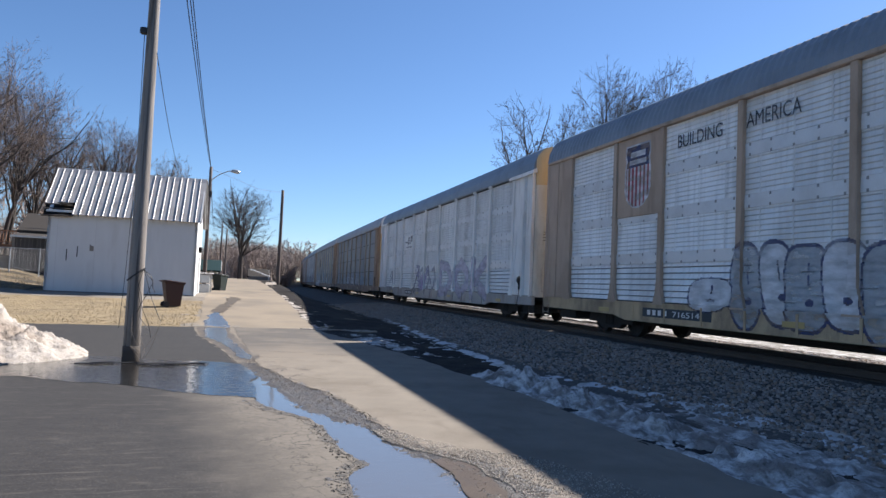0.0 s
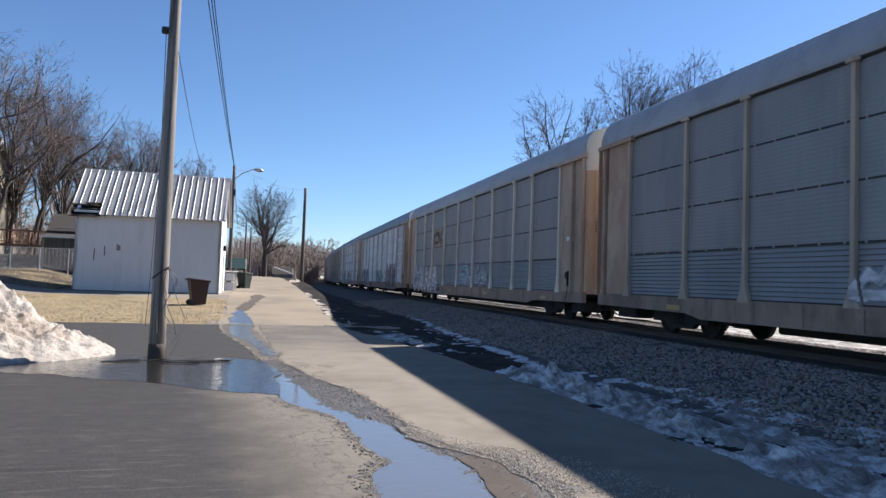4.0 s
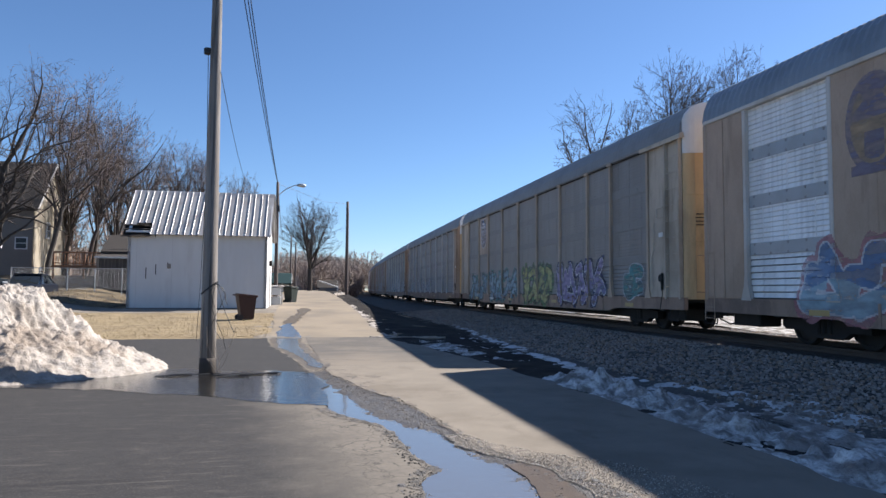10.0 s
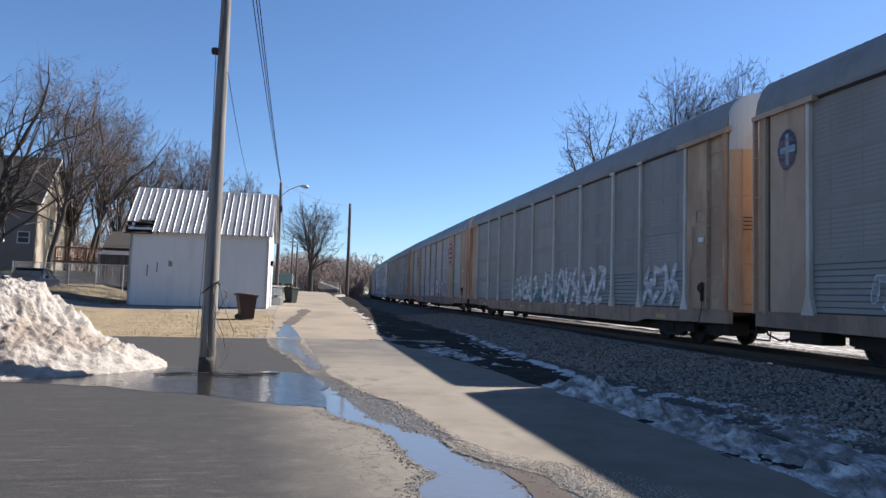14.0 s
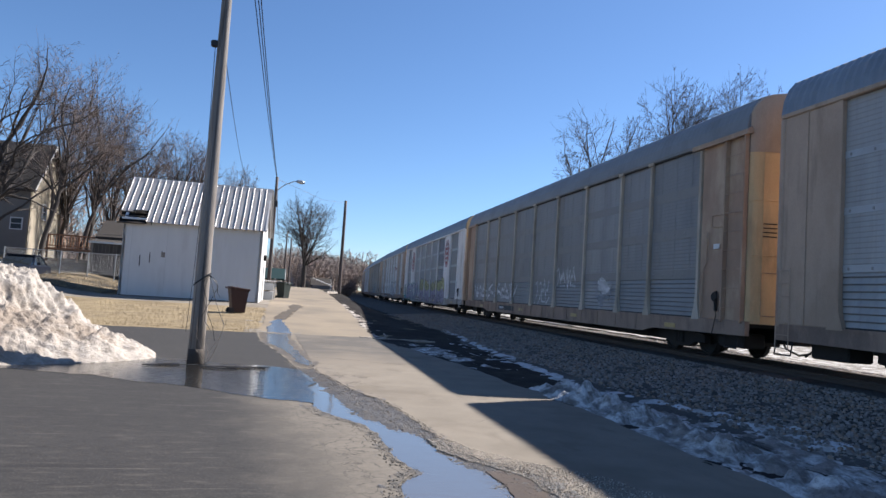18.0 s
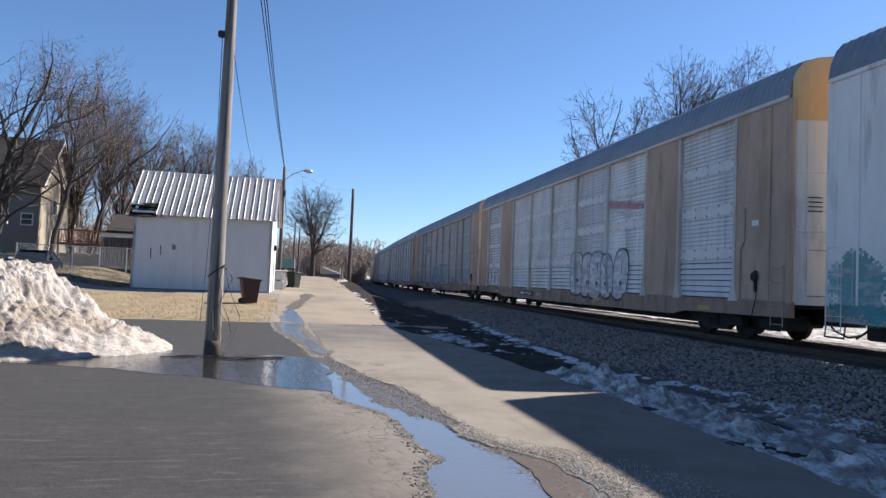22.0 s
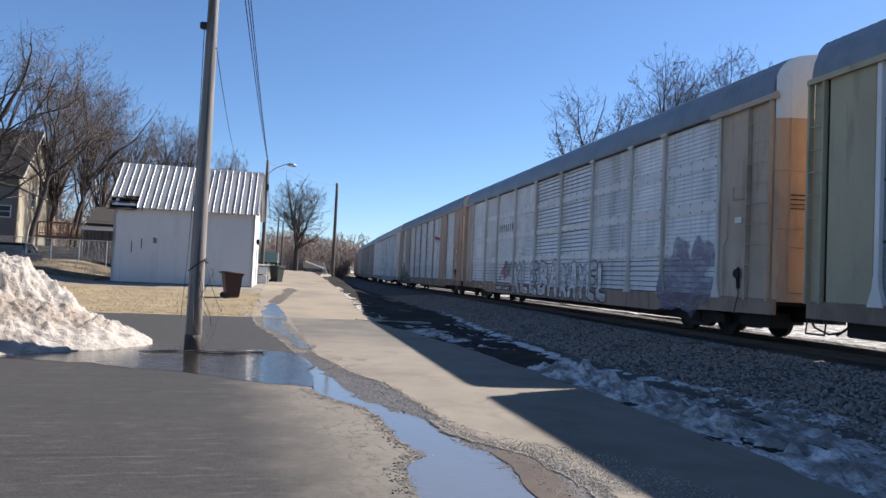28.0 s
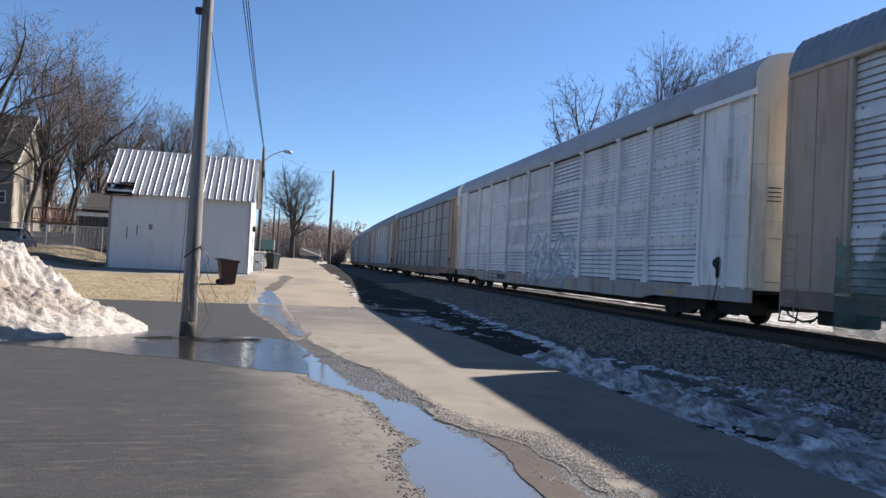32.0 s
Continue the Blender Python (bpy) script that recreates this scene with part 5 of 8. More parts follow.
def ridge_depth(a, x, y):
    e = math.exp(-((a + 0.05) / 0.42) ** 2) * float(np.interp(y, [1, 9, 11, 12.0, 12.5], [0.75, 0.8, 1.15, 1.0, 0]))
    e = max(e, 0.3 * math.exp(-((a - 0.75) / 0.7) ** 2) * float(np.interp(y, [1, 8, 11, 12], [1, 0.9, 0.5, 0])))
    return 0.2 * e + e * (0.2 * nf(x, y, 1.9) + 0.11 * nf(x, y, 6.0)) - 0.04 + (0.02 * nf(x, y, 9.0))


def line_depth(a, x, y):
    e = math.exp(-(a / float(np.interp(y, [3, 8, 12, 26], [0.5, 0.36, 0.2, 0.22]))) ** 2)
    return 0.05 * e + 0.055 * nf(x, y * 0.8, 3.2, 5) - 0.04


def low_depth(a, x, y):
    e = math.exp(-(a / 0.5) ** 2) * math.sin(math.pi * min(1, max(0, (y - 15.5) / 7)))
    return 0.09 * e + 0.07 * nf(x, y, 2.6, 5) - 0.05


drift("lumpy dirty ploughed ridge of old snow beside the road", lambda y: float(np.interp(y, [1, 6, 8, 10, 12.4], [5.25, 5.2, 5.25, 5.2, 5.0])), 1.5, 12.6, ridge_depth, M_ICE, half=1.3)
drift("broken line of thin old snow along the ballast foot", lambda y: float(np.interp(y, [3, 7.6, 8.5, 10.2, 11.7, 13.2, 23.6, 30], [6.9, 6.75, 6.6, 6.4, 6.15, 5.85, 6.5, 7.0])), 2.5, 30, line_depth, M_THINSNOW, half=0.8)
drift("low grey remnant of old snow on the verge", lambda y: float(np.interp(y, [15, 22], [4.7, 4.1])), 15.5, 22.5, low_depth, M_ICE, half=0.9)
drift("thin broken snow along the far road edge", lambda y: float(np.interp(y, [24, 40], [3.25, 3.3])), 24, 40, lambda a, x, y: 0.05 * math.exp(-(a / 0.25) ** 2) + 0.06 * nf(x, y, 2.2, 5) - 0.05, M_SNOW, half=0.5)
snow_patch(4.1, 60.5, 4.5, 0.6, 3.3, 0.25, M_SNOW, 70, land)
snow_patch(3.9, 23.55, 2.6, 0.12, 1.3, 0.03, M_SNOW, -6, land)
for y in (22, 36, 54, 70):
    snow_patch(track_x(y) + 6.4, y, 7, 1.3, y, 0.06, M_SNOW, 90, lambda x, y: bed(x, y) + 0.06)

# ---------------------------------------------------------------- lawn, drive
sheet("gravel_drive", lambda y: (-40.0, float(np.interp(y, [33.4, 34, 36.2], [-0.2, 0.2, 0.3]))), steps(33.2, 36.4, 0.4), 60, M_GRAVEL, 0.012, 0.015, 1.0, label="pale gravel strip before the shed")
sheet("gravel_strip", lambda y: (-1.3 + wobble(y, 1, 0.2, 3), road_left(y) + 0.3), steps(23.7, 60, 0.3), 8, M_GRAVEL, 0.002, 0.015, 1.0, label="pale gravel strip between lawn and road")
sheet("lawn", lambda y: (-36.0, -0.75 + wobble(y, 1.2, 0.3, 2)), steps(23.5, 33.5, 0.25), 70, M_LAWN, 0.012, 0.015, 2.0, label="strip of dry yellow winter grass")
# dark soil, with the trees' shade also put into its base colour
M_YARD = mat("shaded_yard_soil", (0.04, 0.032, 0.021), 0.95, 0.35, 2.0, 40, 0.8, tint=(0.17, 0.13, 0.075), tint_scale=0.5, dist=0.04)
sheet("yard_ground", lambda y: (-40.0, -8.6), steps(36.4, 56, 0.5), 30, M_YARD, 0.02, 0.04, 1.0, label="patchy dry yard behind the shed")


def grass(name, count, area, size, seed, material):
    r = np.random.default_rng(seed)
    v, f = [], []
    for _ in range(count):
        x, y = area(r)
        z, a, h = land(x, y) + 0.02, r.uniform(0, 6.28), size * r.uniform(0.5, 1.3)
        dx, dy, k = math.cos(a) * 0.012, math.sin(a) * 0.012, len(v)
        lx, ly = r.normal(0, 0.5) * h, r.normal(0, 0.5) * h
        v += [(x - dx, y - dy, z), (x + dx, y + dy, z), (x + lx, y + ly, z + h)]
        f.append((k, k + 1, k + 2))
    return new(name, mesh_of(name, v, f, material))


M_BLADE = mat("dry_blade", (0.30, 0.232, 0.13), 0.9, 0.25, 2, 30, 0, tint=(0.22, 0.168, 0.095), tint_scale=1.2)
ob = grass("yard_grass", 5000, lambda r: (-8.7 - 9.0 * r.random(), 36.6 + 9.0 * r.random() ** 1.2), 0.07, 18, M_BLADE)
tagged(ob, "patchy dry winter grass of the yard", "grass", kind="stuff")
ob = grass("lawn_grass", 16000, lambda r: (-14.5 * r.random() ** 1.0 - 0.8, 23.6 + 9.7 * r.random() ** 1.3), 0.024, 8, M_BLADE)
tagged(ob, "dry yellow winter grass blades", "grass", kind="stuff")

# ---------------------------------------------------------------- shed
M_WHITE = mat("shed_white", (0.585, 0.58, 0.57), 0.7, 0.07, 1.5, 40, 0.12, tint=(0.52, 0.505, 0.49), tint_scale=0.5, tint_at=0.6, stretch=(2, 2, 0.4))
M_METALROOF = mat("shed_roof_metal", (0.37, 0.36, 0.35), 0.5, 0.15, 2, 40, 0.1, metal=0.2, tint=(0.29, 0.265, 0.235), tint_scale=0.9, tint_at=0.58, rand=0.15)
M_RIB = mat("shed_roof_rib", (0.33, 0.325, 0.32), 0.4, 0.1, 3, 40, 0.05, metal=0.3)
M_DARK = mat("dark_void", (0.012, 0.011, 0.01), 0.9, 0.2, 4, 30, 0.2, spec=0.05)
M_OLDWOOD = mat("old_wood", (0.22, 0.19, 0.16), 0.85, 0.25, 3, 40, 0.4, stretch=(6, 6, 0.6))

shed = thing("shed", "white wooden shed with ribbed metal roof and a torn corner", "shed", pose(-1.27, 36.12, 0.55, 0, 0, -1.5))
W, DEP, EV, RD = 6.62, 4.3, 3.92, 6.1
s = Shape().box(-W, 0, 0, 0.14, 0, EV)
part("wall", s, M_WHITE, shed)
s = Shape().extrude([(0, 0), (DEP, 0), (DEP, EV), (DEP / 2, RD - 0.08), (0, EV)], 0, -0.14, 0)
part("gable_wall", s, M_WHITE, shed, "sunlit white gable wall")
s = Shape().extrude([(0, 0), (DEP, 0), (DEP, EV), (DEP / 2, RD - 0.08), (0, EV)], 0, -W, -W + 0.14)
part("gable_wall", s, M_WHITE, shed)
part("wall", Shape().box(-W, 0, DEP - 0.14, DEP, 0, EV), M_WHITE, shed)
part("floor_slab", Shape().box(-W - 0.05, 0.05, -0.05, DEP + 0.05, -0.5, 0.06), mat("slab_dark", (0.12, 0.11, 0.10), 0.9, 0.2), shed, "dark damp foundation")
slope_len = math.hypot(DEP / 2 + 0.25, (RD - EV) * (DEP / 2 + 0.25) / (DEP / 2))
tilt = math.degrees(math.atan2(RD - EV, DEP / 2))
SHEETS = 11
sw = (W + 0.45) / SHEETS
for face in (0, 1):
    for i in range(SHEETS):
        x0 = -W - 0.25 + i * sw
        cut = (0.72, 0.86)[i] if face == 0 and i < 2 else 0.0
        s = Shape().box(x0, x0 + sw - 0.004, cut, slope_len, 0, 0.02)
        for rx in (0.03, sw / 2):
            s.box(x0 + rx - 0.02, x0 + rx + 0.02, cut, slope_len, 0.02, 0.055, 0.01, 1)
        m = pose(0, -0.25, EV - 0.25 * (RD - EV) / (DEP / 2) + 0.03, tilt) if face == 0 else pose(-W, DEP + 0.25, EV - 0.25 * (RD - EV) / (DEP / 2) + 0.03, tilt, 0, 180)
        part("roof_sheet", s, [M_METALROOF, M_RIB], shed, at=m)
part("ridge_cap", Shape().extrude([(DEP / 2 - 0.2, RD - 0.14), (DEP / 2, RD + 0.09), (DEP / 2 + 0.2, RD - 0.14), (DEP / 2, RD + 0.05)], 0, -W - 0.25, 0.2), M_RIB, shed)
M_ROTTEN = mat("rotten_wood", (0.06, 0.05, 0.042), 0.9, 0.3, 4, 40, 0.4)
torn = pose(0, -0.25, EV - 0.25 * (RD - EV) / (DEP / 2) + 0.03, tilt)
part("hole_lining", Shape().box(-W - 0.2, -W + 1.06, 0.02, 0.95, -0.12, -0.05), M_DARK, shed, "black gap in the torn roof", torn)
for k, (z0, a) in enumerate(((0.12, 2), (0.34, -3), (0.56, 1.5))):
    part("batten", Shape().box(-W - 0.25, -W + 1.02, z0, z0 + 0.05, -0.06, 0.0), M_ROTTEN, shed, "weathered bare roof batten", torn @ pose(0, 0, 0, 0, 0, a))
for k in range(9):
    x = -W - 0.1 + k * 0.16
    part("splinter", Shape().extrude([(x, EV - 0.02), (x + 0.09, EV - 0.02), (x + 0.05 + 0.02 * (k % 3), EV - 0.16 - 0.1 * ((k * 7) % 3))], 1, -0.03, -0.012), M_DARK, shed)
part("torn_flap", Shape().add([(-W + 0.2, 0.78, 0.05), (-W + 0.8, 0.84, 0.03), (-W + 1.05, 0.5, 0.14), (-W + 0.55, 0.42, 0.26), (-W + 0.45, 0.6, 0.12)], [(0, 1, 2, 3, 4)]), M_DARK, shed, "curled dark tar paper flap", torn)
for x, z0, z1 in ((-5.75, 1.55, 2.1), (-5.3, 1.75, 2.25), (-4.75, 2.2, 2.35)):
    part("split_board", Shape().box(x - 0.02, x + 0.02, -0.006, 0.01, z0, z1), M_DARK, shed, "dark split in the siding")
part("hanging_board", Shape().box(-4.78, -4.6, -0.01, 0.01, 2.05, 2.3), M_OLDWOOD, shed)
for x in (-6.2, -4.55, -2.92):
    part("board_joint", Shape().box(x - 0.007, x + 0.007, -0.003, 0.01, 0.05, EV - 0.05), mat("joint_shadow", (0.46, 0.455, 0.45), 0.8, 0.1), shed)
part("bottom_board", Shape().box(-W - 0.01, 0.01, -0.015, 0.03, -0.02, 0.12), mat("rotten_board", (0.07, 0.06, 0.055), 0.9, 0.3, 6, 40), shed, "dark rotten bottom board")
part("eave_board", Shape().box(-W - 0.1, 0.1, -0.07, -0.02, EV - 0.16, EV - 0.02, 0.01), M_WHITE, shed)
for sgn in (0, 1):
    p0, p1 = (-0.22, EV - 0.28), (DEP / 2, RD - 0.06)
    o = [p0, (p0[0], p0[1] + 0.16), (p1[0], p1[1] + 0.1), (p1[0], p1[1] - 0.08)]
    if sgn:
        o = [(DEP - y, z) for y, z in o]
    part("barge_board", Shape().extrude(o, 0, 0.10, 0.15), M_WHITE, shed)
part("side_door", Shape().box(0.0, 0.05, 2.4, 3.4, 0.1, 2.1, 0.01), M_WHITE, shed, "white side door in the gable")
part("gable_lamp", Shape().box(0.0, 0.14, 1.9, 2.06, 2.3, 2.6, 0.03), M_DARK, shed)

# ---------------------------------------------------------------- poles and wires
M_POLE = mat("pole_wood", (0.235, 0.212, 0.19), 0.85, 0.32, 1.5, 30, 0.8, tint=(0.15, 0.134, 0.12), tint_scale=0.8, stretch=(6, 6, 0.35), dist=0.01)
overlay(M_POLE, (0.045, 0.038, 0.033), 3.0, 0.5, 0.66, 0.85, (9, 9, 0.2))
overlay(M_POLE, (0.28, 0.25, 0.215), 4.0, 0.58, 0.7, 0.6, (9, 9, 0.3))
M_POLE_DARK = mat("pole_wood_dark", (0.11, 0.09, 0.08), 0.85, 0.2, 1.5, 30, 0.4, stretch=(6, 6, 0.35), dist=0.01)
M_WIRE = mat("black_cable", (0.02, 0.02, 0.022), 0.6, 0.1, 10, 60, 0)
M_GALV = mat("galvanised", (0.42, 0.43, 0.44), 0.4, 0.12, 6, 50, 0.05, metal=0.6)


def pole(name, x, y, z, h, r0, r1, material, label, lean=0.0):
    th = thing(name, label, "pole", pose(x, y, z))
    s = Shape().tube([(lean * k / 8, 0, h * k / 8 - (0.4 if k == 0 else 0)) for k in range(9)], [r0 + (r1 - r0) * k / 8 for k in range(9)], 20)
    part("shaft", s, material, th, smooth=True)
    return th


near = pole("utility_pole", -1.525, 13.9, 0, 10.4, 0.152, 0.07, M_POLE, "weathered brown wooden utility pole in the wet lot")
part("wet_foot", Shape().tube([(0, 0, -0.1), (0, 0, 0.2), (0, 0, 0.3)], [0.158, 0.154, 0.151], 20), M_ROTTEN, near, "dark rotten wet foot of the pole", smooth=True)
part("bolt", Shape().box(-0.22, -0.08, -0.06, 0.05, 6.15, 6.28, 0.02), M_WIRE, near, "dark insulator bolt")
part("cable_band", Shape().tube([(0.15 * math.cos(a), 0.15 * math.sin(a), 1.62 + 0.12 * math.cos(a)) for a in [k * math.pi / 8 for k in range(17)]], 0.014, 5), M_WIRE, near, "black cable band")
for k, (dx, dz, w) in enumerate(((0.28, -0.42, 0.06), (0.18, -1.1, 0.16), (0.34, -0.95, 0.02), (0.1, -1.25, 0.1), (-0.1, -0.8, 0.08))):
    pts = [(0.13, -0.12, 1.72)] + [(0.13 + dx * u + w * math.sin(u * 5 + k), -0.13, 1.72 + dz * u) for u in (0.2, 0.4, 0.6, 0.8, 1.0)]
    part("loose_wire", Shape().tube(pts, 0.006, 4), M_WIRE, near, "thin loose hanging wire")
for k in range(7):
    a = rng.uniform(0, 6.28)
    pts = [(0.2, -0.2, 0.02)] + [(0.2 + 0.3 * u * math.cos(a) + 0.05 * math.sin(9 * u + k), -0.2 + 0.2 * u * math.sin(a), 0.03 + 0.9 * u * rng.uniform(0.5, 1)) for u in (0.3, 0.6, 1.0)]
    part("twig", Shape().tube(pts, 0.004, 3), M_OLDWOOD, near)
for k, (r0, x, y) in enumerate(((0.55, 0.75, -0.5), (0.35, 1.0, -0.35), (0.5, -0.3, -0.3))):
    pts = [(-1.525 + x + r0 * (1 + 0.2 * math.sin(3 * a)) * math.cos(a), 13.9 + y + 0.35 * r0 * math.sin(a + k), 0.022) for a in [i * 0.4 for i in range(13)]]
    tagged(part("cable_coil", Shape().tube(pts, 0.010, 5), M_WIRE), "black cable lying coiled on the wet asphalt", "cable", "loose cables by the pole")
tagged(part("guy_wire", Shape().tube([(-1.66, 13.86, 6.2), (-1.95, 16.5, 4.2), (-2.45, 20, 1.7), (-2.85, 22.6, 0.0)], 0.007, 4), M_WIRE), "thin slack guy wire from the pole to the ground", "wire")

tagged(part("service_wire", Shape().tube([(-1.42 - 0.78 * u, 13.85 + 24.4 * u, 5.8 + 1.0 * u - 2.2 * u * (1 - u)) for u in [i / 10 for i in range(11)]], 0.008, 4), M_WIRE), "thin slack service wire from the pole to the shed roof", "wire")
lamp_pole = pole("street_lamp", -1.02, 45.0, 0.85, 7.6, 0.13, 0.09, M_POLE_DARK, "dark wooden pole with a cobra-head street lamp")
part("arm", Shape().tube([(0.05, 0, 6.75), (0.5, 0, 7.15), (1.05, 0, 7.42), (1.35, 0, 7.46)], 0.03, 8), M_GALV, lamp_pole, smooth=True)
part("lamp_head", Shape().tube([(1.2, 0, 7.45), (1.35, 0, 7.44), (1.6, 0, 7.42), (1.75, 0, 7.4)], [0.06, 0.11, 0.13, 0.05], 10), M_GALV, lamp_pole, "grey cobra lamp head", smooth=True)
part("bracket", Shape().box(-0.02, 0.16, -0.12, 0.12, 5.7, 6.1, 0.03), M_WIRE, lamp_pole)
pole("utility_pole", 4.68, 61.9, 0.7, 8.8, 0.16, 0.12, M_POLE_DARK, "dark bare wooden pole beside the track")
for x, y, h in ((-0.28, 95, 7.6), (0.35, 97, 7.0)):
    pole("utility_pole", x, y, 1.2, h, 0.14, 0.09, M_POLE_DARK, "distant wooden pole beside the road")
for k, (dx, dz) in enumerate(((0, 0), (0.10, 0.05), (0.20, -0.02))):
    pts = [(-1.52 + dx * (1.2 - u) + 0.46 * u, 2.0 + 43.0 * u, 10.35 + dz + (8.45 - 10.35) * u - 0.55 * 4 * u * (1 - u)) for u in [i / 14 for i in range(15)]]
    tagged(part("overhead_cable", Shape().tube(pts, 0.014, 5), M_WIRE), "black overhead cable strung between the poles", "cable", "overhead cables")
for k in range(2):
    pts = [(-1.0 - 0.2 * u, 45 + 50 * u, 8.3 - 0.4 * k + (8.4 - 8.3) * u - 1.1 * 4 * u * (1 - u)) for u in [i / 10 for i in range(11)]]
    tagged(part("overhead_cable", Shape().tube(pts, 0.014, 4), M_WIRE), "black overhead cable strung between the poles", "cable", "overhead cables")
tagged(part("service_wire", Shape().tube([(4.6, 61.9, 9.3), (2.3, 54, 8.4), (0.2, 47, 8.2), (-0.95, 45, 8.3)], 0.01, 4), M_WIRE), "thin wire slung across the road", "wire")


# ---------------------------------------------------------------- bins and small things by the shed
def wheeled_bin(x, y, z, color, label, rz=0, lean=0.0, size=1.0):
    th = thing("wheeled_bin", label, "bin", pose(x, y, z, 0, lean, rz) @ Matrix.Scale(size, 4), "wheeled bins")
    s = Shape()
    lo, hi = [(-0.23, -0.25), (0.23, -0.25), (0.23, 0.22), (-0.23, 0.22)], [(-0.30, -0.33), (0.30, -0.33), (0.30, 0.36), (-0.30, 0.36)]
    for q, zz in ((lo, 0.05), (hi, 0.9)):
        s.v += [(a, b, zz + (0.1 * (b + 0.33) if zz > 0.5 else 0)) for a, b in q]
    s.f += [(3, 2, 1, 0), (4, 5, 6, 7)] + [(i, (i + 1) % 4, 4 + (i + 1) % 4, 4 + i) for i in range(4)]
    s.m = [0] * 6
    part("body", s, color, th)
    part("rim", Shape().box(-0.33, 0.33, 0.0, 0.74, -0.045, 0.005, 0.015), color, th, "", pose(0, -0.37, 0.9, 5.7))
    part("lid", Shape().box(-0.34, 0.34, -0.02, 0.74, 0.005, 0.06, 0.025), color, th, "", pose(0, -0.37, 0.9, 5.7))
    part("handle", Shape().tube([(-0.3, 0.36, 0.95), (-0.3, 0.44, 0.98), (0.3, 0.44, 0.98), (0.3, 0.36, 0.95)], 0.022, 8), color, th)
    for sx in (-0.26, 0.26):
        part("wheel", Shape().tube([(sx - 0.03, 0.26, 0.11), (sx + 0.03, 0.26, 0.11)], 0.11, 14), M_WIRE, th)
    return th


M_BIN = mat("maroon_plastic", (0.04, 0.018, 0.017), 0.55, 0.12, 4, 60, 0.05)
M_BIN2 = mat("dark_green_plastic", (0.016, 0.026, 0.024), 0.55, 0.12, 4, 60, 0.05)
wheeled_bin(-1.86, 30.1, 0.325, M_BIN, "dark maroon plastic wheeled bin on the dry grass", 106, 0, 1.08)
wheeled_bin(-0.08, 43, 0.79, M_BIN2, "dark green plastic wheeled bin by the road", 145)
box_unit = thing("utility_cage", "grey metal utility cage beside the shed", "cage", pose(-0.92, 40.5, 0.72))
for z0, z1 in ((0.0, 0.5), (0.56, 1.02)):
    part("crate", Shape().box(-0.3, 0.3, -0.4, 0.4, z0, z1, 0.03), M_GALV, box_unit)
for sx in (-0.38, 0.36):
    part("upright", Shape().box(sx - 0.025, sx + 0.025, -0.45, -0.4, 0, 1.25), M_GALV, box_unit)
part("cover", Shape().box(-0.42, 0.48, -0.5, 0.45, 1.05, 1.12, 0.03), M_WHITE, box_unit, "pale tarpaulin cover")

# ---------------------------------------------------------------- bare trees
M_BARK = mat("grey_bark", (0.058, 0.049, 0.043), 0.95, 0.25, 3, 30, 0.6, stretch=(4, 4, 0.8), dist=0.03)
M_TWIG = mat("brown_twigs", (0.07, 0.056, 0.05), 0.95, 0.2, 3, 30, 0.2)
M_TWIG_WARM = mat("warm_twigs", (0.135, 0.105, 0.09), 0.95, 0.2, 3, 30, 0.2)
# paler than the near twigs: distance haze put into the colour
M_FARTWIG = mat("hazy_far_twigs", (0.27, 0.22, 0.19), 0.95, 0.25, 0.3, 8, 0.2, tint=(0.33, 0.255, 0.205), tint_scale=0.1)


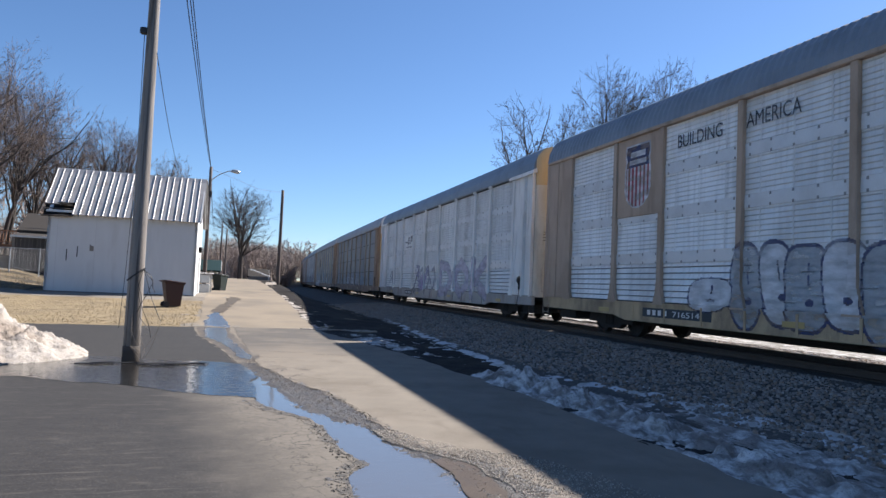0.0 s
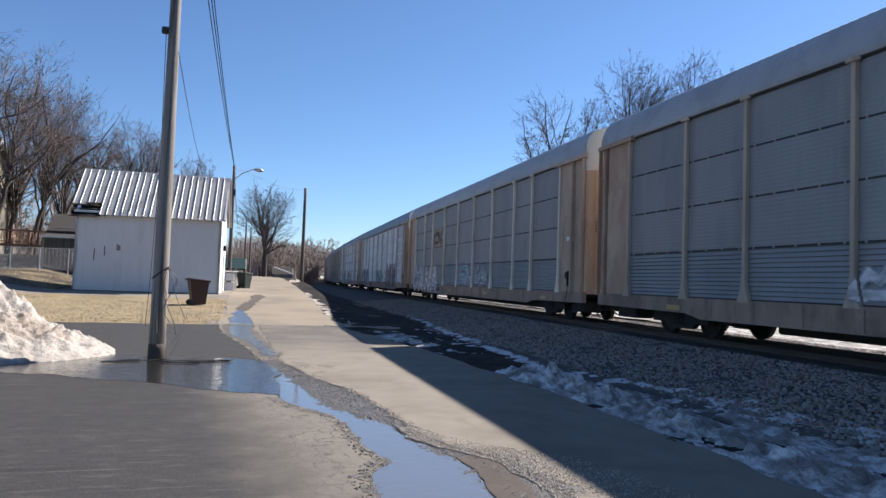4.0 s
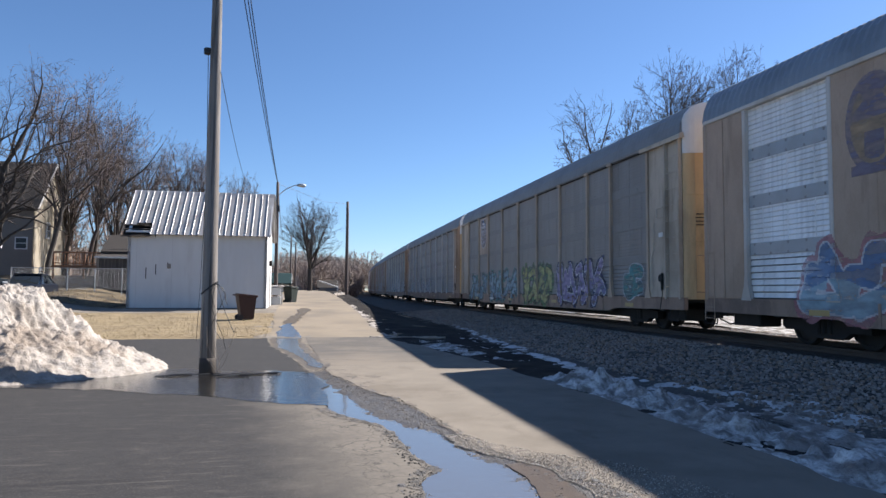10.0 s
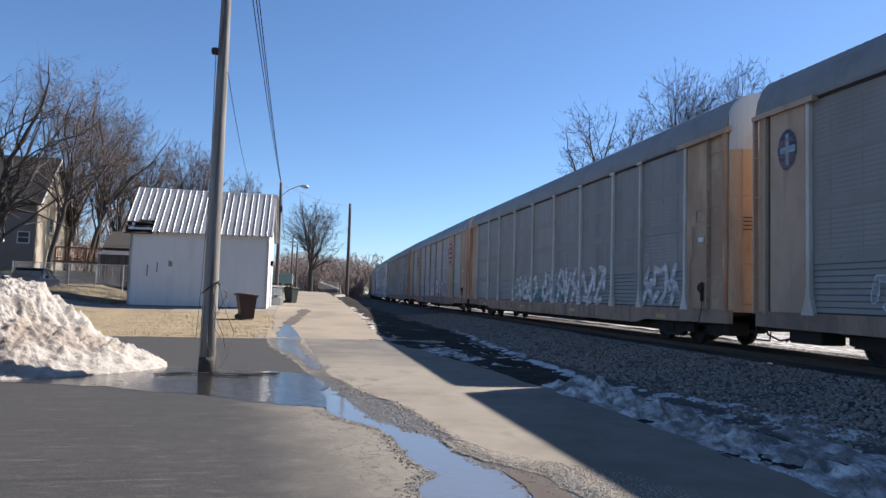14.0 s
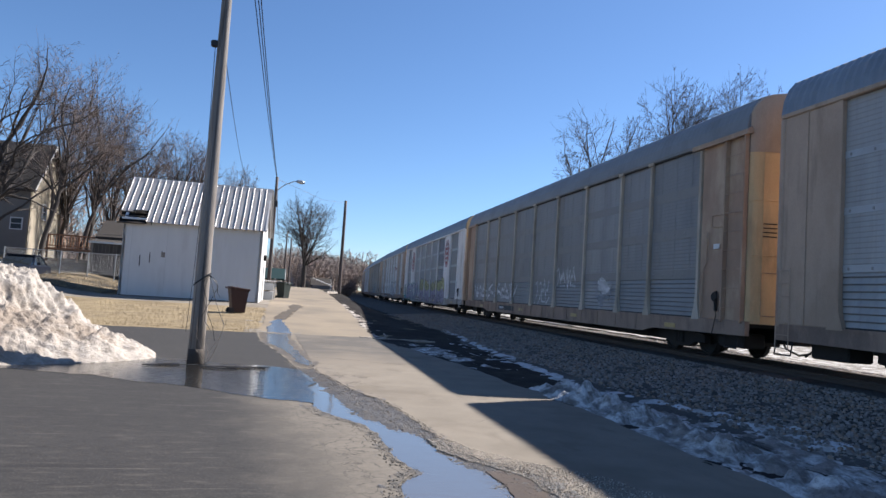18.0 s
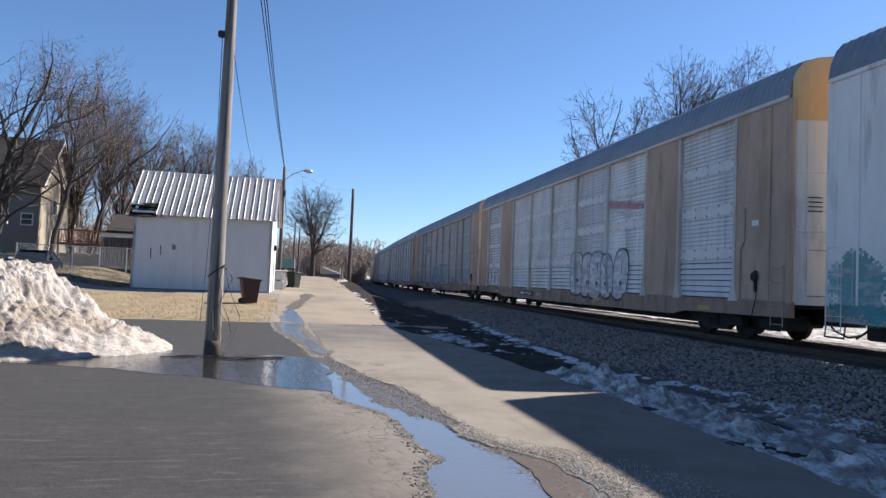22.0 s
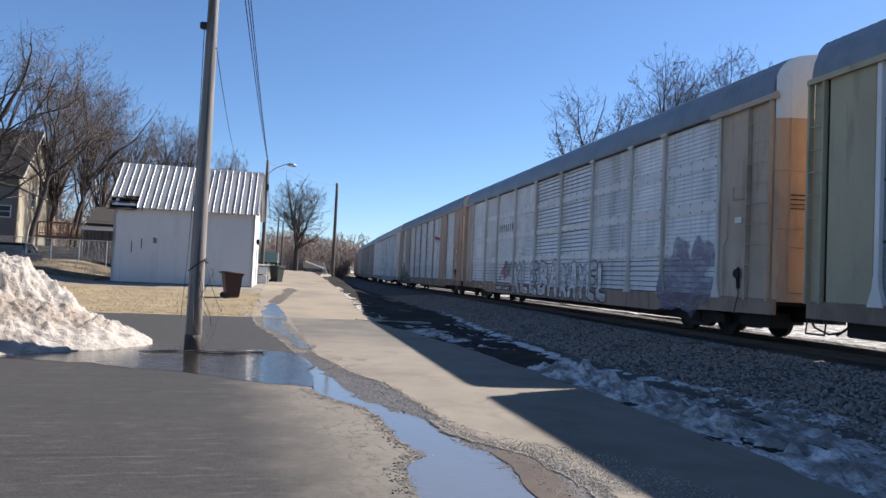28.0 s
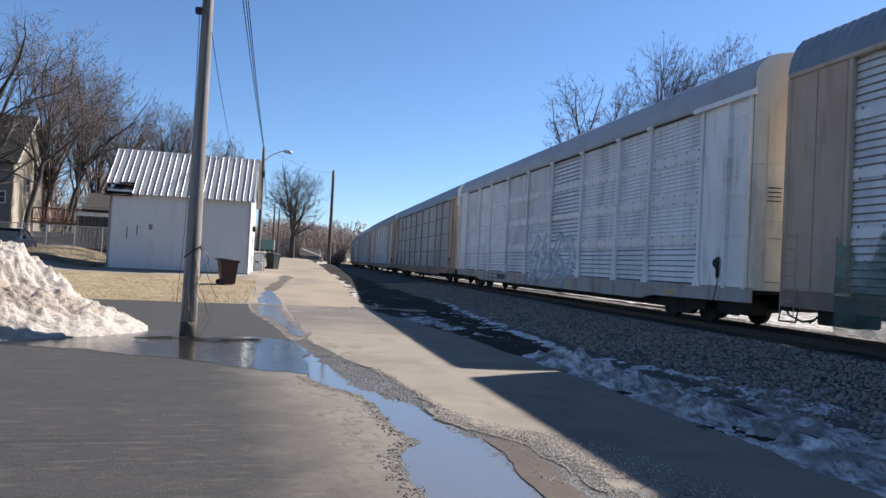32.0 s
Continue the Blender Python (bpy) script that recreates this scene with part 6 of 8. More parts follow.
def skeleton(seed, trunk, crowns, count, step, gnarl=0.1, up=0.12, reach=5.0):
    """Branch nodes and parents that grow from the trunk line towards points scattered in the crown."""
    rng = np.random.default_rng(seed)
    pts = []
    vol = [c[3] * c[4] * c[5] for c in crowns]
    for c, v in zip(crowns, vol):
        q = rng.normal(size=(max(8, int(2.6 * count * v / sum(vol))), 3))
        q /= np.linalg.norm(q, axis=1)[:, None]
        q *= rng.random((len(q), 1)) ** 0.42
        pts.append(q * np.array(c[3:6]) + np.array(c[:3]))
    goal = np.concatenate(pts)
    nodes, parent = [np.array(trunk[0], float)], [-1]
    for a, b in zip(trunk, trunk[1:]):
        a, b = np.array(a, float), np.array(b, float)
        n = max(1, int(np.linalg.norm(b - a) / step))
        for i in range(n):
            nodes.append(a + (b - a) * (i + 1) / n + rng.normal(0, step * 0.08, 3))
            parent.append(len(nodes) - 2)
    P = np.array(nodes)
    d = np.linalg.norm(goal[:, None] - P[None], axis=2)
    near, dist = d.argmin(1), d.min(1)
    born = np.zeros(len(P), int)
    for _ in range(140):
        free = born[near] < 3
        goal, near, dist = goal[free], near[free], dist[free]
        if not len(goal):
            break
        act = dist < reach * step
        if not act.any():
            act = dist <= dist.min() + 1e-6
        grow_from = near[act]
        v = goal[act] - P[grow_from]
        v /= np.linalg.norm(v, axis=1)[:, None] + 1e-9
        acc = np.zeros((len(P), 3))
        np.add.at(acc, grow_from, v)
        src = np.unique(grow_from)
        dv = acc[src]
        dv /= np.linalg.norm(dv, axis=1)[:, None] + 1e-9
        par = np.array(parent)[src]
        keepway = P[src] - P[np.maximum(par, 0)]
        dv += 0.55 * keepway / (np.linalg.norm(keepway, axis=1)[:, None] + 1e-6)
        dv += rng.normal(0, gnarl, dv.shape) * 1.2 + np.array([0, 0, up])
        dv /= np.linalg.norm(dv, axis=1)[:, None]
        fresh = P[src] + dv * step
        base = len(P)
        born[src] += 1
        born = np.concatenate([born, np.zeros(len(fresh), int)])
        P = np.concatenate([P, fresh])
        parent += src.tolist()
        d = np.linalg.norm(goal[:, None] - fresh[None], axis=2)
        k, m = d.argmin(1), d.min(1)
        better = m < dist
        near[better], dist[better] = base + k[better], m[better]
        keep = dist > step * 1.05
        goal, near, dist = goal[keep], near[keep], dist[keep]
        if not len(goal) or len(P) > 5200:
            break
    return P, parent


def grow(seed, trunk, crowns, count=500, step=0.42, tip=0.008, power=2.3, gnarl=0.1, up=0.12, base_r=0.0, twigs_each=3, twig_len=0.7, thick=0.045, side_twigs=0.85):
    """Wood and twigs of a leafless tree as two shapes, thinning from the trunk to the tips."""
    r = random.Random(seed)
    P, parent = skeleton(seed, trunk, crowns, count, step, gnarl, up)
    n = len(P)
    kids = [[] for _ in range(n)]
    for i in range(1, n):
        kids[parent[i]].append(i)
    flow = np.zeros(n)
    for i in range(n - 1, -1, -1):
        flow[i] = sum(flow[k] for k in kids[i]) if kids[i] else 1.0
    rad = tip * flow ** (1 / power)
    if base_r:
        rad = tip + (rad - tip) * (base_r - tip) / max(1e-6, rad[0] - tip)
    wood, twigs = Shape(), Shape()
    stack = [(0, -1)]
    while stack:
        i, par = stack.pop()
        chain = [i] if par < 0 else [par, i]
        while kids[chain[-1]]:
            ks = sorted(kids[chain[-1]], key=lambda k: -flow[k])
            for k in ks[1:]:
                stack.append((k, chain[-1]))
            chain.append(ks[0])
        pts = [Vector(P[k]) for k in chain]
        radii = [float(rad[k]) for k in chain]
        if par >= 0:
            radii[0] = radii[1]
        if chain[0] == 0:
            radii[0] *= 1.35
        cut = next((j for j, q in enumerate(radii) if q < thick), len(radii))
        if cut >= 2:
            wood.tube(pts[:cut + 1], radii[:cut + 1], 7, cap=False)
        a = cut if cut < len(pts) - 1 else len(pts)
        if cut < 2:
            a = 0
        if len(pts) - a >= 2:
            twigs.tube(pts[a:], radii[a:], 4 if radii[a] > 0.02 else 3, cap=False)
        for a, b, q in zip(pts, pts[1:], radii[1:]):
            if q < thick * 0.6 and r.random() < side_twigs:
                w = ((b - a).normalized() + Vector((r.gauss(0, 0.7), r.gauss(0, 0.7), r.gauss(0.15, 0.5)))).normalized()
                ln = twig_len * r.uniform(0.4, 1.0)
                twigs.tube([b, b + w * ln], [tip * 0.8, tip * 0.5], 3, cap=False)
        end, way = pts[-1], (pts[-1] - pts[-2]).normalized()
        for _ in range(twigs_each):
            w = (way + Vector((r.gauss(0, 0.45), r.gauss(0, 0.45), r.gauss(0.1, 0.35)))).normalized()
            ln = twig_len * r.uniform(0.5, 1.2)
            b = pts[-1] if r.random() < 0.5 else pts[max(0, len(pts) - 2)]
            mid = b + w * ln * 0.5 + Vector((r.gauss(0, 0.04), r.gauss(0, 0.04), 0.02))
            twigs.tube([b, mid, b + w * ln + Vector((0, 0, 0.05))], [tip * 0.9, tip * 0.8, tip * 0.55], 3, cap=False)
            if side_twigs:
                for q in (b.lerp(mid, 0.6), mid):
                    w2 = (w + Vector((r.gauss(0, 0.6), r.gauss(0, 0.6), r.gauss(0.1, 0.4)))).normalized()
                    twigs.tube([q, q + w2 * ln * 0.55], [tip * 0.7, tip * 0.5], 3, cap=False)
    return wood, twigs


YARD = "bare trees of the yard"


def branching(seed, trunk, crowns, count=500, tip=0.008, gnarl=0.1, up=0.12, base_r=0.2, levels=4, dense=1.0, limb_r=0.016, reach=(0.5, 0.95), fork=0.5):
    """A leafless tree: limbs that leave the trunk for the crown, forking again and again into straight fine twigs."""
    r = random.Random(seed)
    wood, twigs = Shape(), Shape()
    stem = []
    for a, b in zip(trunk, trunk[1:]):
        a, b = Vector(a), Vector(b)
        stem += [a.lerp(b, k / 4) + Vector((r.gauss(0, 0.03), r.gauss(0, 0.03), 0)) for k in range(4)]
    stem.append(Vector(trunk[-1]))
    radii = [base_r * (1.3 if k == 0 else 1.0 - 0.38 * k / len(stem)) for k in range(len(stem))]
    wood.tube(stem, radii, 10, cap=False)

    def inside(p):
        return any(sum(((p[i] - c[i]) / c[3 + i]) ** 2 for i in range(3)) < 1.25 for c in crowns)

    def limb(p, d, length, rad, level):
        n = 2 if level == 0 else max(3, min(9, int(length / 0.4)))
        pts, q, w = [p], p, d
        for _ in range(n):
            w = (w + Vector((r.gauss(0, gnarl), r.gauss(0, gnarl), r.gauss(0, gnarl) + up * 0.12))).normalized()
            q = q + w * (length / n)
            pts.append(q)
        end_rad = max(tip * 0.55, rad * 0.33)
        rr = [rad + (end_rad - rad) * k / n for k in range(n + 1)]
        (wood if rad > 0.04 else twigs).tube(pts, rr, 7 if rad > 0.06 else 4 if rad > 0.02 else 3, cap=False)
        if level == 0:
            return
        k = max(3, min(8, int(length * dense / (0.4, 0.3, 0.34, 0.4, 0.5)[level]))) if level > 1 else 3
        for j in range(k):
            t = (j + r.uniform(0.3, 1.0)) / k
            i = min(n - 1, int(t * n))
            way = (pts[i + 1] - pts[i]).normalized()
            side = way.cross(Vector((r.gauss(0, 1), r.gauss(0, 1), r.gauss(0, 1)))).normalized()
            a = radians(r.uniform(22, 62))
            dd = way * math.cos(a) + side * math.sin(a)
            ln = length * r.uniform(0.4, 0.72) * (1.15 - 0.5 * t)
            at = pts[i].lerp(pts[i + 1], t * n - i)
            if not inside(at + dd * ln):
                if r.random() < 0.6:
                    continue
                ln *= 0.45
            limb(at, dd, ln, max(tip, rr[i] * r.uniform(0.45, 0.68)), level - 1)
        limb(pts[-1], w, length * (0.42 if inside(pts[-1] + w * length * 0.3) else 0.18), end_rad, level - 1)

    vol = [c[3] * c[4] * c[5] for c in crowns]
    total = 4 + count / 80
    for c, v in zip(crowns, vol):
        for j in range(max(2, round(total * v / sum(vol)))):
            q = Vector((r.gauss(0, 1), r.gauss(0, 1), r.gauss(0.15, 1))).normalized() * r.uniform(*reach)
            goal = Vector((c[0] + q.x * c[3], c[1] + q.y * c[4], c[2] + q.z * c[5]))
            i = r.randrange(int(len(stem) * fork), len(stem))
            way = (goal - stem[i])
            length = way.length * 0.85
            start = (way.normalized() + Vector((0, 0, -0.05))).normalized()
            limb(stem[i], start, length, min(base_r * 0.5, radii[i] * 0.7, limb_r * length), levels if length > 3 else levels - 1)
    return wood, twigs


def tree(x, y, seed, label, group, trunk, crowns, twig=None, z=None, **kw):
    th = thing("bare_tree", label, "tree", pose(x, y, land(x, y) if z is None else z), group)
    if group == YARD:
        kw = dict({"dense": 0.57, "limb_r": 0.023}, **kw)
    wood, twigs = branching(seed, trunk, crowns, **kw)
    part("trunk", wood, M_BARK, th, smooth=True)
    part("crown", twigs, twig or M_TWIG, th)
    return th


# old tree: crooked trunk, three great limbs, open crown
tree(-16.7, 42.0, 11, "gnarled old bare tree with a forked dark trunk", YARD,
     [(0, 0, -0.3), (0.25, 0.1, 1.3), (0.75, 0, 2.8), (0.6, 0, 3.4)],
     [(0.6, 0, 11.0, 2.6, 2.6, 3.4), (-2.8, 0, 8.6, 2.5, 2.6, 4.0), (4.0, -0.4, 8.4, 2.6, 2.4, 2.9), (2.2, 0, 5.6, 2.2, 2.0, 1.4)],
     count=540, gnarl=0.22, up=0.0, base_r=0.36, tip=0.009)
tree(-21.0, 44.0, 23, "tall bare tree with dark crooked limbs", YARD,
     [(0, 0, -0.3), (-0.2, 0, 2.5), (0.2, 0, 5.0)],
     [(-0.6, 0, 11.5, 3.4, 3.0, 4.0), (1.6, 0, 9.0, 2.4, 2.4, 2.6)], count=624, gnarl=0.2, up=0.05, base_r=0.27, tip=0.009)
tree(-15.2, 56.0, 36, "bare tree with a dense twiggy crown", YARD,
     [(0, 0, -0.3), (0.5, 0, 2.2), (0.9, 0, 3.8), (1.2, 0, 6.0)], [(1.4, 0, 9.6, 3.1, 2.6, 6.2)], twig=M_TWIG_WARM, count=690, gnarl=0.14, up=0.08, base_r=0.17, tip=0.01)
tree(-13.4, 65.0, 38, "bare tree with a dense twiggy crown", YARD,
     [(0, 0, -0.3), (0.3, 0, 2.2), (0.5, 0, 4.0), (0.6, 0, 6.0)], [(0.6, 0, 8.2, 3.2, 2.6, 5.4)], twig=M_TWIG_WARM, count=600, gnarl=0.14, up=0.08, base_r=0.16, tip=0.01)
tree(-15.6, 49.0, 35, "bare leaning tree with a spreading brown crown", YARD,
     [(0, 0, -0.3), (0.3, 0, 2.0), (0.8, 0, 4.2), (1.0, 0, 6.2)],
     [(0.8, 0, 10.8, 3.0, 2.6, 5.2), (2.6, 0, 8.0, 2.2, 2.0, 3.6)], twig=M_TWIG_WARM, count=690, gnarl=0.15, up=0.08, base_r=0.17, tip=0.01)
tree(-19.3, 66.0, 41, "bare slender tree beside the house", YARD,
     [(0, 0, -0.3), (0.3, 0, 2.5), (0.6, 0, 6.0)],
     [(0.8, 0, 9.6, 2.8, 2.4, 5.8)], twig=M_TWIG_WARM, count=480, gnarl=0.12, up=0.15, base_r=0.16, tip=0.01)
tree(-14.0, 60.0, 57, "tall bare upright tree behind the outbuilding", YARD,
     [(0, 0, -0.3), (0, 0, 2.0), (0.1, 0, 4.0)],
     [(0.1, 0, 9.6, 2.2, 1.8, 4.4), (-0.8, 0, 7.5, 1.6, 1.6, 3.0)], count=552, gnarl=0.1, up=0.3, base_r=0.17)
tree(-16.0, 61.0, 52, "bare upright tree behind the house", YARD,
     [(0, 0, -0.3), (0.3, 0, 2.6), (0.6, 0, 6.4)],
     [(0.6, 0, 10.6, 2.6, 1.9, 5.8)], twig=M_TWIG_WARM, count=480, gnarl=0.12, up=0.2, base_r=0.17, tip=0.01)
tree(-12.9, 58.0, 63, "small bare leaning tree behind the shed", YARD,
     [(0, 0, -0.3), (0.4, 0, 2.0), (1.0, 0, 4.0)],
     [(1.2, 0, 7.3, 1.6, 1.6, 3.4)], count=216, gnarl=0.14, up=0.25, base_r=0.16, tip=0.01)
tree(-18.6, 63.0, 66, "bare tree with a hazy brown crown behind the house", YARD,
     [(0, 0, -0.3), (0.3, 0, 3.0), (0.4, 0, 6.5)], [(0.5, 0, 11.2, 3.4, 2.4, 6.4)], twig=M_TWIG_WARM, count=550, gnarl=0.12, up=0.15, base_r=0.18, tip=0.01)
tree(-11.3, 75.0, 71, "bare rounded tree behind the shed", YARD,
     [(0, 0, -0.3), (0, 0, 3.5), (0.2, 0, 7.0)], [(0, 0, 11.0, 3.5, 3.0, 3.9)], twig=M_TWIG_WARM, z=1.4, count=900, dense=0.85, reach=(0.7, 0.97), fork=0.65, gnarl=0.08, up=0.08, base_r=0.24)
tree(-5.6, 76.0, 77, "small bare tree behind the shed", YARD,
     [(0, 0, -0.3), (0, 0, 3.0), (0.1, 0, 6.0)], [(0, 0, 9.8, 2.3, 2.0, 3.2)], twig=M_TWIG_WARM, z=1.4, count=480, dense=0.85, reach=(0.7, 0.97), fork=0.6, gnarl=0.1, up=0.08, base_r=0.18, tip=0.01)
tree(2.55, 108.0, 83, "large round bare tree at the road end", "bare trees at the road end",
     [(0, 0, -0.3), (0, 0, 3.4), (0.15, 0, 7.0)], [(0, 0, 9.5, 4.9, 4.4, 4.9)], z=0.9, count=620, reach=(0.72, 0.97), fork=0.55, gnarl=0.07, up=0.0, base_r=0.42, tip=0.011, dense=0.58, limb_r=0.02)
BEYOND = "bare trees beyond the track"
tree(24.2, 52.0, 91, "bare tree rising behind the train", BEYOND,
     [(0, 0, -0.3), (-0.2, 0, 5.0), (-0.4, 0, 10.0)], [(-0.6, 0, 14.4, 3.3, 2.6, 3.3), (-2.6, 0, 11.6, 1.8, 1.6, 1.5)], z=0.1, reach=(0.65, 0.97), fork=0.7, count=260, dense=0.62, tip=0.013, limb_r=0.02, gnarl=0.11, base_r=0.2)
tree(28.0, 54.0, 98, "bare tree rising behind the train", BEYOND,
     [(0, 0, -0.3), (0.1, 0, 6.0), (-0.3, 0, 12.0)], [(-0.3, 0, 15.4, 2.4, 2.2, 3.8)], z=0.1, reach=(0.65, 0.97), fork=0.7, count=230, dense=0.62, tip=0.013, limb_r=0.02, gnarl=0.12, up=0.2, base_r=0.17)
tree(31.4, 53.0, 97, "tall bare tree rising behind the train", BEYOND,
     [(0, 0, -0.3), (0.2, 0, 6.0), (0, 0, 13.5)], [(0.8, 0, 17.8, 3.8, 2.8, 4.6)], z=0.1, reach=(0.65, 0.97), fork=0.7, count=420, dense=0.62, tip=0.013, limb_r=0.02, gnarl=0.1, up=0.1, base_r=0.24)
tree(38.6, 53.0, 103, "tall bare tree rising behind the train", BEYOND,
     [(0, 0, -0.3), (0, 0, 6.0), (-0.2, 0, 14.0)], [(0.2, 0, 19.0, 3.2, 2.4, 3.8)], z=0.1, reach=(0.65, 0.97), fork=0.7, count=270, dense=0.62, tip=0.013, limb_r=0.02, gnarl=0.1, up=0.1, base_r=0.2)


def woods(name, count, area, h, seed, label, tip=0.0042):
    r = random.Random(seed)
    kinds = []
    for k in range(6):
        w = r.uniform(0.2, 0.28)
        wood, twigs = grow(seed * 7 + k, [(0, 0, -0.02), (0, 0, 0.2), (0.01, 0, 0.38)], [(0, 0, 0.64, w, w, 0.36), (0, 0, 0.3, w * 0.8, w * 0.8, 0.22)], count=110, step=0.055, tip=tip, gnarl=0.12, up=0.25, base_r=0.022, twigs_each=2, twig_len=0.09, thick=9, side_twigs=0)
        kinds.append((np.array(wood.v + twigs.v), wood.f + [tuple(i + len(wood.v) for i in f) for f in twigs.f]))
    V, F, k = [], [], 0
    for _ in range(count):
        x, y = area(r)
        if abs(x - track_x(y)) < 4:
            continue
        v, f = kinds[r.randrange(6)]
        s, a = h * r.uniform(0.7, 1.08), r.uniform(0, 6.28)
        c, d = math.cos(a) * s * r.uniform(0.9, 1.4), math.sin(a) * s
        w = np.stack([x + v[:, 0] * c - v[:, 1] * d, y + v[:, 0] * d + v[:, 1] * c, land(max(-60, min(60, x)), min(y, 160)) - 0.3 + v[:, 2] * s], 1)
        V.append(w)
        F += [tuple(i + k for i in q) for q in f]
        k += len(v)
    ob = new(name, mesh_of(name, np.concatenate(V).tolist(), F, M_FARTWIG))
    return tagged(ob, label, "woods", kind="stuff")


woods("far_woods", 260, lambda r: (r.uniform(-110, 130), r.uniform(300, 400)), 19.0, 3, "brown leafless woods across the distance", 0.0055)
woods("trackside_woods", 140, lambda r: (lambda y: (r.uniform(4, track_x(y) - 4.2), y))(r.uniform(150, 230)), 7.8, 9, "brown leafless trees beside the distant track", 0.0055)
woods("roadside_woods", 80, lambda r: (r.uniform(-34, 10), r.uniform(125, 170)), 6.8, 4, "brown leafless thicket beyond the road", 0.005)
woods("thicket", 16, lambda r: (r.uniform(-24, -11), r.uniform(64, 78)), 8.5, 6, "brown leafless brush behind the yard", 0.0025)
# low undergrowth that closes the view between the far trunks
# brown paled like the far twigs, with the haze put into it
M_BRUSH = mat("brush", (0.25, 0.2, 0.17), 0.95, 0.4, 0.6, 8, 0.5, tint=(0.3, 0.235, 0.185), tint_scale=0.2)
s = Shape()
r = random.Random(8)
for k in range(900):
    y = r.uniform(150, 245) if k % 2 else r.uniform(290, 360)
    x = r.uniform(-110, track_x(y) - 7) if k % 3 else r.uniform(track_x(y) + 7, 150)
    if abs(x - track_x(y)) < 9:
        continue
    h = r.uniform(1.8, 4.5)
    w = r.uniform(0.8, 2.2)
    z = 0.8
    a = r.uniform(0, 3.14)
    ca, sa = math.cos(a) * w, math.sin(a) * w
    s.add([(x - ca, y - sa, z), (x + ca, y + sa, z), (x + sa, y - ca, z), (x + r.gauss(0, 0.6), y + r.gauss(0, 0.6), z + h)], [(0, 1, 3), (1, 2, 3), (2, 0, 3)])
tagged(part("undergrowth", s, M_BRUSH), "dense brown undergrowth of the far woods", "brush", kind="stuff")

# ---------------------------------------------------------------- houses
M_TAUPE = mat("taupe_siding", (0.19, 0.17, 0.155), 0.85, 0.1, 1.5, 30, 0.1)
M_CREAM = mat("cream_siding", (0.30, 0.26, 0.195), 0.8, 0.08, 1.5, 30, 0.1)
M_SHINGLE = mat("brown_shingles", (0.04, 0.034, 0.029), 0.95, 0.25, 2, 25, 0.5)
M_GREENROOF = mat("green_roofing", (0.045, 0.065, 0.06), 0.85, 0.15, 2, 25, 0.2)
M_GLASS = plain("window_glass", (0.05, 0.06, 0.07), 0.06)
M_DECK = mat("deck_wood", (0.30, 0.16, 0.09), 0.85, 0.2, 3, 30, 0.3)


def house(name, label, x0, x1, y0, y1, z, eave, ridge, front, gable, roof, over=0.35, category="house"):
    """A gabled house with its ridge along x; front faces -y, the gable +x."""
    th = thing(name, label, category, pose(x1, y0, z))
    w, d = x1 - x0, y1 - y0
    part("wall", Shape().box(-w, 0, 0, 0.2, -0.6, eave), front, th)
    part("wall", Shape().box(-w, 0, d - 0.2, d, -0.6, eave), front, th)
    for gx in (-0.2, -w):
        part("gable_wall", Shape().extrude([(0, -0.6), (d, -0.6), (d, eave), (d / 2, ridge - 0.1), (0, eave)], 0, gx, gx + 0.2), gable, th)
    n = int((eave + 0.2) / 0.2)
    lap = Shape()
    for k in range(n):
        lap.box(-w, 0.0, -0.03, 0.0, 0.2 * k, 0.2 * k + 0.17)
    part("lap_siding", lap, front, th)
    k = (ridge - eave) / (d / 2)
    for sgn in (0, 1):
        o = [(-over, eave - over * k), (d / 2, ridge), (d / 2, ridge + 0.16), (-over, eave - over * k + 0.16)]
        if sgn:
            o = [(d - a, b) for a, b in o]
        part("roof_slope", Shape().extrude(o, 0, -w - over, over), roof, th)
        o2 = [(-over, eave - over * k - 0.1), (d / 2, ridge - 0.1), (d / 2, ridge + 0.1), (-over, eave - over * k + 0.1)]
        if sgn:
            o2 = [(d - a, b) for a, b in o2]
        part("barge_board", Shape().extrude(o2, 0, over, over + 0.04), M_WHITE, th)
    return th


def window(th, x, y, z, w, h, face="front"):
    f = thing("window", "", "")
    f.parent = th
    f.matrix_basis = pose(x, y, z, 0, 0, 0 if face == "front" else 90)
    f2 = Shape().box(-w / 2 - 0.07, w / 2 + 0.07, -0.06, 0.02, h, h + 0.08).box(-w / 2 - 0.07, w / 2 + 0.07, -0.06, 0.02, -0.08, 0).box(-w / 2 - 0.07, -w / 2, -0.06, 0.02, 0, h).box(w / 2, w / 2 + 0.07, -0.06, 0.02, 0, h).box(-w / 2, w / 2, -0.05, 0.01, h / 2 - 0.025, h / 2 + 0.025)
    part("frame", f2, M_WHITE, f)
    part("pane", Shape().box(-w / 2, w / 2, -0.035, 0.015, 0, h), M_GLASS, f)


big = house("house", "large two-storey house with dark siding and cream gable", -38, -18.7, 56, 63.2, 2.3, 5.3, 9.0, M_TAUPE, M_CREAM, M_SHINGLE)
window(big, -0.75, -0.03, 2.2, 0.7, 0.75)
window(big, -6.0, -0.03, 2.0, 0.9, 1.2)
window(big, 0.03, 3.0, 3.2, 0.7, 1.1, "side")
small = house("garden_house", "small white house with dark green roof", -25.0, -18.5, 44.6, 48.8, 1.35, 3.05, 4.55, M_WHITE, M_WHITE, M_GREENROOF, 0.3)
part("door", Shape().box(-0.72, -0.12, -0.05, 0.0, 0.1, 2.5, 0.02), M_WHITE, small, "white door in a dark frame")
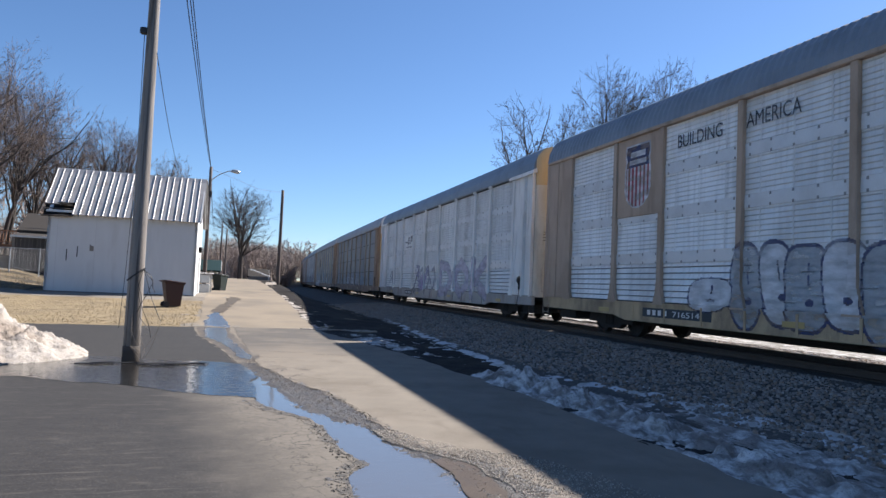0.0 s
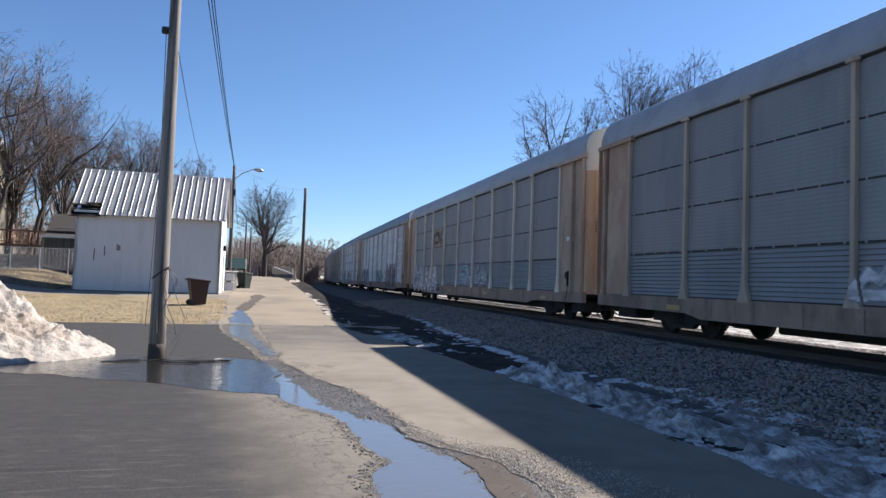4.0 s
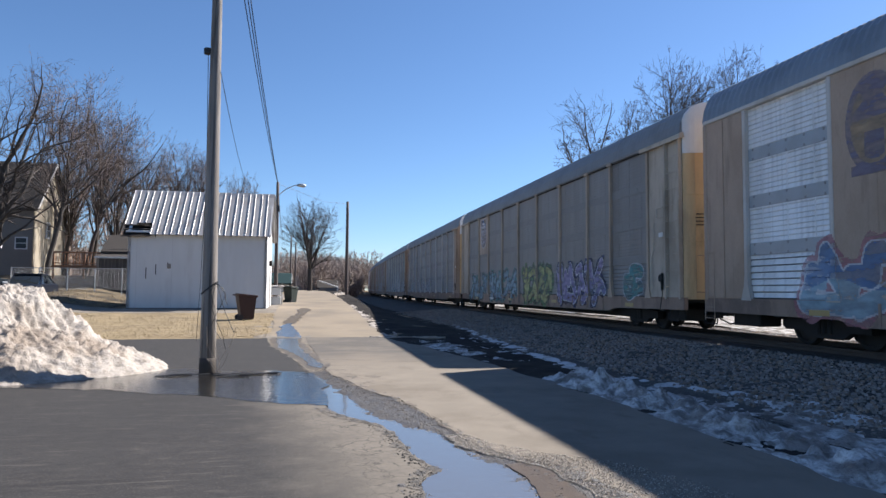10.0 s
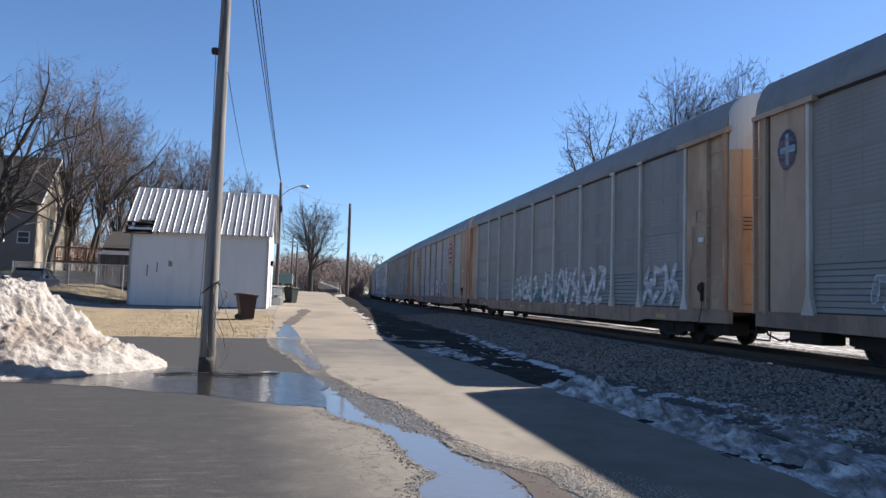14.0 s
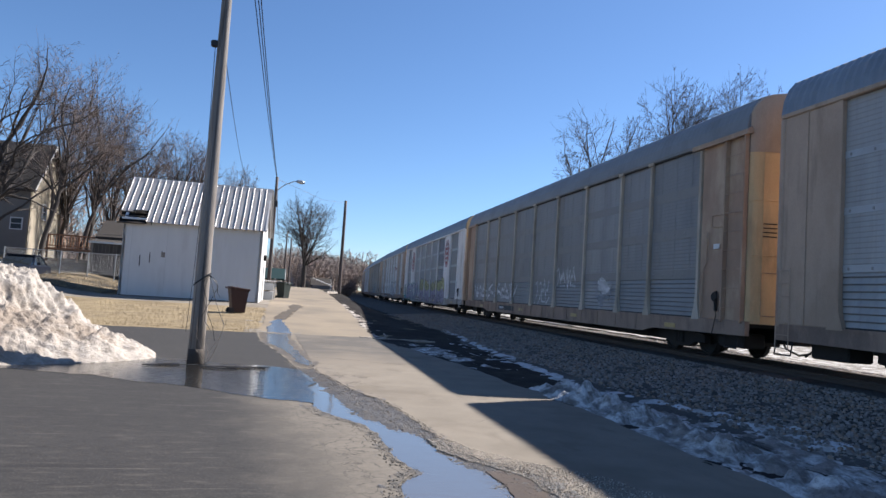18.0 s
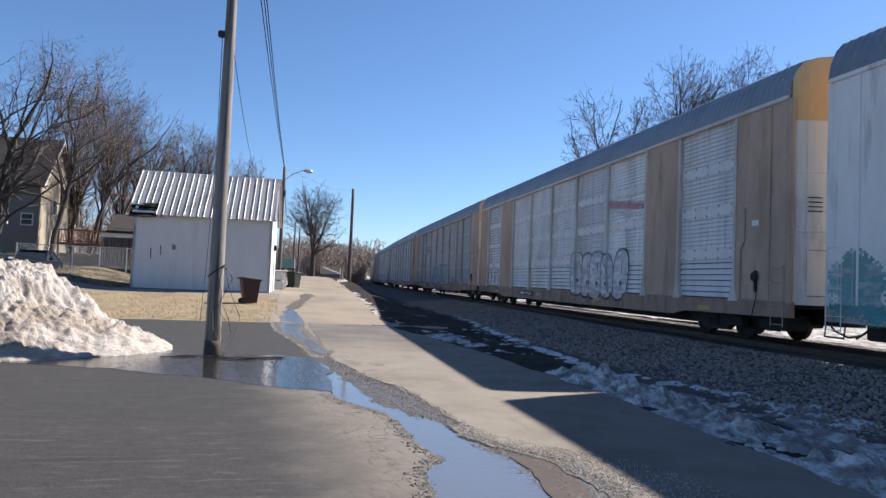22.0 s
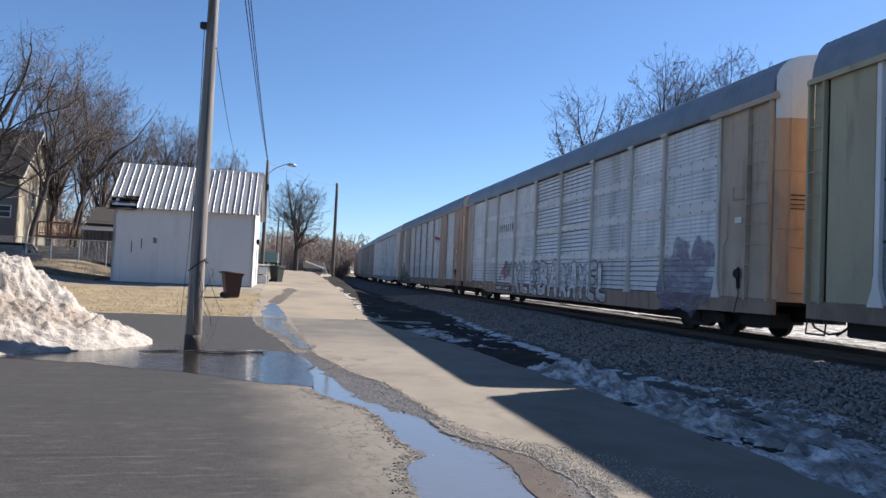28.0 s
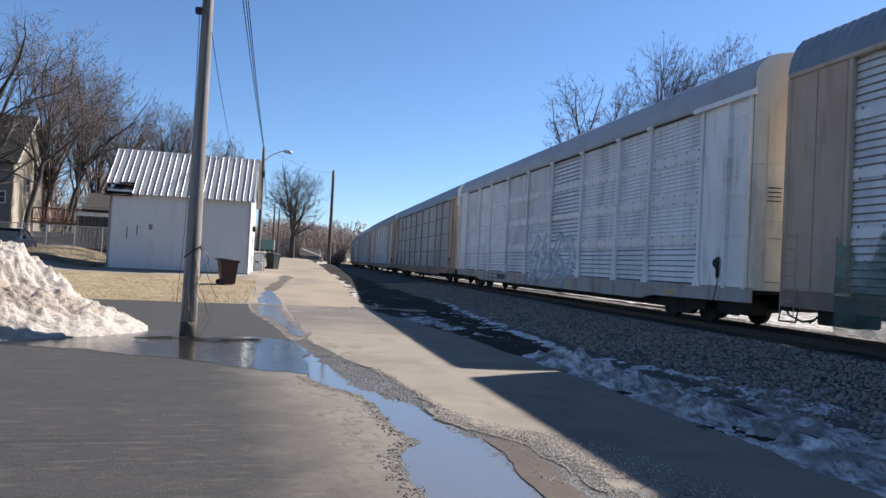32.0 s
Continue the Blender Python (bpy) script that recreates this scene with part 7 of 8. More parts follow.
for x0, x1, z0, z1 in ((-0.86, -0.72, 0.0, 2.65), (-0.12, 0.02, 0.0, 2.65), (-0.86, 0.02, 2.5, 2.66)):
    part("door_trim", Shape().box(x0, x1, -0.06, -0.003, z0, z1), M_GREENROOF, small)
out = house("outbuilding", "low brown outbuilding with an open lean-to", -12.3, -7.6, 50.5, 54.5, 1.5, 2.6, 3.7, M_OLDWOOD, M_OLDWOOD, M_SHINGLE, 0.3, "outbuilding")
part("lean_to_roof", Shape().extrude([(-2.2, 2.05), (0.0, 2.35), (0.0, 2.45), (-2.2, 2.15)], 0, -4.9, 0.2), M_SHINGLE, out, "brown lean-to roof")
part("roof_edge", Shape().box(-4.9, 0.2, -2.24, -2.2, 2.05, 2.17), M_WHITE, out, "white edge of the lean-to roof")
M_DARKBOARD = mat("dark_boards", (0.075, 0.068, 0.062), 0.9, 0.3, 3, 40, 0.4, stretch=(6, 6, 0.6), rand=0.5)
for k in range(22):
    part("board", Shape().box(-4.75 + k * 0.22, -4.545 + k * 0.22, -2.06, -2.03, -0.5, 2.06), M_DARKBOARD, out)
for x in (-4.7, -2.4, 0.0):
    part("lean_to_post", Shape().box(x - 0.06, x + 0.06, -2.16, -2.06, -0.5, 2.08), M_OLDWOOD, out)
deck = thing("wooden_deck", "reddish wooden deck with railing and stairs", "deck", pose(-15.4, 55.0, 2.1))
part("platform", Shape().box(-1.2, 3.0, -1.5, 0.9, 1.0, 1.14), M_DECK, deck)
part("top_rail", Shape().box(-1.2, 3.0, -1.5, -1.42, 2.0, 2.1), M_DECK, deck)
part("low_rail", Shape().box(-1.2, 3.0, -1.49, -1.43, 1.25, 1.32), M_DECK, deck)
for k in range(22):
    part("baluster", Shape().box(-1.15 + k * 0.19, -1.11 + k * 0.19, -1.48, -1.44, 1.14, 2.0), M_DECK, deck)
for x in (-1.1, 0.9, 2.9):
    part("deck_post", Shape().box(x - 0.06, x + 0.06, -1.52, -1.4, -0.6, 2.1), M_DECK, deck)
for k in range(6):
    part("stair_tread", Shape().box(-1.2 - 0.28 * (k + 1), -1.2 - 0.28 * k, -1.4, -0.4, 1.0 - 0.18 * k, 1.05 - 0.18 * k), M_DECK, deck)

# far small buildings by the road
M_FARWHITE = mat("far_white", (0.5, 0.5, 0.48), 0.8, 0.05, 2, 30, 0)
far = house("outbuilding", "small dark-roofed outbuilding with a white end", 3.5, 5.9, 96, 99, 1.0, 0.9, 1.8, M_TAUPE, M_TAUPE, M_SHINGLE, 0.2, "outbuilding")
part("corner_board", Shape().box(0.0, 0.14, -1.0, -0.86, -0.3, 1.05), M_WHITE, far, "white corner board")
part("fascia", Shape().tube([(-2.4, -0.9, 1.85), (0.1, -0.9, 1.02)], 0.09, 6), M_WHITE, far, "white sloping fascia board")
part("porch_wall", Shape().box(-2.3, 0.0, -0.9, 0.0, -0.3, 0.95), M_TAUPE, far)
house("outbuilding", "low building with a green metal roof", -12, -0.5, 82, 88, 1.35, 1.0, 2.1, M_FARWHITE, M_FARWHITE, mat("green_metal_roof", (0.012, 0.036, 0.031), 0.6, 0.1, 2, 20, 0.05, metal=0.2), 0.4, "outbuilding")
M_SIGNAL = mat("signal_black", (0.02, 0.02, 0.02), 0.6, 0.1, 5, 40, 0)
sig = thing("railway_signal", "small dark railway signal mast beside the track", "signal", pose(8.9, 118, 0.2))
part("mast", Shape().tube([(0, 0, 0), (0, 0, 3.6)], 0.06, 8), M_GALV, sig)
part("head", Shape().box(-0.25, 0.25, -0.1, 0.1, 2.5, 3.6, 0.05), M_SIGNAL, sig)
lampm = plain("signal_red", (0.5, 0.03, 0.02), 0.4)
part("lens", Shape().tube([(0, -0.1, 3.2), (0, -0.14, 3.2)], 0.1, 12), lampm, sig)


# ---------------------------------------------------------------- fence
fence = thing("chain_link_fence", "grey chain-link fence with pale posts behind the yard", "fence", pose(-16.2, 45.3, 1.52))
L = 7.6
for k in range(6):
    part("post", Shape().tube([(k * L / 5, 0, -0.3), (k * L / 5, 0, 1.32)], 0.035, 8), M_GALV, fence)
part("top_rail", Shape().tube([(0, 0, 1.28), (L, 0, 1.28)], 0.022, 6), M_GALV, fence)
s = Shape()
for k in range(90):
    x = -1.3 + k * 0.1
    for sg in (1, -1):
        a, b = (x, 0.0), (x + sg * 1.25, 1.25)
        xs = sorted(((a[0], a[1]), (b[0], b[1])))
        u0, u1 = [(0 - xs[0][0]) / (xs[1][0] - xs[0][0]), (L - xs[0][0]) / (xs[1][0] - xs[0][0])]
        u0, u1 = max(0, u0), min(1, u1)
        if u1 - u0 > 0.05:
            P = lambda u: (xs[0][0] + (xs[1][0] - xs[0][0]) * u, 0, xs[0][1] + (xs[1][1] - xs[0][1]) * u)
            s.tube([P(u0), P(u1)], 0.0035, 3, cap=False)
tagged(part("mesh_wire", s, M_GALV, fence), kind="stuff")


# ---------------------------------------------------------------- parked vehicles
M_TYRE = mat("tyre_rubber", (0.018, 0.018, 0.018), 0.85, 0.1, 5, 40, 0.1)
M_CARGLASS = plain("car_glass", (0.02, 0.025, 0.03), 0.05)
M_HEAD = plain("headlight", (0.35, 0.36, 0.38), 0.15)


def vehicle(name, label, at, body_mat, profile, cabin, wheels, length, width, glass_side, grill_z):
    th = thing(name, label, "car", at)
    h = width / 2
    s = Shape()
    for x, ins in ((-h, 0.06), (-h + 0.06, 0.0), (h - 0.06, 0.0), (h, 0.06)):
        s.v += [(x, y, z - (ins if z > 0.5 else -ins * 0.3)) for y, z in profile]
    n = len(profile)
    for r in range(3):
        s.f += [(r * n + i, r * n + (i + 1) % n, (r + 1) * n + (i + 1) % n, (r + 1) * n + i) for i in range(n)]
    s.f += [tuple(reversed(range(n))), tuple(range(3 * n, 4 * n))]
    s.m = [0] * len(s.f)
    part("body", s, body_mat, th)
    s = Shape()
    m = len(cabin)
    for x, ins in ((-h + 0.06, 0.0), (-h + 0.22, 1.0), (h - 0.22, 1.0), (h - 0.06, 0.0)):
        zmax = max(z for _, z in cabin)
        s.v += [(x, y, z if ins else min(z, zmax - 0.5)) for y, z in cabin]
    for r in range(3):
        s.f += [(r * m + i, r * m + (i + 1) % m, (r + 1) * m + (i + 1) % m, (r + 1) * m + i) for i in range(m)]
    s.f += [tuple(reversed(range(m))), tuple(range(3 * m, 4 * m))]
    s.m = [0] * len(s.f)
    part("cabin_glass", s, M_CARGLASS, th, "dark tinted windows")
    zr = max(z for _, z in cabin)
    for sx in (-1, 1):
        for (ya, za), (yb, zb) in ((cabin[0], cabin[1]), (cabin[3], cabin[2]), (((cabin[0][0] + cabin[3][0]) / 2, cabin[0][1]), ((cabin[1][0] + cabin[2][0]) / 2, cabin[1][1]))):
            part("pillar", Shape().tube([(sx * (h - 0.07), ya, za - 0.02), (sx * (h - 0.21), yb, zb)], 0.04, 5), body_mat, th)
        part("side_mirror", Shape().box(sx * (h + 0.1) - 0.09, sx * (h + 0.1) + 0.09, cabin[0][0] + 0.3, cabin[0][0] + 0.42, cabin[0][1] + 0.05, cabin[0][1] + 0.2, 0.03), body_mat, th)
    ys = [y for y, z in cabin if z > zr - 0.05]
    part("roof", Shape().box(-h + 0.18, h - 0.18, min(ys) - 0.05, max(ys) + 0.05, zr - 0.02, zr + 0.05, 0.02), body_mat, th)
    for sx in (-1, 1):
        for y in wheels:
            w = part("wheel", Shape().tube([(-0.11, 0, 0), (0.11, 0, 0)], 0.33, 18), M_TYRE, th, at=pose(sx * (h - 0.1), y, 0.33))
            part("rim", Shape().tube([(-0.12, 0, 0), (0.12, 0, 0)], 0.2, 14), M_GALV, w)
    y0 = min(y for y, _ in profile)
    for sx in (-1, 1):
        part("headlight", Shape().box(sx * (h - 0.25) - 0.14, sx * (h - 0.25) + 0.14, y0 - 0.02, y0 + 0.1, grill_z, grill_z + 0.13, 0.03), M_HEAD, th, "clear headlight")
    part("bumper", Shape().box(-h + 0.04, h - 0.04, y0 - 0.08, y0 + 0.06, 0.35, 0.55, 0.04), body_mat, th)
    part("grille", Shape().box(-h + 0.55, h - 0.55, y0 - 0.015, y0 + 0.02, grill_z - 0.02, grill_z + 0.14, 0.01), M_TYRE, th)
    return th


M_NAVY = mat("navy_paint", (0.012, 0.015, 0.024), 0.35, 0.05, 3, 30, 0, spec=0.15)
M_TEAL = mat("dark_teal_paint", (0.014, 0.02, 0.026), 0.35, 0.05, 3, 30, 0, spec=0.15)
sedan_side = [(-2.25, 0.3), (-2.3, 0.55), (-2.2, 0.78), (-1.2, 0.9), (1.4, 0.95), (2.2, 0.92), (2.3, 0.6), (2.25, 0.3)]
sedan_cabin = [(-1.25, 0.88), (-0.5, 1.38), (0.7, 1.42), (1.5, 0.94)]
truck_side = [(-2.7, 0.45), (-2.75, 0.75), (-2.65, 1.1), (-1.2, 1.2), (2.6, 1.22), (2.7, 0.8), (2.65, 0.45)]
truck_cabin = [(-1.25, 1.15), (-0.7, 1.78), (0.8, 1.82), (1.0, 1.2)]
vehicle("sedan", "dark navy sedan parked on the yard behind the snow pile", pose(-14.1, 42.2, 0.92, 0, 0, 4), M_NAVY, sedan_side, sedan_cabin, (-1.4, 1.35), 4.6, 1.75, 0, 0.58)
vehicle("pickup", "dark teal pickup parked on the yard behind the snow pile", pose(-17.0, 41.8, 0.95, 0, 0, 42), M_TEAL, truck_side, truck_cabin, (-1.7, 1.6), 5.4, 1.9, 0, 0.85)

# ---------------------------------------------------------------- paint on the cars: logos, lettering, graffiti
INK = {}
LAYER = {}


def ink(name, color, solid=0.85):
    if name not in INK:
        m = INK[name] = mat("paint_" + name, color, 0.6, 0.12, 2.5, 40, 0.0, tint=tuple(c * 0.8 + 0.03 for c in color), tint_scale=1.2)
        # thin sprayed paint: the sheet shows through where it has weathered
        n, l = m.node_tree.nodes, m.node_tree.links
        bs = next(k for k in n if k.type == "BSDF_PRINCIPLED")
        tc, mp, t, ramp = n.new("ShaderNodeTexCoord"), n.new("ShaderNodeMapping"), n.new("ShaderNodeTexNoise"), n.new("ShaderNodeMapRange")
        mp.inputs["Scale"].default_value = (1, 1.0, 3.0)
        t.inputs["Scale"].default_value, t.inputs["Detail"].default_value = 2.2, 7.0
        for i, v in ((1, 0.34), (2, 0.62), (3, solid), (4, solid * 0.5)):
            ramp.inputs[i].default_value = v
        l.new(tc.outputs["Object"], mp.inputs[0])
        l.new(mp.outputs[0], t.inputs["Vector"])
        l.new(t.outputs["Fac"], ramp.inputs[0])
        l.new(ramp.outputs[0], bs.inputs["Alpha"])
    return INK[name]


for name, color in dict(white=(0.72, 0.72, 0.74), grey=(0.42, 0.44, 0.47), dark=(0.045, 0.05, 0.07), navy=(0.04, 0.05, 0.13), blue=(0.14, 0.24, 0.44), sky=(0.38, 0.54, 0.64), turquoise=(0.13, 0.34, 0.33),
                        green=(0.18, 0.30, 0.13), lime=(0.58, 0.58, 0.24), yellow=(0.5, 0.42, 0.1), magenta=(0.50, 0.07, 0.30), purple=(0.40, 0.35, 0.58), lilac=(0.55, 0.5, 0.64), red=(0.36, 0.07, 0.09), pink=(0.50, 0.22, 0.24),
                        mint=(0.5, 0.66, 0.68), teal=(0.08, 0.36, 0.4), pine=(0.16, 0.24, 0.2), moss=(0.07, 0.12, 0.095), tan=(0.42, 0.30, 0.18), plum=(0.22, 0.19, 0.27)).items():
    ink(name, color, 0.95 if name in ("white", "dark", "red", "tan", "navy") else 0.75)


def skin(y, z, solid):
    """Depth of the car's side where paint sits."""
    if z < Z0 + 0.005:
        return -SIDE - 0.019 if z > 0.955 else -SIDE - 0.004
    flare = 0.10 + max(0.0, (Z0 + 0.5 - z) / 0.5) * 0.12 if z < Z0 + 0.5 else 0.09
    for p in POSTS:
        if abs(y - p) < flare:
            return -SIDE - 0.027
    for i in solid:
        if POSTS[i + 1] < y < POSTS[i]:
            return -SIDE - 0.017
    if y < POSTS[-1]:
        return -SIDE - 0.010 if not (-12.84 < y < -12.7 or y < -13.05) else -SIDE - 0.056
    if y > POSTS[0]:
        return -SIDE - 0.010 if y < 13.66 else -SIDE - 0.036 if y < 13.98 else -SIDE - 0.056
    return -SIDE + 0.050


def stroke_dist(Y, Z, lines):
    d = np.full(Y.shape, 9.0)
    for line in lines:
        for (a, b), (c, e) in zip(line, line[1:]):
            vx, vz = c - a, e - b
            t = np.clip(((Y - a) * vx + (Z - b) * vz) / (vx * vx + vz * vz + 1e-9), 0, 1)
            d = np.minimum(d, np.hypot(Y - a - t * vx, Z - b - t * vz))
    return d


def pieces(C, reach=2, least=14):
    """The painted cells as runs of one ink along a row, sorted into pieces that lie apart from one another."""
    runs = []
    for j in range(C.shape[0]):
        cut = np.flatnonzero(np.diff(C[j])) + 1
        for a, b in zip([0, *cut], [*cut, C.shape[1]]):
            if C[j, a] >= 0:
                runs.append((j, int(a), int(b)))
    root = list(range(len(runs)))

    def top(i):
        while root[i] != i:
            root[i] = root[root[i]]
            i = root[i]
        return i
    rows = collections.defaultdict(list)
    for k, (j, a, b) in enumerate(runs):
        for back in range(reach + 1):
            for o in rows[j - back]:
                if runs[o][1] <= b + reach and a <= runs[o][2] + reach:
                    root[top(k)] = top(o)
        rows[j].append(k)
    sets = collections.defaultdict(list)
    for k in range(len(runs)):
        sets[top(k)].append(runs[k])
    return [p for p in sets.values() if sum(b - a for _, a, b in p) >= least]


def paint(n, name, y0, y1, z0, z1, cell, rule, inks, label, solid=None):
    """Paint on the near side of car n: rule(Y, Z) gives for each small square the index of its ink, or -1.
    Squares side by side that share ink and depth are joined, and pieces that lie apart are parts of their own."""
    solid = next(s[5] for s in SPEC if s[0] == n) if solid is None else solid
    ys, zs = np.arange(y0, y1, cell), np.arange(z0, z1, cell)
    Y, Z = np.meshgrid(ys + cell / 2, zs + cell / 2)
    C = rule(Y, Z)
    LAYER[n] = LAYER.get(n, 0) + 1
    obs = []
    for piece in pieces(C):
        s = Shape()
        for j, i, k in piece:
            e = i
            while e < k:
                f = e + 1
                x = skin(ys[e] + cell / 2, zs[j] + cell / 2, solid)
                while f < k and skin(ys[f] + cell / 2, zs[j] + cell / 2, solid) == x:
                    f += 1
                u, q = zs[j], len(s.v)
                s.v += [(x, ys[e], u), (x, ys[e] + (f - e) * cell, u), (x, ys[e] + (f - e) * cell, u + cell), (x, ys[e], u + cell)]
                s.f.append((q, q + 3, q + 2, q + 1))
                s.m.append(int(C[j, i]))
                e = f
        me = mesh_of(name, s.v, s.f, [INK[m] for m in inks])
        me.polygons.foreach_set("material_index", s.m)
        obs.append(tagged(part(name, me, None, CARS[n], at=pose(-0.0012 * (LAYER[n] % 12), 0, 0)), label))
    return obs


def glyphs(r, y_far, y_near, z0, z1, count, lean=0.0, blobs=False):
    """Strokes of bulging letter-like forms that spell nothing, from the far end to the near end."""
    forms = [
        [[(0.5, 1.0), (0.22, 0.72), (0.2, 0.26), (0.5, 0.0), (0.8, 0.26), (0.78, 0.74), (0.5, 1.0)], [(0.5, 0.82), (0.5, 0.55)], [(0.45, 0.3), (0.55, 0.22)]],
        [[(0.75, 1.0), (0.28, 0.58), (0.68, 0.5), (0.2, 0.0)], [(0.68, 0.5), (0.95, 0.3)]],
        [[(0.25, 0.86), (0.62, 0.95), (0.8, 0.6), (0.55, 0.25), (0.1, 0.02)], [(0.8, 0.6), (1.05, 0.4)]],
        [[(0.5, 0.0), (0.08, 0.9)], [(0.5, 0.0), (0.46, 1.0)], [(0.5, 0.0), (0.95, 0.84)]],
        [[(0.05, 0.08), (0.9, 0.86)], [(0.5, 1.0), (0.95, 0.92), (0.9, 0.42)], [(0.3, 0.0), (0.6, 0.1)]],
        [[(0.05, 0.2), (0.08, 0.62), (0.48, 0.56), (0.5, 0.98), (0.95, 0.9)], [(0.3, 0.05), (0.9, 0.3)]],
        [[(0.02, 0.2), (0.2, 0.66), (0.38, 0.5), (0.56, 0.98), (0.74, 0.6), (0.98, 0.32)], [(0.02, 0.12), (0.98, 0.1)]],
    ]
    lines, w = [], (y_far - y_near) / count
    for k in range(count):
        f = forms[0] if blobs else r.choice(forms[1:])
        s, dz, a = r.uniform(0.92, 1.12), r.uniform(-0.04, 0.08), r.uniform(-0.12, 0.12) + lean
        for line in f:
            lines.append([(y_far - w * (k + 0.5 + (u - 0.5) * 1.02 * s + a * (v - 0.5)), z0 + (z1 - z0) * (v + dz * v)) for u, v in line])
    return lines


def graffiti(n, y_far, y_near, z0, z1, count, fill, edge, halo=None, thick=0.16, rim=0.05, glow=0.16, seed=1, two=None, cell=0.03, label="", shade=None, lean=0.0, blobs=False):
    r = random.Random(seed * 31 + n)
    pad = thick + rim + (glow if halo else 0)
    lines = glyphs(r, y_far - pad, y_near + pad, z0 + thick + rim, z1 - thick - rim, count, lean, blobs)
    inks = [fill, edge] + ([halo] if halo else []) + ([two] if two else []) + ([shade] if shade else [])

    def rule(Y, Z):
        wob = 0.02 * np.sin(Y * 7 + seed) * np.cos(Z * 9)
        d = stroke_dist(Y, Z, lines) + wob
        C = np.full(Y.shape, -1)
        if halo:
            ragged = glow * (0.65 + 0.35 * np.sin(Y * 5.1 + seed) * np.sin(Z * 6.3 + 1) + 0.25 * np.sin(Y * 13 + Z * 4))
            C[d < thick + rim + ragged] = 2
        if shade:
            C[stroke_dist(Y + 0.1, Z + 0.1, lines) < thick + rim] = len(inks) - 1
        C[d < thick + rim] = 1
        C[d < thick] = 0
        if two:
            k = 3 if halo else 2
            C[(d < thick) & (Z + 0.12 * np.sin(Y * 3) < z0 + (z1 - z0) * 0.48)] = k
        return C
    return paint(n, "graffiti", y_near, y_far, z0 - (glow if halo else 0), z1 + (glow if halo else 0), cell, rule, inks, label or f"{fill} graffiti with {edge} outlines")


STROKES = {
    "A": [[(0.05, 0), (0.42, 1), (0.6, 1), (0.95, 0)], [(0.25, 0.34), (0.78, 0.34)]],
    "B": [[(0.12, 0), (0.12, 1), (0.7, 0.92), (0.78, 0.7), (0.2, 0.52), (0.85, 0.38), (0.8, 0.08), (0.12, 0)]],
    "C": [[(0.9, 0.82), (0.5, 1), (0.15, 0.75), (0.12, 0.3), (0.45, 0), (0.9, 0.15)]],
    "D": [[(0.1, 0), (0.1, 1), (0.65, 0.9), (0.92, 0.5), (0.65, 0.08), (0.1, 0)]],
    "E": [[(0.85, 1), (0.15, 0.95), (0.15, 0.05), (0.88, 0)], [(0.15, 0.5), (0.7, 0.52)]],
    "H": [[(0.1, 0), (0.15, 1)], [(0.9, 0), (0.85, 1)], [(0.12, 0.48), (0.88, 0.5)]],
    "I": [[(0.5, 0), (0.5, 1)]],
    "K": [[(0.12, 0), (0.15, 1)], [(0.85, 1), (0.22, 0.46), (0.95, 0)]],
    "L": [[(0.15, 1), (0.15, 0.05), (0.92, 0)]],
    "N": [[(0.1, 0), (0.12, 1), (0.86, 0.02), (0.9, 1)]],
    "O": [[(0.5, 1), (0.12, 0.7), (0.12, 0.3), (0.5, 0), (0.88, 0.3), (0.88, 0.7), (0.5, 1)]],
    "P": [[(0.15, 0), (0.15, 1), (0.78, 0.9), (0.82, 0.58), (0.18, 0.46)]],
    "R": [[(0.12, 0), (0.14, 1), (0.75, 0.92), (0.78, 0.6), (0.2, 0.48), (0.9, 0)]],
    "S": [[(0.88, 0.88), (0.45, 1), (0.15, 0.75), (0.8, 0.36), (0.55, 0), (0.1, 0.1)]],
    "Y": [[(0.08, 1), (0.5, 0.5), (0.92, 1)], [(0.5, 0.5), (0.5, 0)]],
}


def block_letters(n, word, y_far, y_near, z0, z1, fill, edge, thick=0.17, rim=0.05, seed=1, cell=0.03, label="", tall=0.0):
    """Fat sprayed block letters, each a part of its own, from the far end to the near end."""
    r = random.Random(seed)
    w = (y_far - y_near) / len(word)
    for k, ch in enumerate(word):
        if ch == " ":
            continue
        a, s, top = r.uniform(-0.08, 0.08), r.uniform(0.98, 1.1), z1 + r.uniform(-0.08, 0.08) + tall * (k % 2)
        pad = thick + rim
        strokes = [[(y_far - w * (k + 0.5) + (0.5 - u) * max(0.12, w * s - 2 * thick) + a * (v - 0.5), z0 + pad + (top - z0 - 2 * pad) * v) for u, v in line] for line in STROKES[ch]]

        def rule(Y, Z):
            d = stroke_dist(Y, Z, strokes) + 0.015 * np.sin(Y * 9 + k) * np.cos(Z * 11)
            C = np.where(d < thick, 0, np.where(d < thick + rim, 1, -1))
            return C
        paint(n, "graffiti_letter", y_far - w * (k + 1) - 0.2, y_far - w * k + 0.2, z0, top, cell, rule, [fill, edge], label)


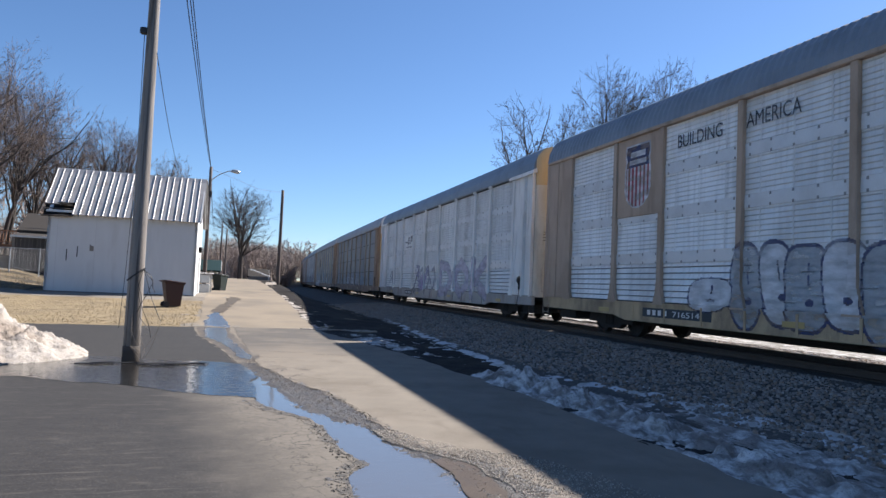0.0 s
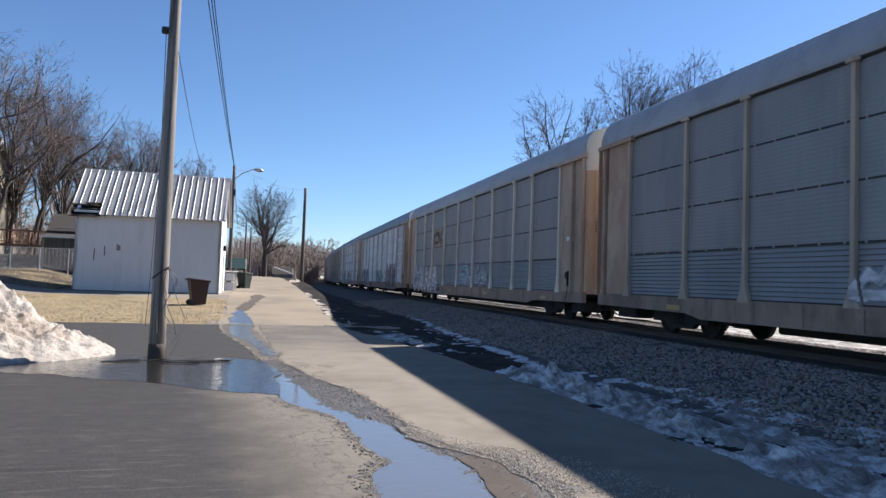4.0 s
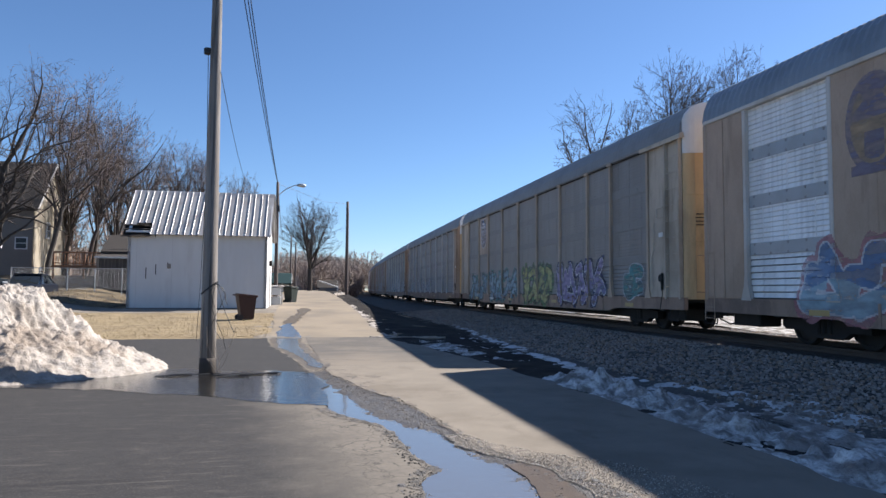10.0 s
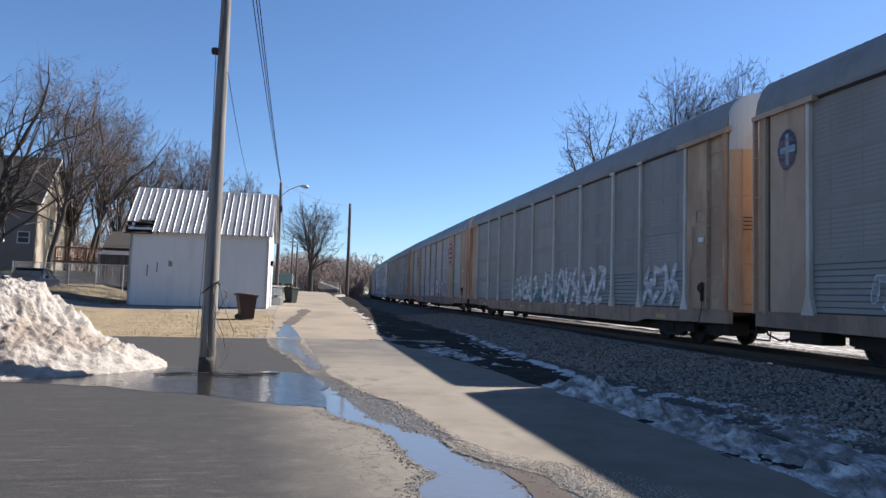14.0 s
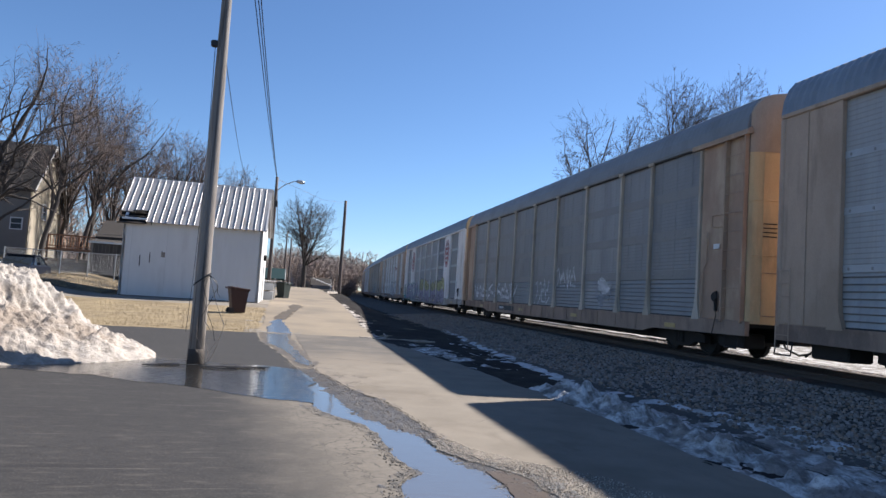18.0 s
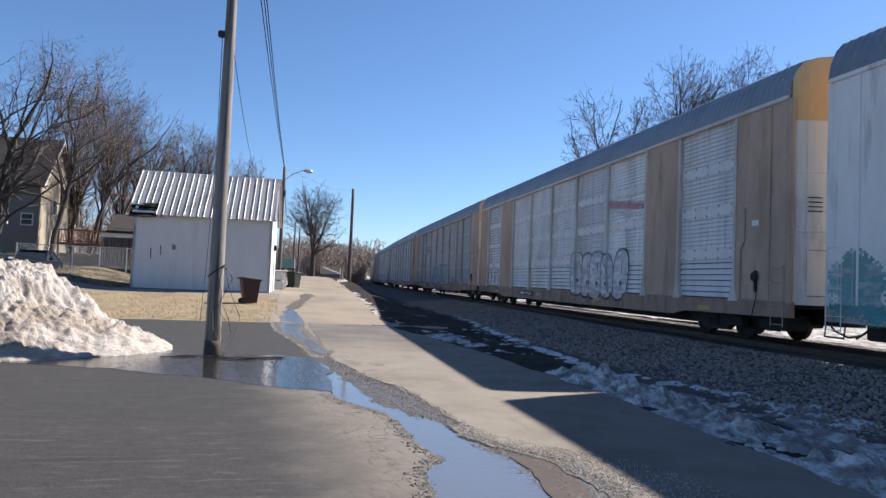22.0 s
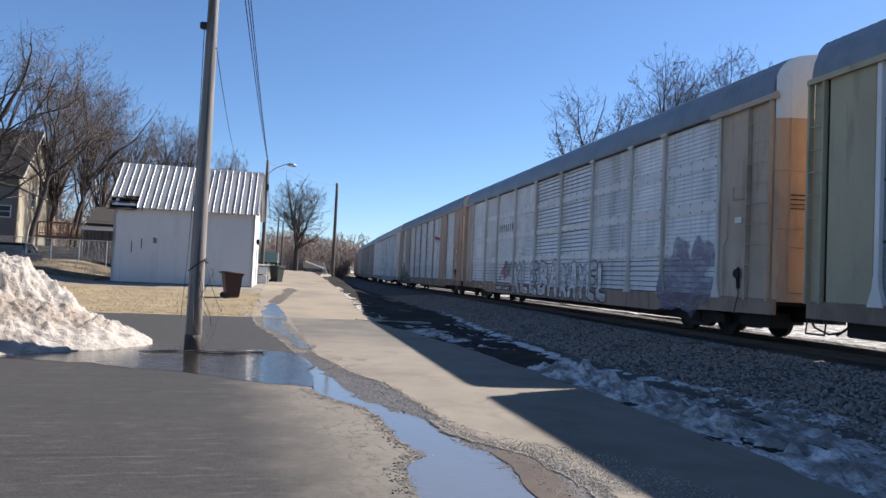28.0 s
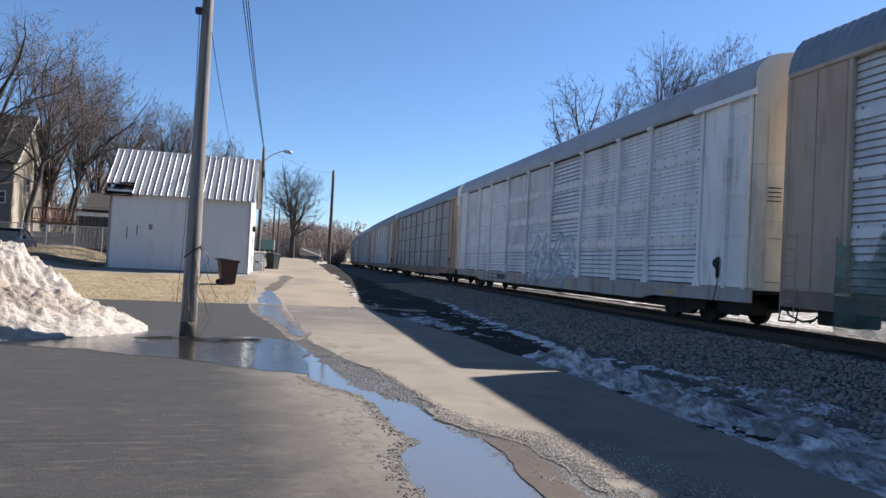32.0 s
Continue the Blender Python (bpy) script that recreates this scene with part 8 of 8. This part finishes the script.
def bubbles(n, y_far, y_near, z0, z1, count, fills, edge, seed=1, rim=0.05, cell=0.025, label="", tiers=False):
    """A row of rounded overlapping bubble shapes, each with a dark rim and a slit."""
    r = random.Random(seed)
    step = (y_far - y_near) / count
    rows = []
    for k in range(count):
        rows.append((y_far - step * (k + 0.5) + r.uniform(-0.1, 0.1) * step, z0 + (z1 - z0) * r.uniform(0.44, 0.56), step * r.uniform(0.5, 0.68), (z1 - z0) * r.uniform(0.4, 0.5), r.uniform(-0.18, 0.18), r.uniform(2.0, 3.4)))

    def rule(Y, Z):
        C = np.full(Y.shape, -1)
        for k, (cy, cz, a, b, lean, pw) in enumerate(rows):
            u, v = (Y - cy - lean * (Z - cz)) / a, (Z - cz) / b
            q = (np.abs(u) ** pw + np.abs(v) ** pw) ** (1 / pw)
            C[q < 1 + rim / a] = len(fills)
            C[q < 1] = k % len(fills) if fills else -1
            if tiers:
                C[(q < 1) & (Z + 0.1 * np.sin(Y * 2.3) < z0 + (z1 - z0) * 0.55)] = 1
                C[(q < 1) & (Z + 0.1 * np.sin(Y * 2.3) >= z0 + (z1 - z0) * 0.55)] = 0
            C[(np.abs(u + 0.1) < 0.05) & (v > 0.05) & (v < 0.6)] = len(fills)
            C[(np.hypot((u + 0.1) / 0.2, (v + 0.35) / 0.1) < 1)] = len(fills)
        return C
    return paint(n, "graffiti", y_near - step, y_far + step, z0 - 0.1, z1 + 0.1, cell, rule, list(fills) + [edge], label)


def scrawl(n, y_far, y_near, z0, z1, count, color, thick=0.03, seed=1, cell=0.025, label=""):
    r = random.Random(seed * 17 + n)
    lines = glyphs(r, y_far, y_near, z0, z1, count, r.uniform(-0.1, 0.2))
    return paint(n, "graffiti", y_near, y_far, z0 - 0.1, z1 + 0.15, cell, lambda Y, Z: np.where(stroke_dist(Y, Z, lines) + 0.008 * np.sin(Y * 31) < thick, 0, -1), [color], label or f"thin {color} graffiti scrawl")


def blot(n, y_far, y_near, z0, z1, inks, seed, label, cell=0.05, cover=0.5):
    """A faded cloud of spray paint."""
    def rule(Y, Z):
        u, v = (Y - y_near) / (y_far - y_near) * 2 - 1, (Z - z0) / (z1 - z0) * 2 - 1
        f = 1 - u * u - v * v + 0.5 * np.sin(Y * 2.3 + seed) * np.sin(Z * 3.1 + seed * 2) + 0.3 * np.sin(Y * 6.7 + seed) * np.cos(Z * 7.9)
        C = np.where(f > cover, 0, -1)
        for k in range(1, len(inks)):
            C[(C == 0) & (np.sin(Y * (1.3 + k) + seed * k) + np.sin(Z * (2.1 + k) + k) > 0.55)] = k
        dots = np.sin(Y * 41 + 5 * np.sin(Z * 23)) * np.sin(Z * 47 + 4 * np.sin(Y * 19))
        C[(f < cover + 0.35) & (dots > 0.1)] = -1
        return C
    return paint(n, "graffiti", y_near, y_far, z0, z1, cell, rule, inks, label)


def patch(n, name, y_far, y_near, z0, z1, rule, inks, label, cell=0.025):
    return paint(n, name, y_near, y_far, z0, z1, cell, rule, inks, label)


def shield(cy, cz, w, h, back):
    def rule(Y, Z):
        u, v = (cy - Y) / (w / 2), (Z - cz) / (h / 2)
        half = np.where(v > 0.55, 0.98 - 0.25 * np.abs(v - 0.75), np.where(v > -0.3, 0.9 + 0.1 * np.cos(v * 3), 1.0 * np.sqrt(np.clip(1 - ((v + 0.3) / 0.7) ** 2, 0, 1))))
        half = np.where(np.abs(v) > 1, -1, half)
        C = np.full(Y.shape, 0 if back else -1)
        C[np.abs(u) < half] = 1
        inner = (np.abs(u) < half - 0.1) & (np.abs(v) < 0.93)
        C[inner & (v > 0.28)] = 2
        C[inner & (v <= 0.28)] = 1
        C[inner & (v <= 0.28) & (np.mod((u + 1.0) * 3.5, 1.0) < 0.5)] = 3
        C[inner & (np.abs(v - 0.68) < 0.09) & (np.abs(u) < 0.55)] = 1
        C[inner & (np.abs(v - 0.44) < 0.08) & (np.abs(u) < 0.65)] = 1
        return C
    return rule


def octagon(cy, cz, w, h):
    def rule(Y, Z):
        u, v = (cy - Y) / (w / 2), (Z - cz) / (h / 2)
        m = np.maximum(np.maximum(np.abs(u), np.abs(v)), (np.abs(u) + np.abs(v)) * 0.70)
        C = np.where(m < 1, 0, -1)
        C[(m > 0.84) & (m < 0.92)] = 1
        for k in range(4):
            zc = 0.55 - 0.36 * k
            C[(np.abs(v - zc) < 0.11) & (u > -0.6) & (u < -0.32)] = 1
            C[(np.abs(v - zc) < 0.06) & (u > -0.28) & (u < 0.5)] = 1
        return C
    return rule


def ring(cy, cz, w, h, back=False):
    def rule(Y, Z):
        u, v = (cy - Y) / (w / 2), (Z - cz) / (h / 2)
        q = np.hypot(u, v)
        C = np.where(q < 1, 0, -1)
        C[(q < 0.8)] = 1
        C[(q < 0.8) & (v > 0.1) & (np.abs(u) < 0.55 + 0.2 * np.sin(v * 9))] = 0
        C[(q < 0.72) & (v < -0.15) & (np.abs(u) < 0.35)] = 0
        C[(v < -0.78) & (v > -1.0) & (np.abs(u) < 0.8)] = 0
        return C
    return rule


def lettering(n, words, y_far, z, size, material, label, name="lettering", squeeze=1.0):
    """Raised lettering on the near side; runs from the far end towards the near end."""
    cu = bpy.data.curves.new("lettering", "FONT")
    cu.body, cu.size, cu.extrude = words, size, 0.002
    tmp = bpy.data.objects.new("lettering", cu)
    me = bpy.data.meshes.new_from_object(tmp)
    bpy.data.objects.remove(tmp)
    me.materials.clear()
    me.materials.append(material)
    ob = new(name, me)
    ob.parent = CARS[n]
    # letters run along -y, upright along z, facing -x
    ob.matrix_basis = Matrix(((0, 0, -1, 0), (-squeeze, 0, 0, y_far), (0, 1, 0, z), (0, 0, 0, 1)))
    return tagged(ob, label)


def number_plate(n, y_far, y_near, digits, dark=True):
    part("stencil_patch", Shape().box(-SIDE - 0.006, -SIDE + 0.01, y_near, y_far, 0.64, 0.87, 0.002), MATS["stencil_dark"], CARS[n], "dark stencil patch on the sill")
    w = (y_far - y_near)
    for k in range(4):
        a = y_far - 0.08 * w - k * 0.085 * w
        part("stencil_bar", Shape().box(-SIDE - 0.010, -SIDE, a - 0.05 * w, a, 0.69, 0.82, 0.001), MATS["stencil_white"], CARS[n])
    if digits:
        ob = lettering(n, digits, y_far - 0.47 * w, 0.685, 0.19, MATS["stencil_white"], "white stencilled car number", "car_number", w * 0.48 / 0.72)
        ob.matrix_basis = pose(-SIDE - 0.009, 0, 0) @ ob.matrix_basis


# car 0: shield on a yellow plate, slogan, bubble graffiti
part("logo_plate", Shape().box(-SIDE + 0.03, -SIDE + 0.07, 7.9, 9.9, 3.31, 5.48, 0.006), MATS["frame_copper"], CARS[0], "tan logo plate")
s = patch(0, "shield_logo", 9.75, 8.05, 3.4, 5.4, shield(8.9, 4.4, 1.25, 1.75, False), ["tan", "white", "navy", "red"], "blue and red striped shield emblem")
for ob in s:
    ob.matrix_basis = pose(-0.03, 0, 0)
for words, y, z in (("BUILDING", 7.22, 4.84), ("AMERICA", 4.82, 4.86)):
    ob = lettering(0, words, y, z, 0.46, INK["dark"], "dark slogan lettering", squeeze=0.80 if words == "BUILDING" else 0.78)
    ob.matrix_basis = pose(-SIDE + 0.045, 0, 0) @ ob.matrix_basis
number_plate(0, 8.45, 5.75, "716514")
bubbles(0, 5.2, -7.5, 0.5, 2.4, 15, ["grey", "white"], "navy", 3, label="grey bubble graffiti with dark blue outlines")
bubbles(0, 6.6, 5.35, 0.85, 1.75, 1, ["white"], "navy", 4, 0.06, label="white speech-bubble graffiti with blue outline")

# car 1: sign plate and faded violet graffiti
part("logo_plate", Shape().box(-SIDE + 0.03, -SIDE + 0.07, 4.75, 7.1, 3.42, 4.32, 0.006), MATS["frame_white"], CARS[1], "white sign plate")


def swoosh(Y, Z):
    d = stroke_dist(Y, Z, [[(6.9, 3.88), (6.25, 3.88), (6.1, 3.75)], [(6.3, 3.7), (6.15, 4.15), (5.85, 4.1), (6.05, 3.92)], [(5.9, 3.75), (5.75, 4.0), (5.65, 3.78), (5.4, 4.15)], [(5.55, 4.18), (4.95, 4.2)], [(5.5, 4.06), (5.05, 4.06)], [(5.45, 3.94), (5.15, 3.94)]])
    C = np.where(d < 0.045, 0, -1)
    C[(np.abs(Z - 3.55) < 0.035) & (Y < 6.8) & (Y > 5.0) & (np.sin(Y * 25) > -0.5)] = 1
    return C


s = patch(1, "sign_emblem", 7.1, 4.75, 3.44, 4.3, swoosh, ["dark", "grey"], "dark winged emblem")
for ob in s:
    ob.matrix_basis = pose(-0.03, 0, 0)
number_plate(1, 6.5, 4.6, "302040", False)
block_letters(1, "DOK", -0.9, -8.6, 0.62, 2.55, "lilac", "grey", 0.24, 0.035, 5, label="faded lilac graffiti letter")
graffiti(1, 4.6, -0.6, 0.7, 2.4, 4, "grey", "plum", None, 0.06, 0.05, 0.1, 5, label="faded grey graffiti over the lower panels")
blot(1, 4.6, 0.4, 0.75, 2.4, ["purple", "lilac"], 2, "faded violet spray cloud", cover=0.55)
scrawl(1, 11.3, 10.1, 1.3, 2.1, 2, "dark", 0.05, 3)
# car 2
graffiti(2, 5.0, -2.5, 1.0, 1.95, 6, "white", "grey", None, 0.09, 0.04, 0.1, 6, label="small white graffiti")
scrawl(2, -4, -8, 1.1, 1.8, 4, "sky", 0.04, 8)
# car 3
block_letters(3, "CKNA", 13.2, 6.3, 0.5, 2.25, "white", "grey", 0.27, 0.03, 7, label="bold white block graffiti letter")
graffiti(3, 1.95, -0.5, 1.1, 2.15, 2, "sky", "white", "blue", 0.12, 0.04, 0.08, 8)
graffiti(3, -0.9, -3.2, 1.08, 2.1, 2, "grey", "white", "moss", 0.1, 0.04, 0.1, 9)


def curl(Y, Z):
    C = np.full(Y.shape, 0)
    d = stroke_dist(Y, Z, [[(6.55, 4.05), (6.9, 4.1), (7.3, 3.95), (7.4, 3.75), (7.2, 3.55), (6.7, 3.55)], [(6.5, 3.55), (6.4, 4.1), (6.0, 3.58), (5.75, 4.1)]])
    C[d < 0.1] = 1
    return C


patch(3, "logo_panel", 7.68, 5.08, 3.3, 4.36, curl, ["tan", "dark"], "tan panel with a dark curling emblem")
number_plate(3, 8.0, 5.6, "")
# car 4
blot(4, -3.4, -8.2, 0.9, 2.5, ["pink", "plum", "grey"], 3, "faded red graffiti cloud", cover=0.35)
graffiti(4, 2.4, -1.4, 0.9, 2.1, 4, "moss", "dark", None, 0.11, 0.03, 0.1, 11, label="faint green graffiti")
graffiti(4, -3.2, -8.6, 0.6, 2.5, 4, "pink", "dark", "turquoise", 0.14, 0.05, 0.18, 12, label="red and turquoise graffiti")
blot(4, 12.6, 7.6, 0.75, 2.35, ["plum", "dark", "plum"], 7, "faded dark plum graffiti cloud", cover=0.12)
scrawl(4, 12, 8.3, 1.1, 1.9, 4, "grey", 0.05, 2)
number_plate(4, 7.6, 5.1, "")
# car 5
graffiti(5, 11.2, 4.6, 0.55, 2.15, 5, "blue", "white", "pink", 0.2, 0.04, 0.16, 13, two="sky", label="blue graffiti with white outlines and a red halo")
bubbles(5, 2.0, -1.3, 0.55, 2.05, 4, ["lime", "yellow"], "moss", 14, 0.04, label="yellow-green bubble graffiti")
bubbles(5, -1.3, -3.0, 0.52, 2.0, 2, ["magenta", "purple"], "purple", 15, 0.04, label="magenta and purple graffiti")
patch(5, "emblem", 9.75, 8.05, 3.25, 5.35, ring(8.9, 4.3, 1.35, 1.9), ["plum", "tan"], "dark faded round emblem")
# car 6
part("logo_plate", Shape().box(-SIDE + 0.03, -SIDE + 0.07, 7.9, 9.9, 3.3, 5.45, 0.006), MATS["frame_tan"], CARS[6], "tan logo plate")
s = patch(6, "shield_logo", 9.7, 8.1, 3.5, 5.4, shield(8.9, 4.5, 1.2, 1.7, False), ["tan", "white", "blue", "plum"], "faded blue shield emblem")
for ob in s:
    ob.matrix_basis = pose(-0.03, 0, 0)
graffiti(6, 12.5, 8.1, 0.62, 2.1, 3, "sky", "dark", "turquoise", 0.13, 0.05, 0.15, 17, label="turquoise graffiti")
graffiti(6, 7.9, 1.9, 0.6, 2.25, 4, "sky", "navy", "turquoise", 0.14, 0.05, 0.18, 18, label="turquoise and blue graffiti")
graffiti(6, 1.7, -2.9, 0.6, 2.3, 4, "lime", "dark", "green", 0.15, 0.05, 0.2, 19, label="yellow-green graffiti with dark outlines")
graffiti(6, -3.0, -8.2, 0.6, 2.3, 5, "purple", "white", "navy", 0.14, 0.04, 0.14, 20, label="violet graffiti with white outlines")
graffiti(6, -9.3, -10.9, 0.8, 2.1, 1, "turquoise", "white", None, 0.2, 0.04, 0.1, 21)
number_plate(6, 7.5, 5.2, "")
# car 7
graffiti(7, 11.2, 2.6, 1.05, 2.15, 7, "grey", "white", None, 0.05, 0.035, 0.1, 22, label="faded white outline graffiti")
graffiti(7, 1.9, -1.5, 1.05, 2.3, 3, "grey", "white", None, 0.08, 0.04, 0.1, 23, label="faded white outline graffiti")


def roundel(Y, Z):
    q = np.hypot((Y - 13.3) / 0.3, (Z - 4.55) / 0.45)
    C = np.where(q < 1, 0, -1)
    C[(q < 0.8) & ((np.abs(Y - 13.3) < 0.05) | (np.abs(Z - 4.55) < 0.07))] = 1
    return C


patch(7, "emblem", 13.62, 12.98, 4.05, 5.05, roundel, ["navy", "sky"], "blue round emblem with a cross")
# car 8
blot(8, 5.1, -3.6, 0.9, 1.7, ["turquoise", "sky"], 24, "faded turquoise spray cloud", cover=0.5)
graffiti(8, 5.1, 1.2, 0.95, 2.25, 5, "white", "grey", None, 0.1, 0.03, 0.1, 25, label="white block graffiti")
graffiti(8, 0.8, -6.0, 0.9, 2.4, 8, "white", "grey", None, 0.11, 0.035, 0.08, 26, label="white block graffiti")
graffiti(8, -8.5, -10.9, 1.0, 2.3, 4, "white", "grey", None, 0.09, 0.03, 0.1, 27, label="white block graffiti")
# car 9
block_letters(9, "PRINK", 4.4, -0.75, 0.98, 2.14, "white", "plum", 0.2, 0.03, 28, label="bold white block graffiti letter with dark edge")
blot(9, 0.0, -5.0, 0.8, 2.7, ["pink", "lilac"], 29, "faded pink spray halo", cover=0.45)
block_letters(9, "OS", -0.8, -4.4, 0.95, 2.6, "white", "plum", 0.3, 0.04, 29, label="bold white block graffiti letter with dark edge")
for cy in (8.95, -7.45):
    patch(9, "emblem", cy + 0.82, cy - 0.82, 3.2, 5.25, octagon(cy, 4.22, 1.55, 1.85), ["red", "white"], "faded red octagonal emblem")
number_plate(9, 6.5, 4.1, "")
# car 10
graffiti(10, 12.5, 4.1, 1.1, 2.05, 6, "white", "grey", None, 0.08, 0.03, 0.1, 30, label="white graffiti row")
scrawl(10, 1.7, -0.2, 1.05, 2.05, 4, "white", 0.035, 31)
scrawl(10, -0.8, -2.9, 1.75, 2.5, 4, "white", 0.045, 32)
blot(10, -4.5, -6.2, 1.0, 2.4, ["grey", "white"], 33, "white spray cloud", cover=0.6)
number_plate(10, 7.0, 4.5, "")
# car 11
for cy in (8.9, -7.4):
    patch(11, "emblem", cy + 0.82, cy - 0.82, 3.15, 5.25, octagon(cy, 4.2, 1.6, 1.9), ["red", "white"], "dark red octagonal emblem with white edge")
graffiti(11, 13.0, 5.5, 0.6, 2.15, 5, "lilac", "purple", "turquoise", 0.16, 0.04, 0.2, 34, label="lilac graffiti over a turquoise cloud")
bubbles(11, 4.45, -7.0, 0.5, 2.45, 8, ["lime", "lilac"], "dark", 35, 0.045, label="olive and violet bubble graffiti with dark outlines", tiers=True)
blot(11, 14.3, 12.7, 0.35, 2.1, ["teal", "turquoise"], 33, "bright turquoise spray graffiti cloud", cover=0.1)
number_plate(11, 6.35, 4.1, "695952")
# car 12
bubbles(12, -0.4, -5.2, 0.75, 2.4, 5, ["white"], "dark", 36, 0.06, label="white graffiti letters with black outlines")
scrawl(12, 12.2, 9.9, 1.1, 2.2, 3, "grey", 0.04, 37)
patch(12, "stripe_emblem", -3.75, -6.4, 3.62, 4.3, lambda Y, Z: np.where(np.abs(Z - 3.95 - 0.1 * (Y + 5)) < 0.13, 0, np.where(np.abs(Z - 3.7 - 0.1 * (Y + 5)) < 0.06, 1, -1)), ["pink", "white"], "faded red and white stripe emblem")
number_plate(12, 6.4, 4.1, "691201")
# car 13
bubbles(13, 3.4, -3.0, 0.78, 2.5, 5, ["mint", "sky"], "dark", 38, 0.055, label="pale blue bubble graffiti with dark outlines", tiers=True)
blot(13, 3.3, -3.2, 0.42, 0.8, ["navy", "blue"], 45, "dark blue spray along the sill", cover=0.7)
blot(13, 4.6, 3.0, 0.7, 1.9, ["purple", "lilac"], 39, "violet spray cloud", cover=0.5)
blot(13, -3.4, -7.0, 0.5, 1.6, ["pink", "purple"], 40, "faded pink graffiti cloud", cover=0.5)
scrawl(13, 12.3, 9.4, 0.7, 1.6, 3, "green", 0.05, 41)


def brackets(cy, cz, w, h):
    def rule(Y, Z):
        u, v = cy - Y, Z - cz
        C = np.full(Y.shape, -1)
        C[(np.abs(np.abs(u) - w / 2) < 0.05) & (np.abs(v) < h / 2)] = 0
        C[(np.abs(np.abs(v) - h / 2) < 0.04) & (np.abs(u) < w / 2) & (np.abs(u) > w / 2 - 0.2)] = 0
        for k in (-1, 0, 1):
            q = np.hypot((u - k * w * 0.26) / (w * 0.12), v / (h * 0.32))
            C[(q < 1) & (q > 0.55)] = 0
        return C
    return rule


patch(13, "bracket_emblem", 7.2, 5.4, 3.5, 4.32, brackets(6.35, 3.9, 1.55, 0.72), ["dark"], "dark bracketed emblem")
number_plate(13, 8.0, 5.5, "")


# car 14
def block_bars(Y, Z):
    C = np.full(Y.shape, -1)
    for k in range(3):
        a = 7.0 - k * 0.48
        q = np.hypot((Y - a + 0.2) / 0.2, (Z - 3.95) / 0.27)
        C[(q < 1) & (q > 0.4)] = 0
    C[(np.abs(Z - 3.56) < 0.06) & (Y < 7.05) & (Y > 5.6)] = 0
    return C


patch(14, "emblem", 7.2, 5.4, 3.45, 4.3, block_bars, ["yellow"], "yellow block emblem")
number_plate(14, 7.5, 5.3, "")
# car 15
block_letters(15, "KLEBA", 4.95, -0.85, 0.5, 2.06, "white", "dark", 0.15, 0.065, 42, label="white block graffiti letter with dark outline")
block_letters(15, "KAYEL", -1.0, -5.1, 0.52, 1.95, "white", "dark", 0.13, 0.06, 43, label="white block graffiti letter with dark outline")
graffiti(15, -8.4, -11.2, 0.55, 2.35, 2, "plum", "grey", "plum", 0.22, 0.03, 0.2, 44, label="dark violet graffiti with pale lines")
blot(15, 7.5, 4.8, 1.0, 2.15, ["red", "moss", "pink"], 45, "faded red and green spray", cover=0.5)
patch(15, "emblem", 7.5, 5.0, 3.45, 4.05, lambda Y, Z: np.where((np.abs(Z - 3.72) < 0.17) & (np.sin(Y * 19) > -0.1), 0, -1), ["moss"], "dark green emblem bars")
number_plate(15, 7.6, 5.0, "704034")
# car 16


def green_cloud(Y, Z):
    # ragged peaks that sink towards the near end
    top = np.interp(Y, [6.3, 7.0, 8.2, 9.2, 10.2, 11.0, 11.6, 12.2, 12.9], [0.75, 0.95, 1.55, 1.45, 1.7, 2.35, 2.3, 1.65, 1.95])
    top = top + 0.12 * np.sin(Y * 7.0) + 0.07 * np.sin(Y * 19.0 + 1)
    C = np.where(Z < top, 0, -1)
    C[(C == 0) & (Z > top - 0.7) & (np.sin(Y * 3.1) + np.sin(Z * 4.3 + Y) > 0.5)] = 1
    return C


patch(16, "graffiti", 12.9, 6.3, 0.25, 2.6, green_cloud, ["moss", "pine"], "dark green spray graffiti cloud", 0.04)
patch(16, "stripe_emblem", -4.05, -6.42, 3.6, 4.32, lambda Y, Z: np.where(np.abs(Z - 3.98 - 0.1 * (Y + 5)) < 0.12, 0, np.where(np.abs(Z - 3.75 - 0.1 * (Y + 5)) < 0.06, 1, -1)), ["red", "white"], "red and white stripe emblem")
number_plate(16, 6.45, 3.85, "691387")
# car 17
graffiti(17, 1.9, -3.6, 0.6, 2.55, 4, "white", "sky", "sky", 0.12, 0.05, 0.12, 47, label="white graffiti with pale blue outlines")
number_plate(17, 7.0, 4.6, "")
for n, (a, b) in {18: (4, -3), 19: (6, 1), 20: (2, -5), 21: (8, 2)}.items():
    graffiti(n, a, b, 0.9, 2.1, 5, "white", "grey", None, 0.1, 0.04, 0.1, 50 + n, cell=0.05, label="white graffiti")


motions()
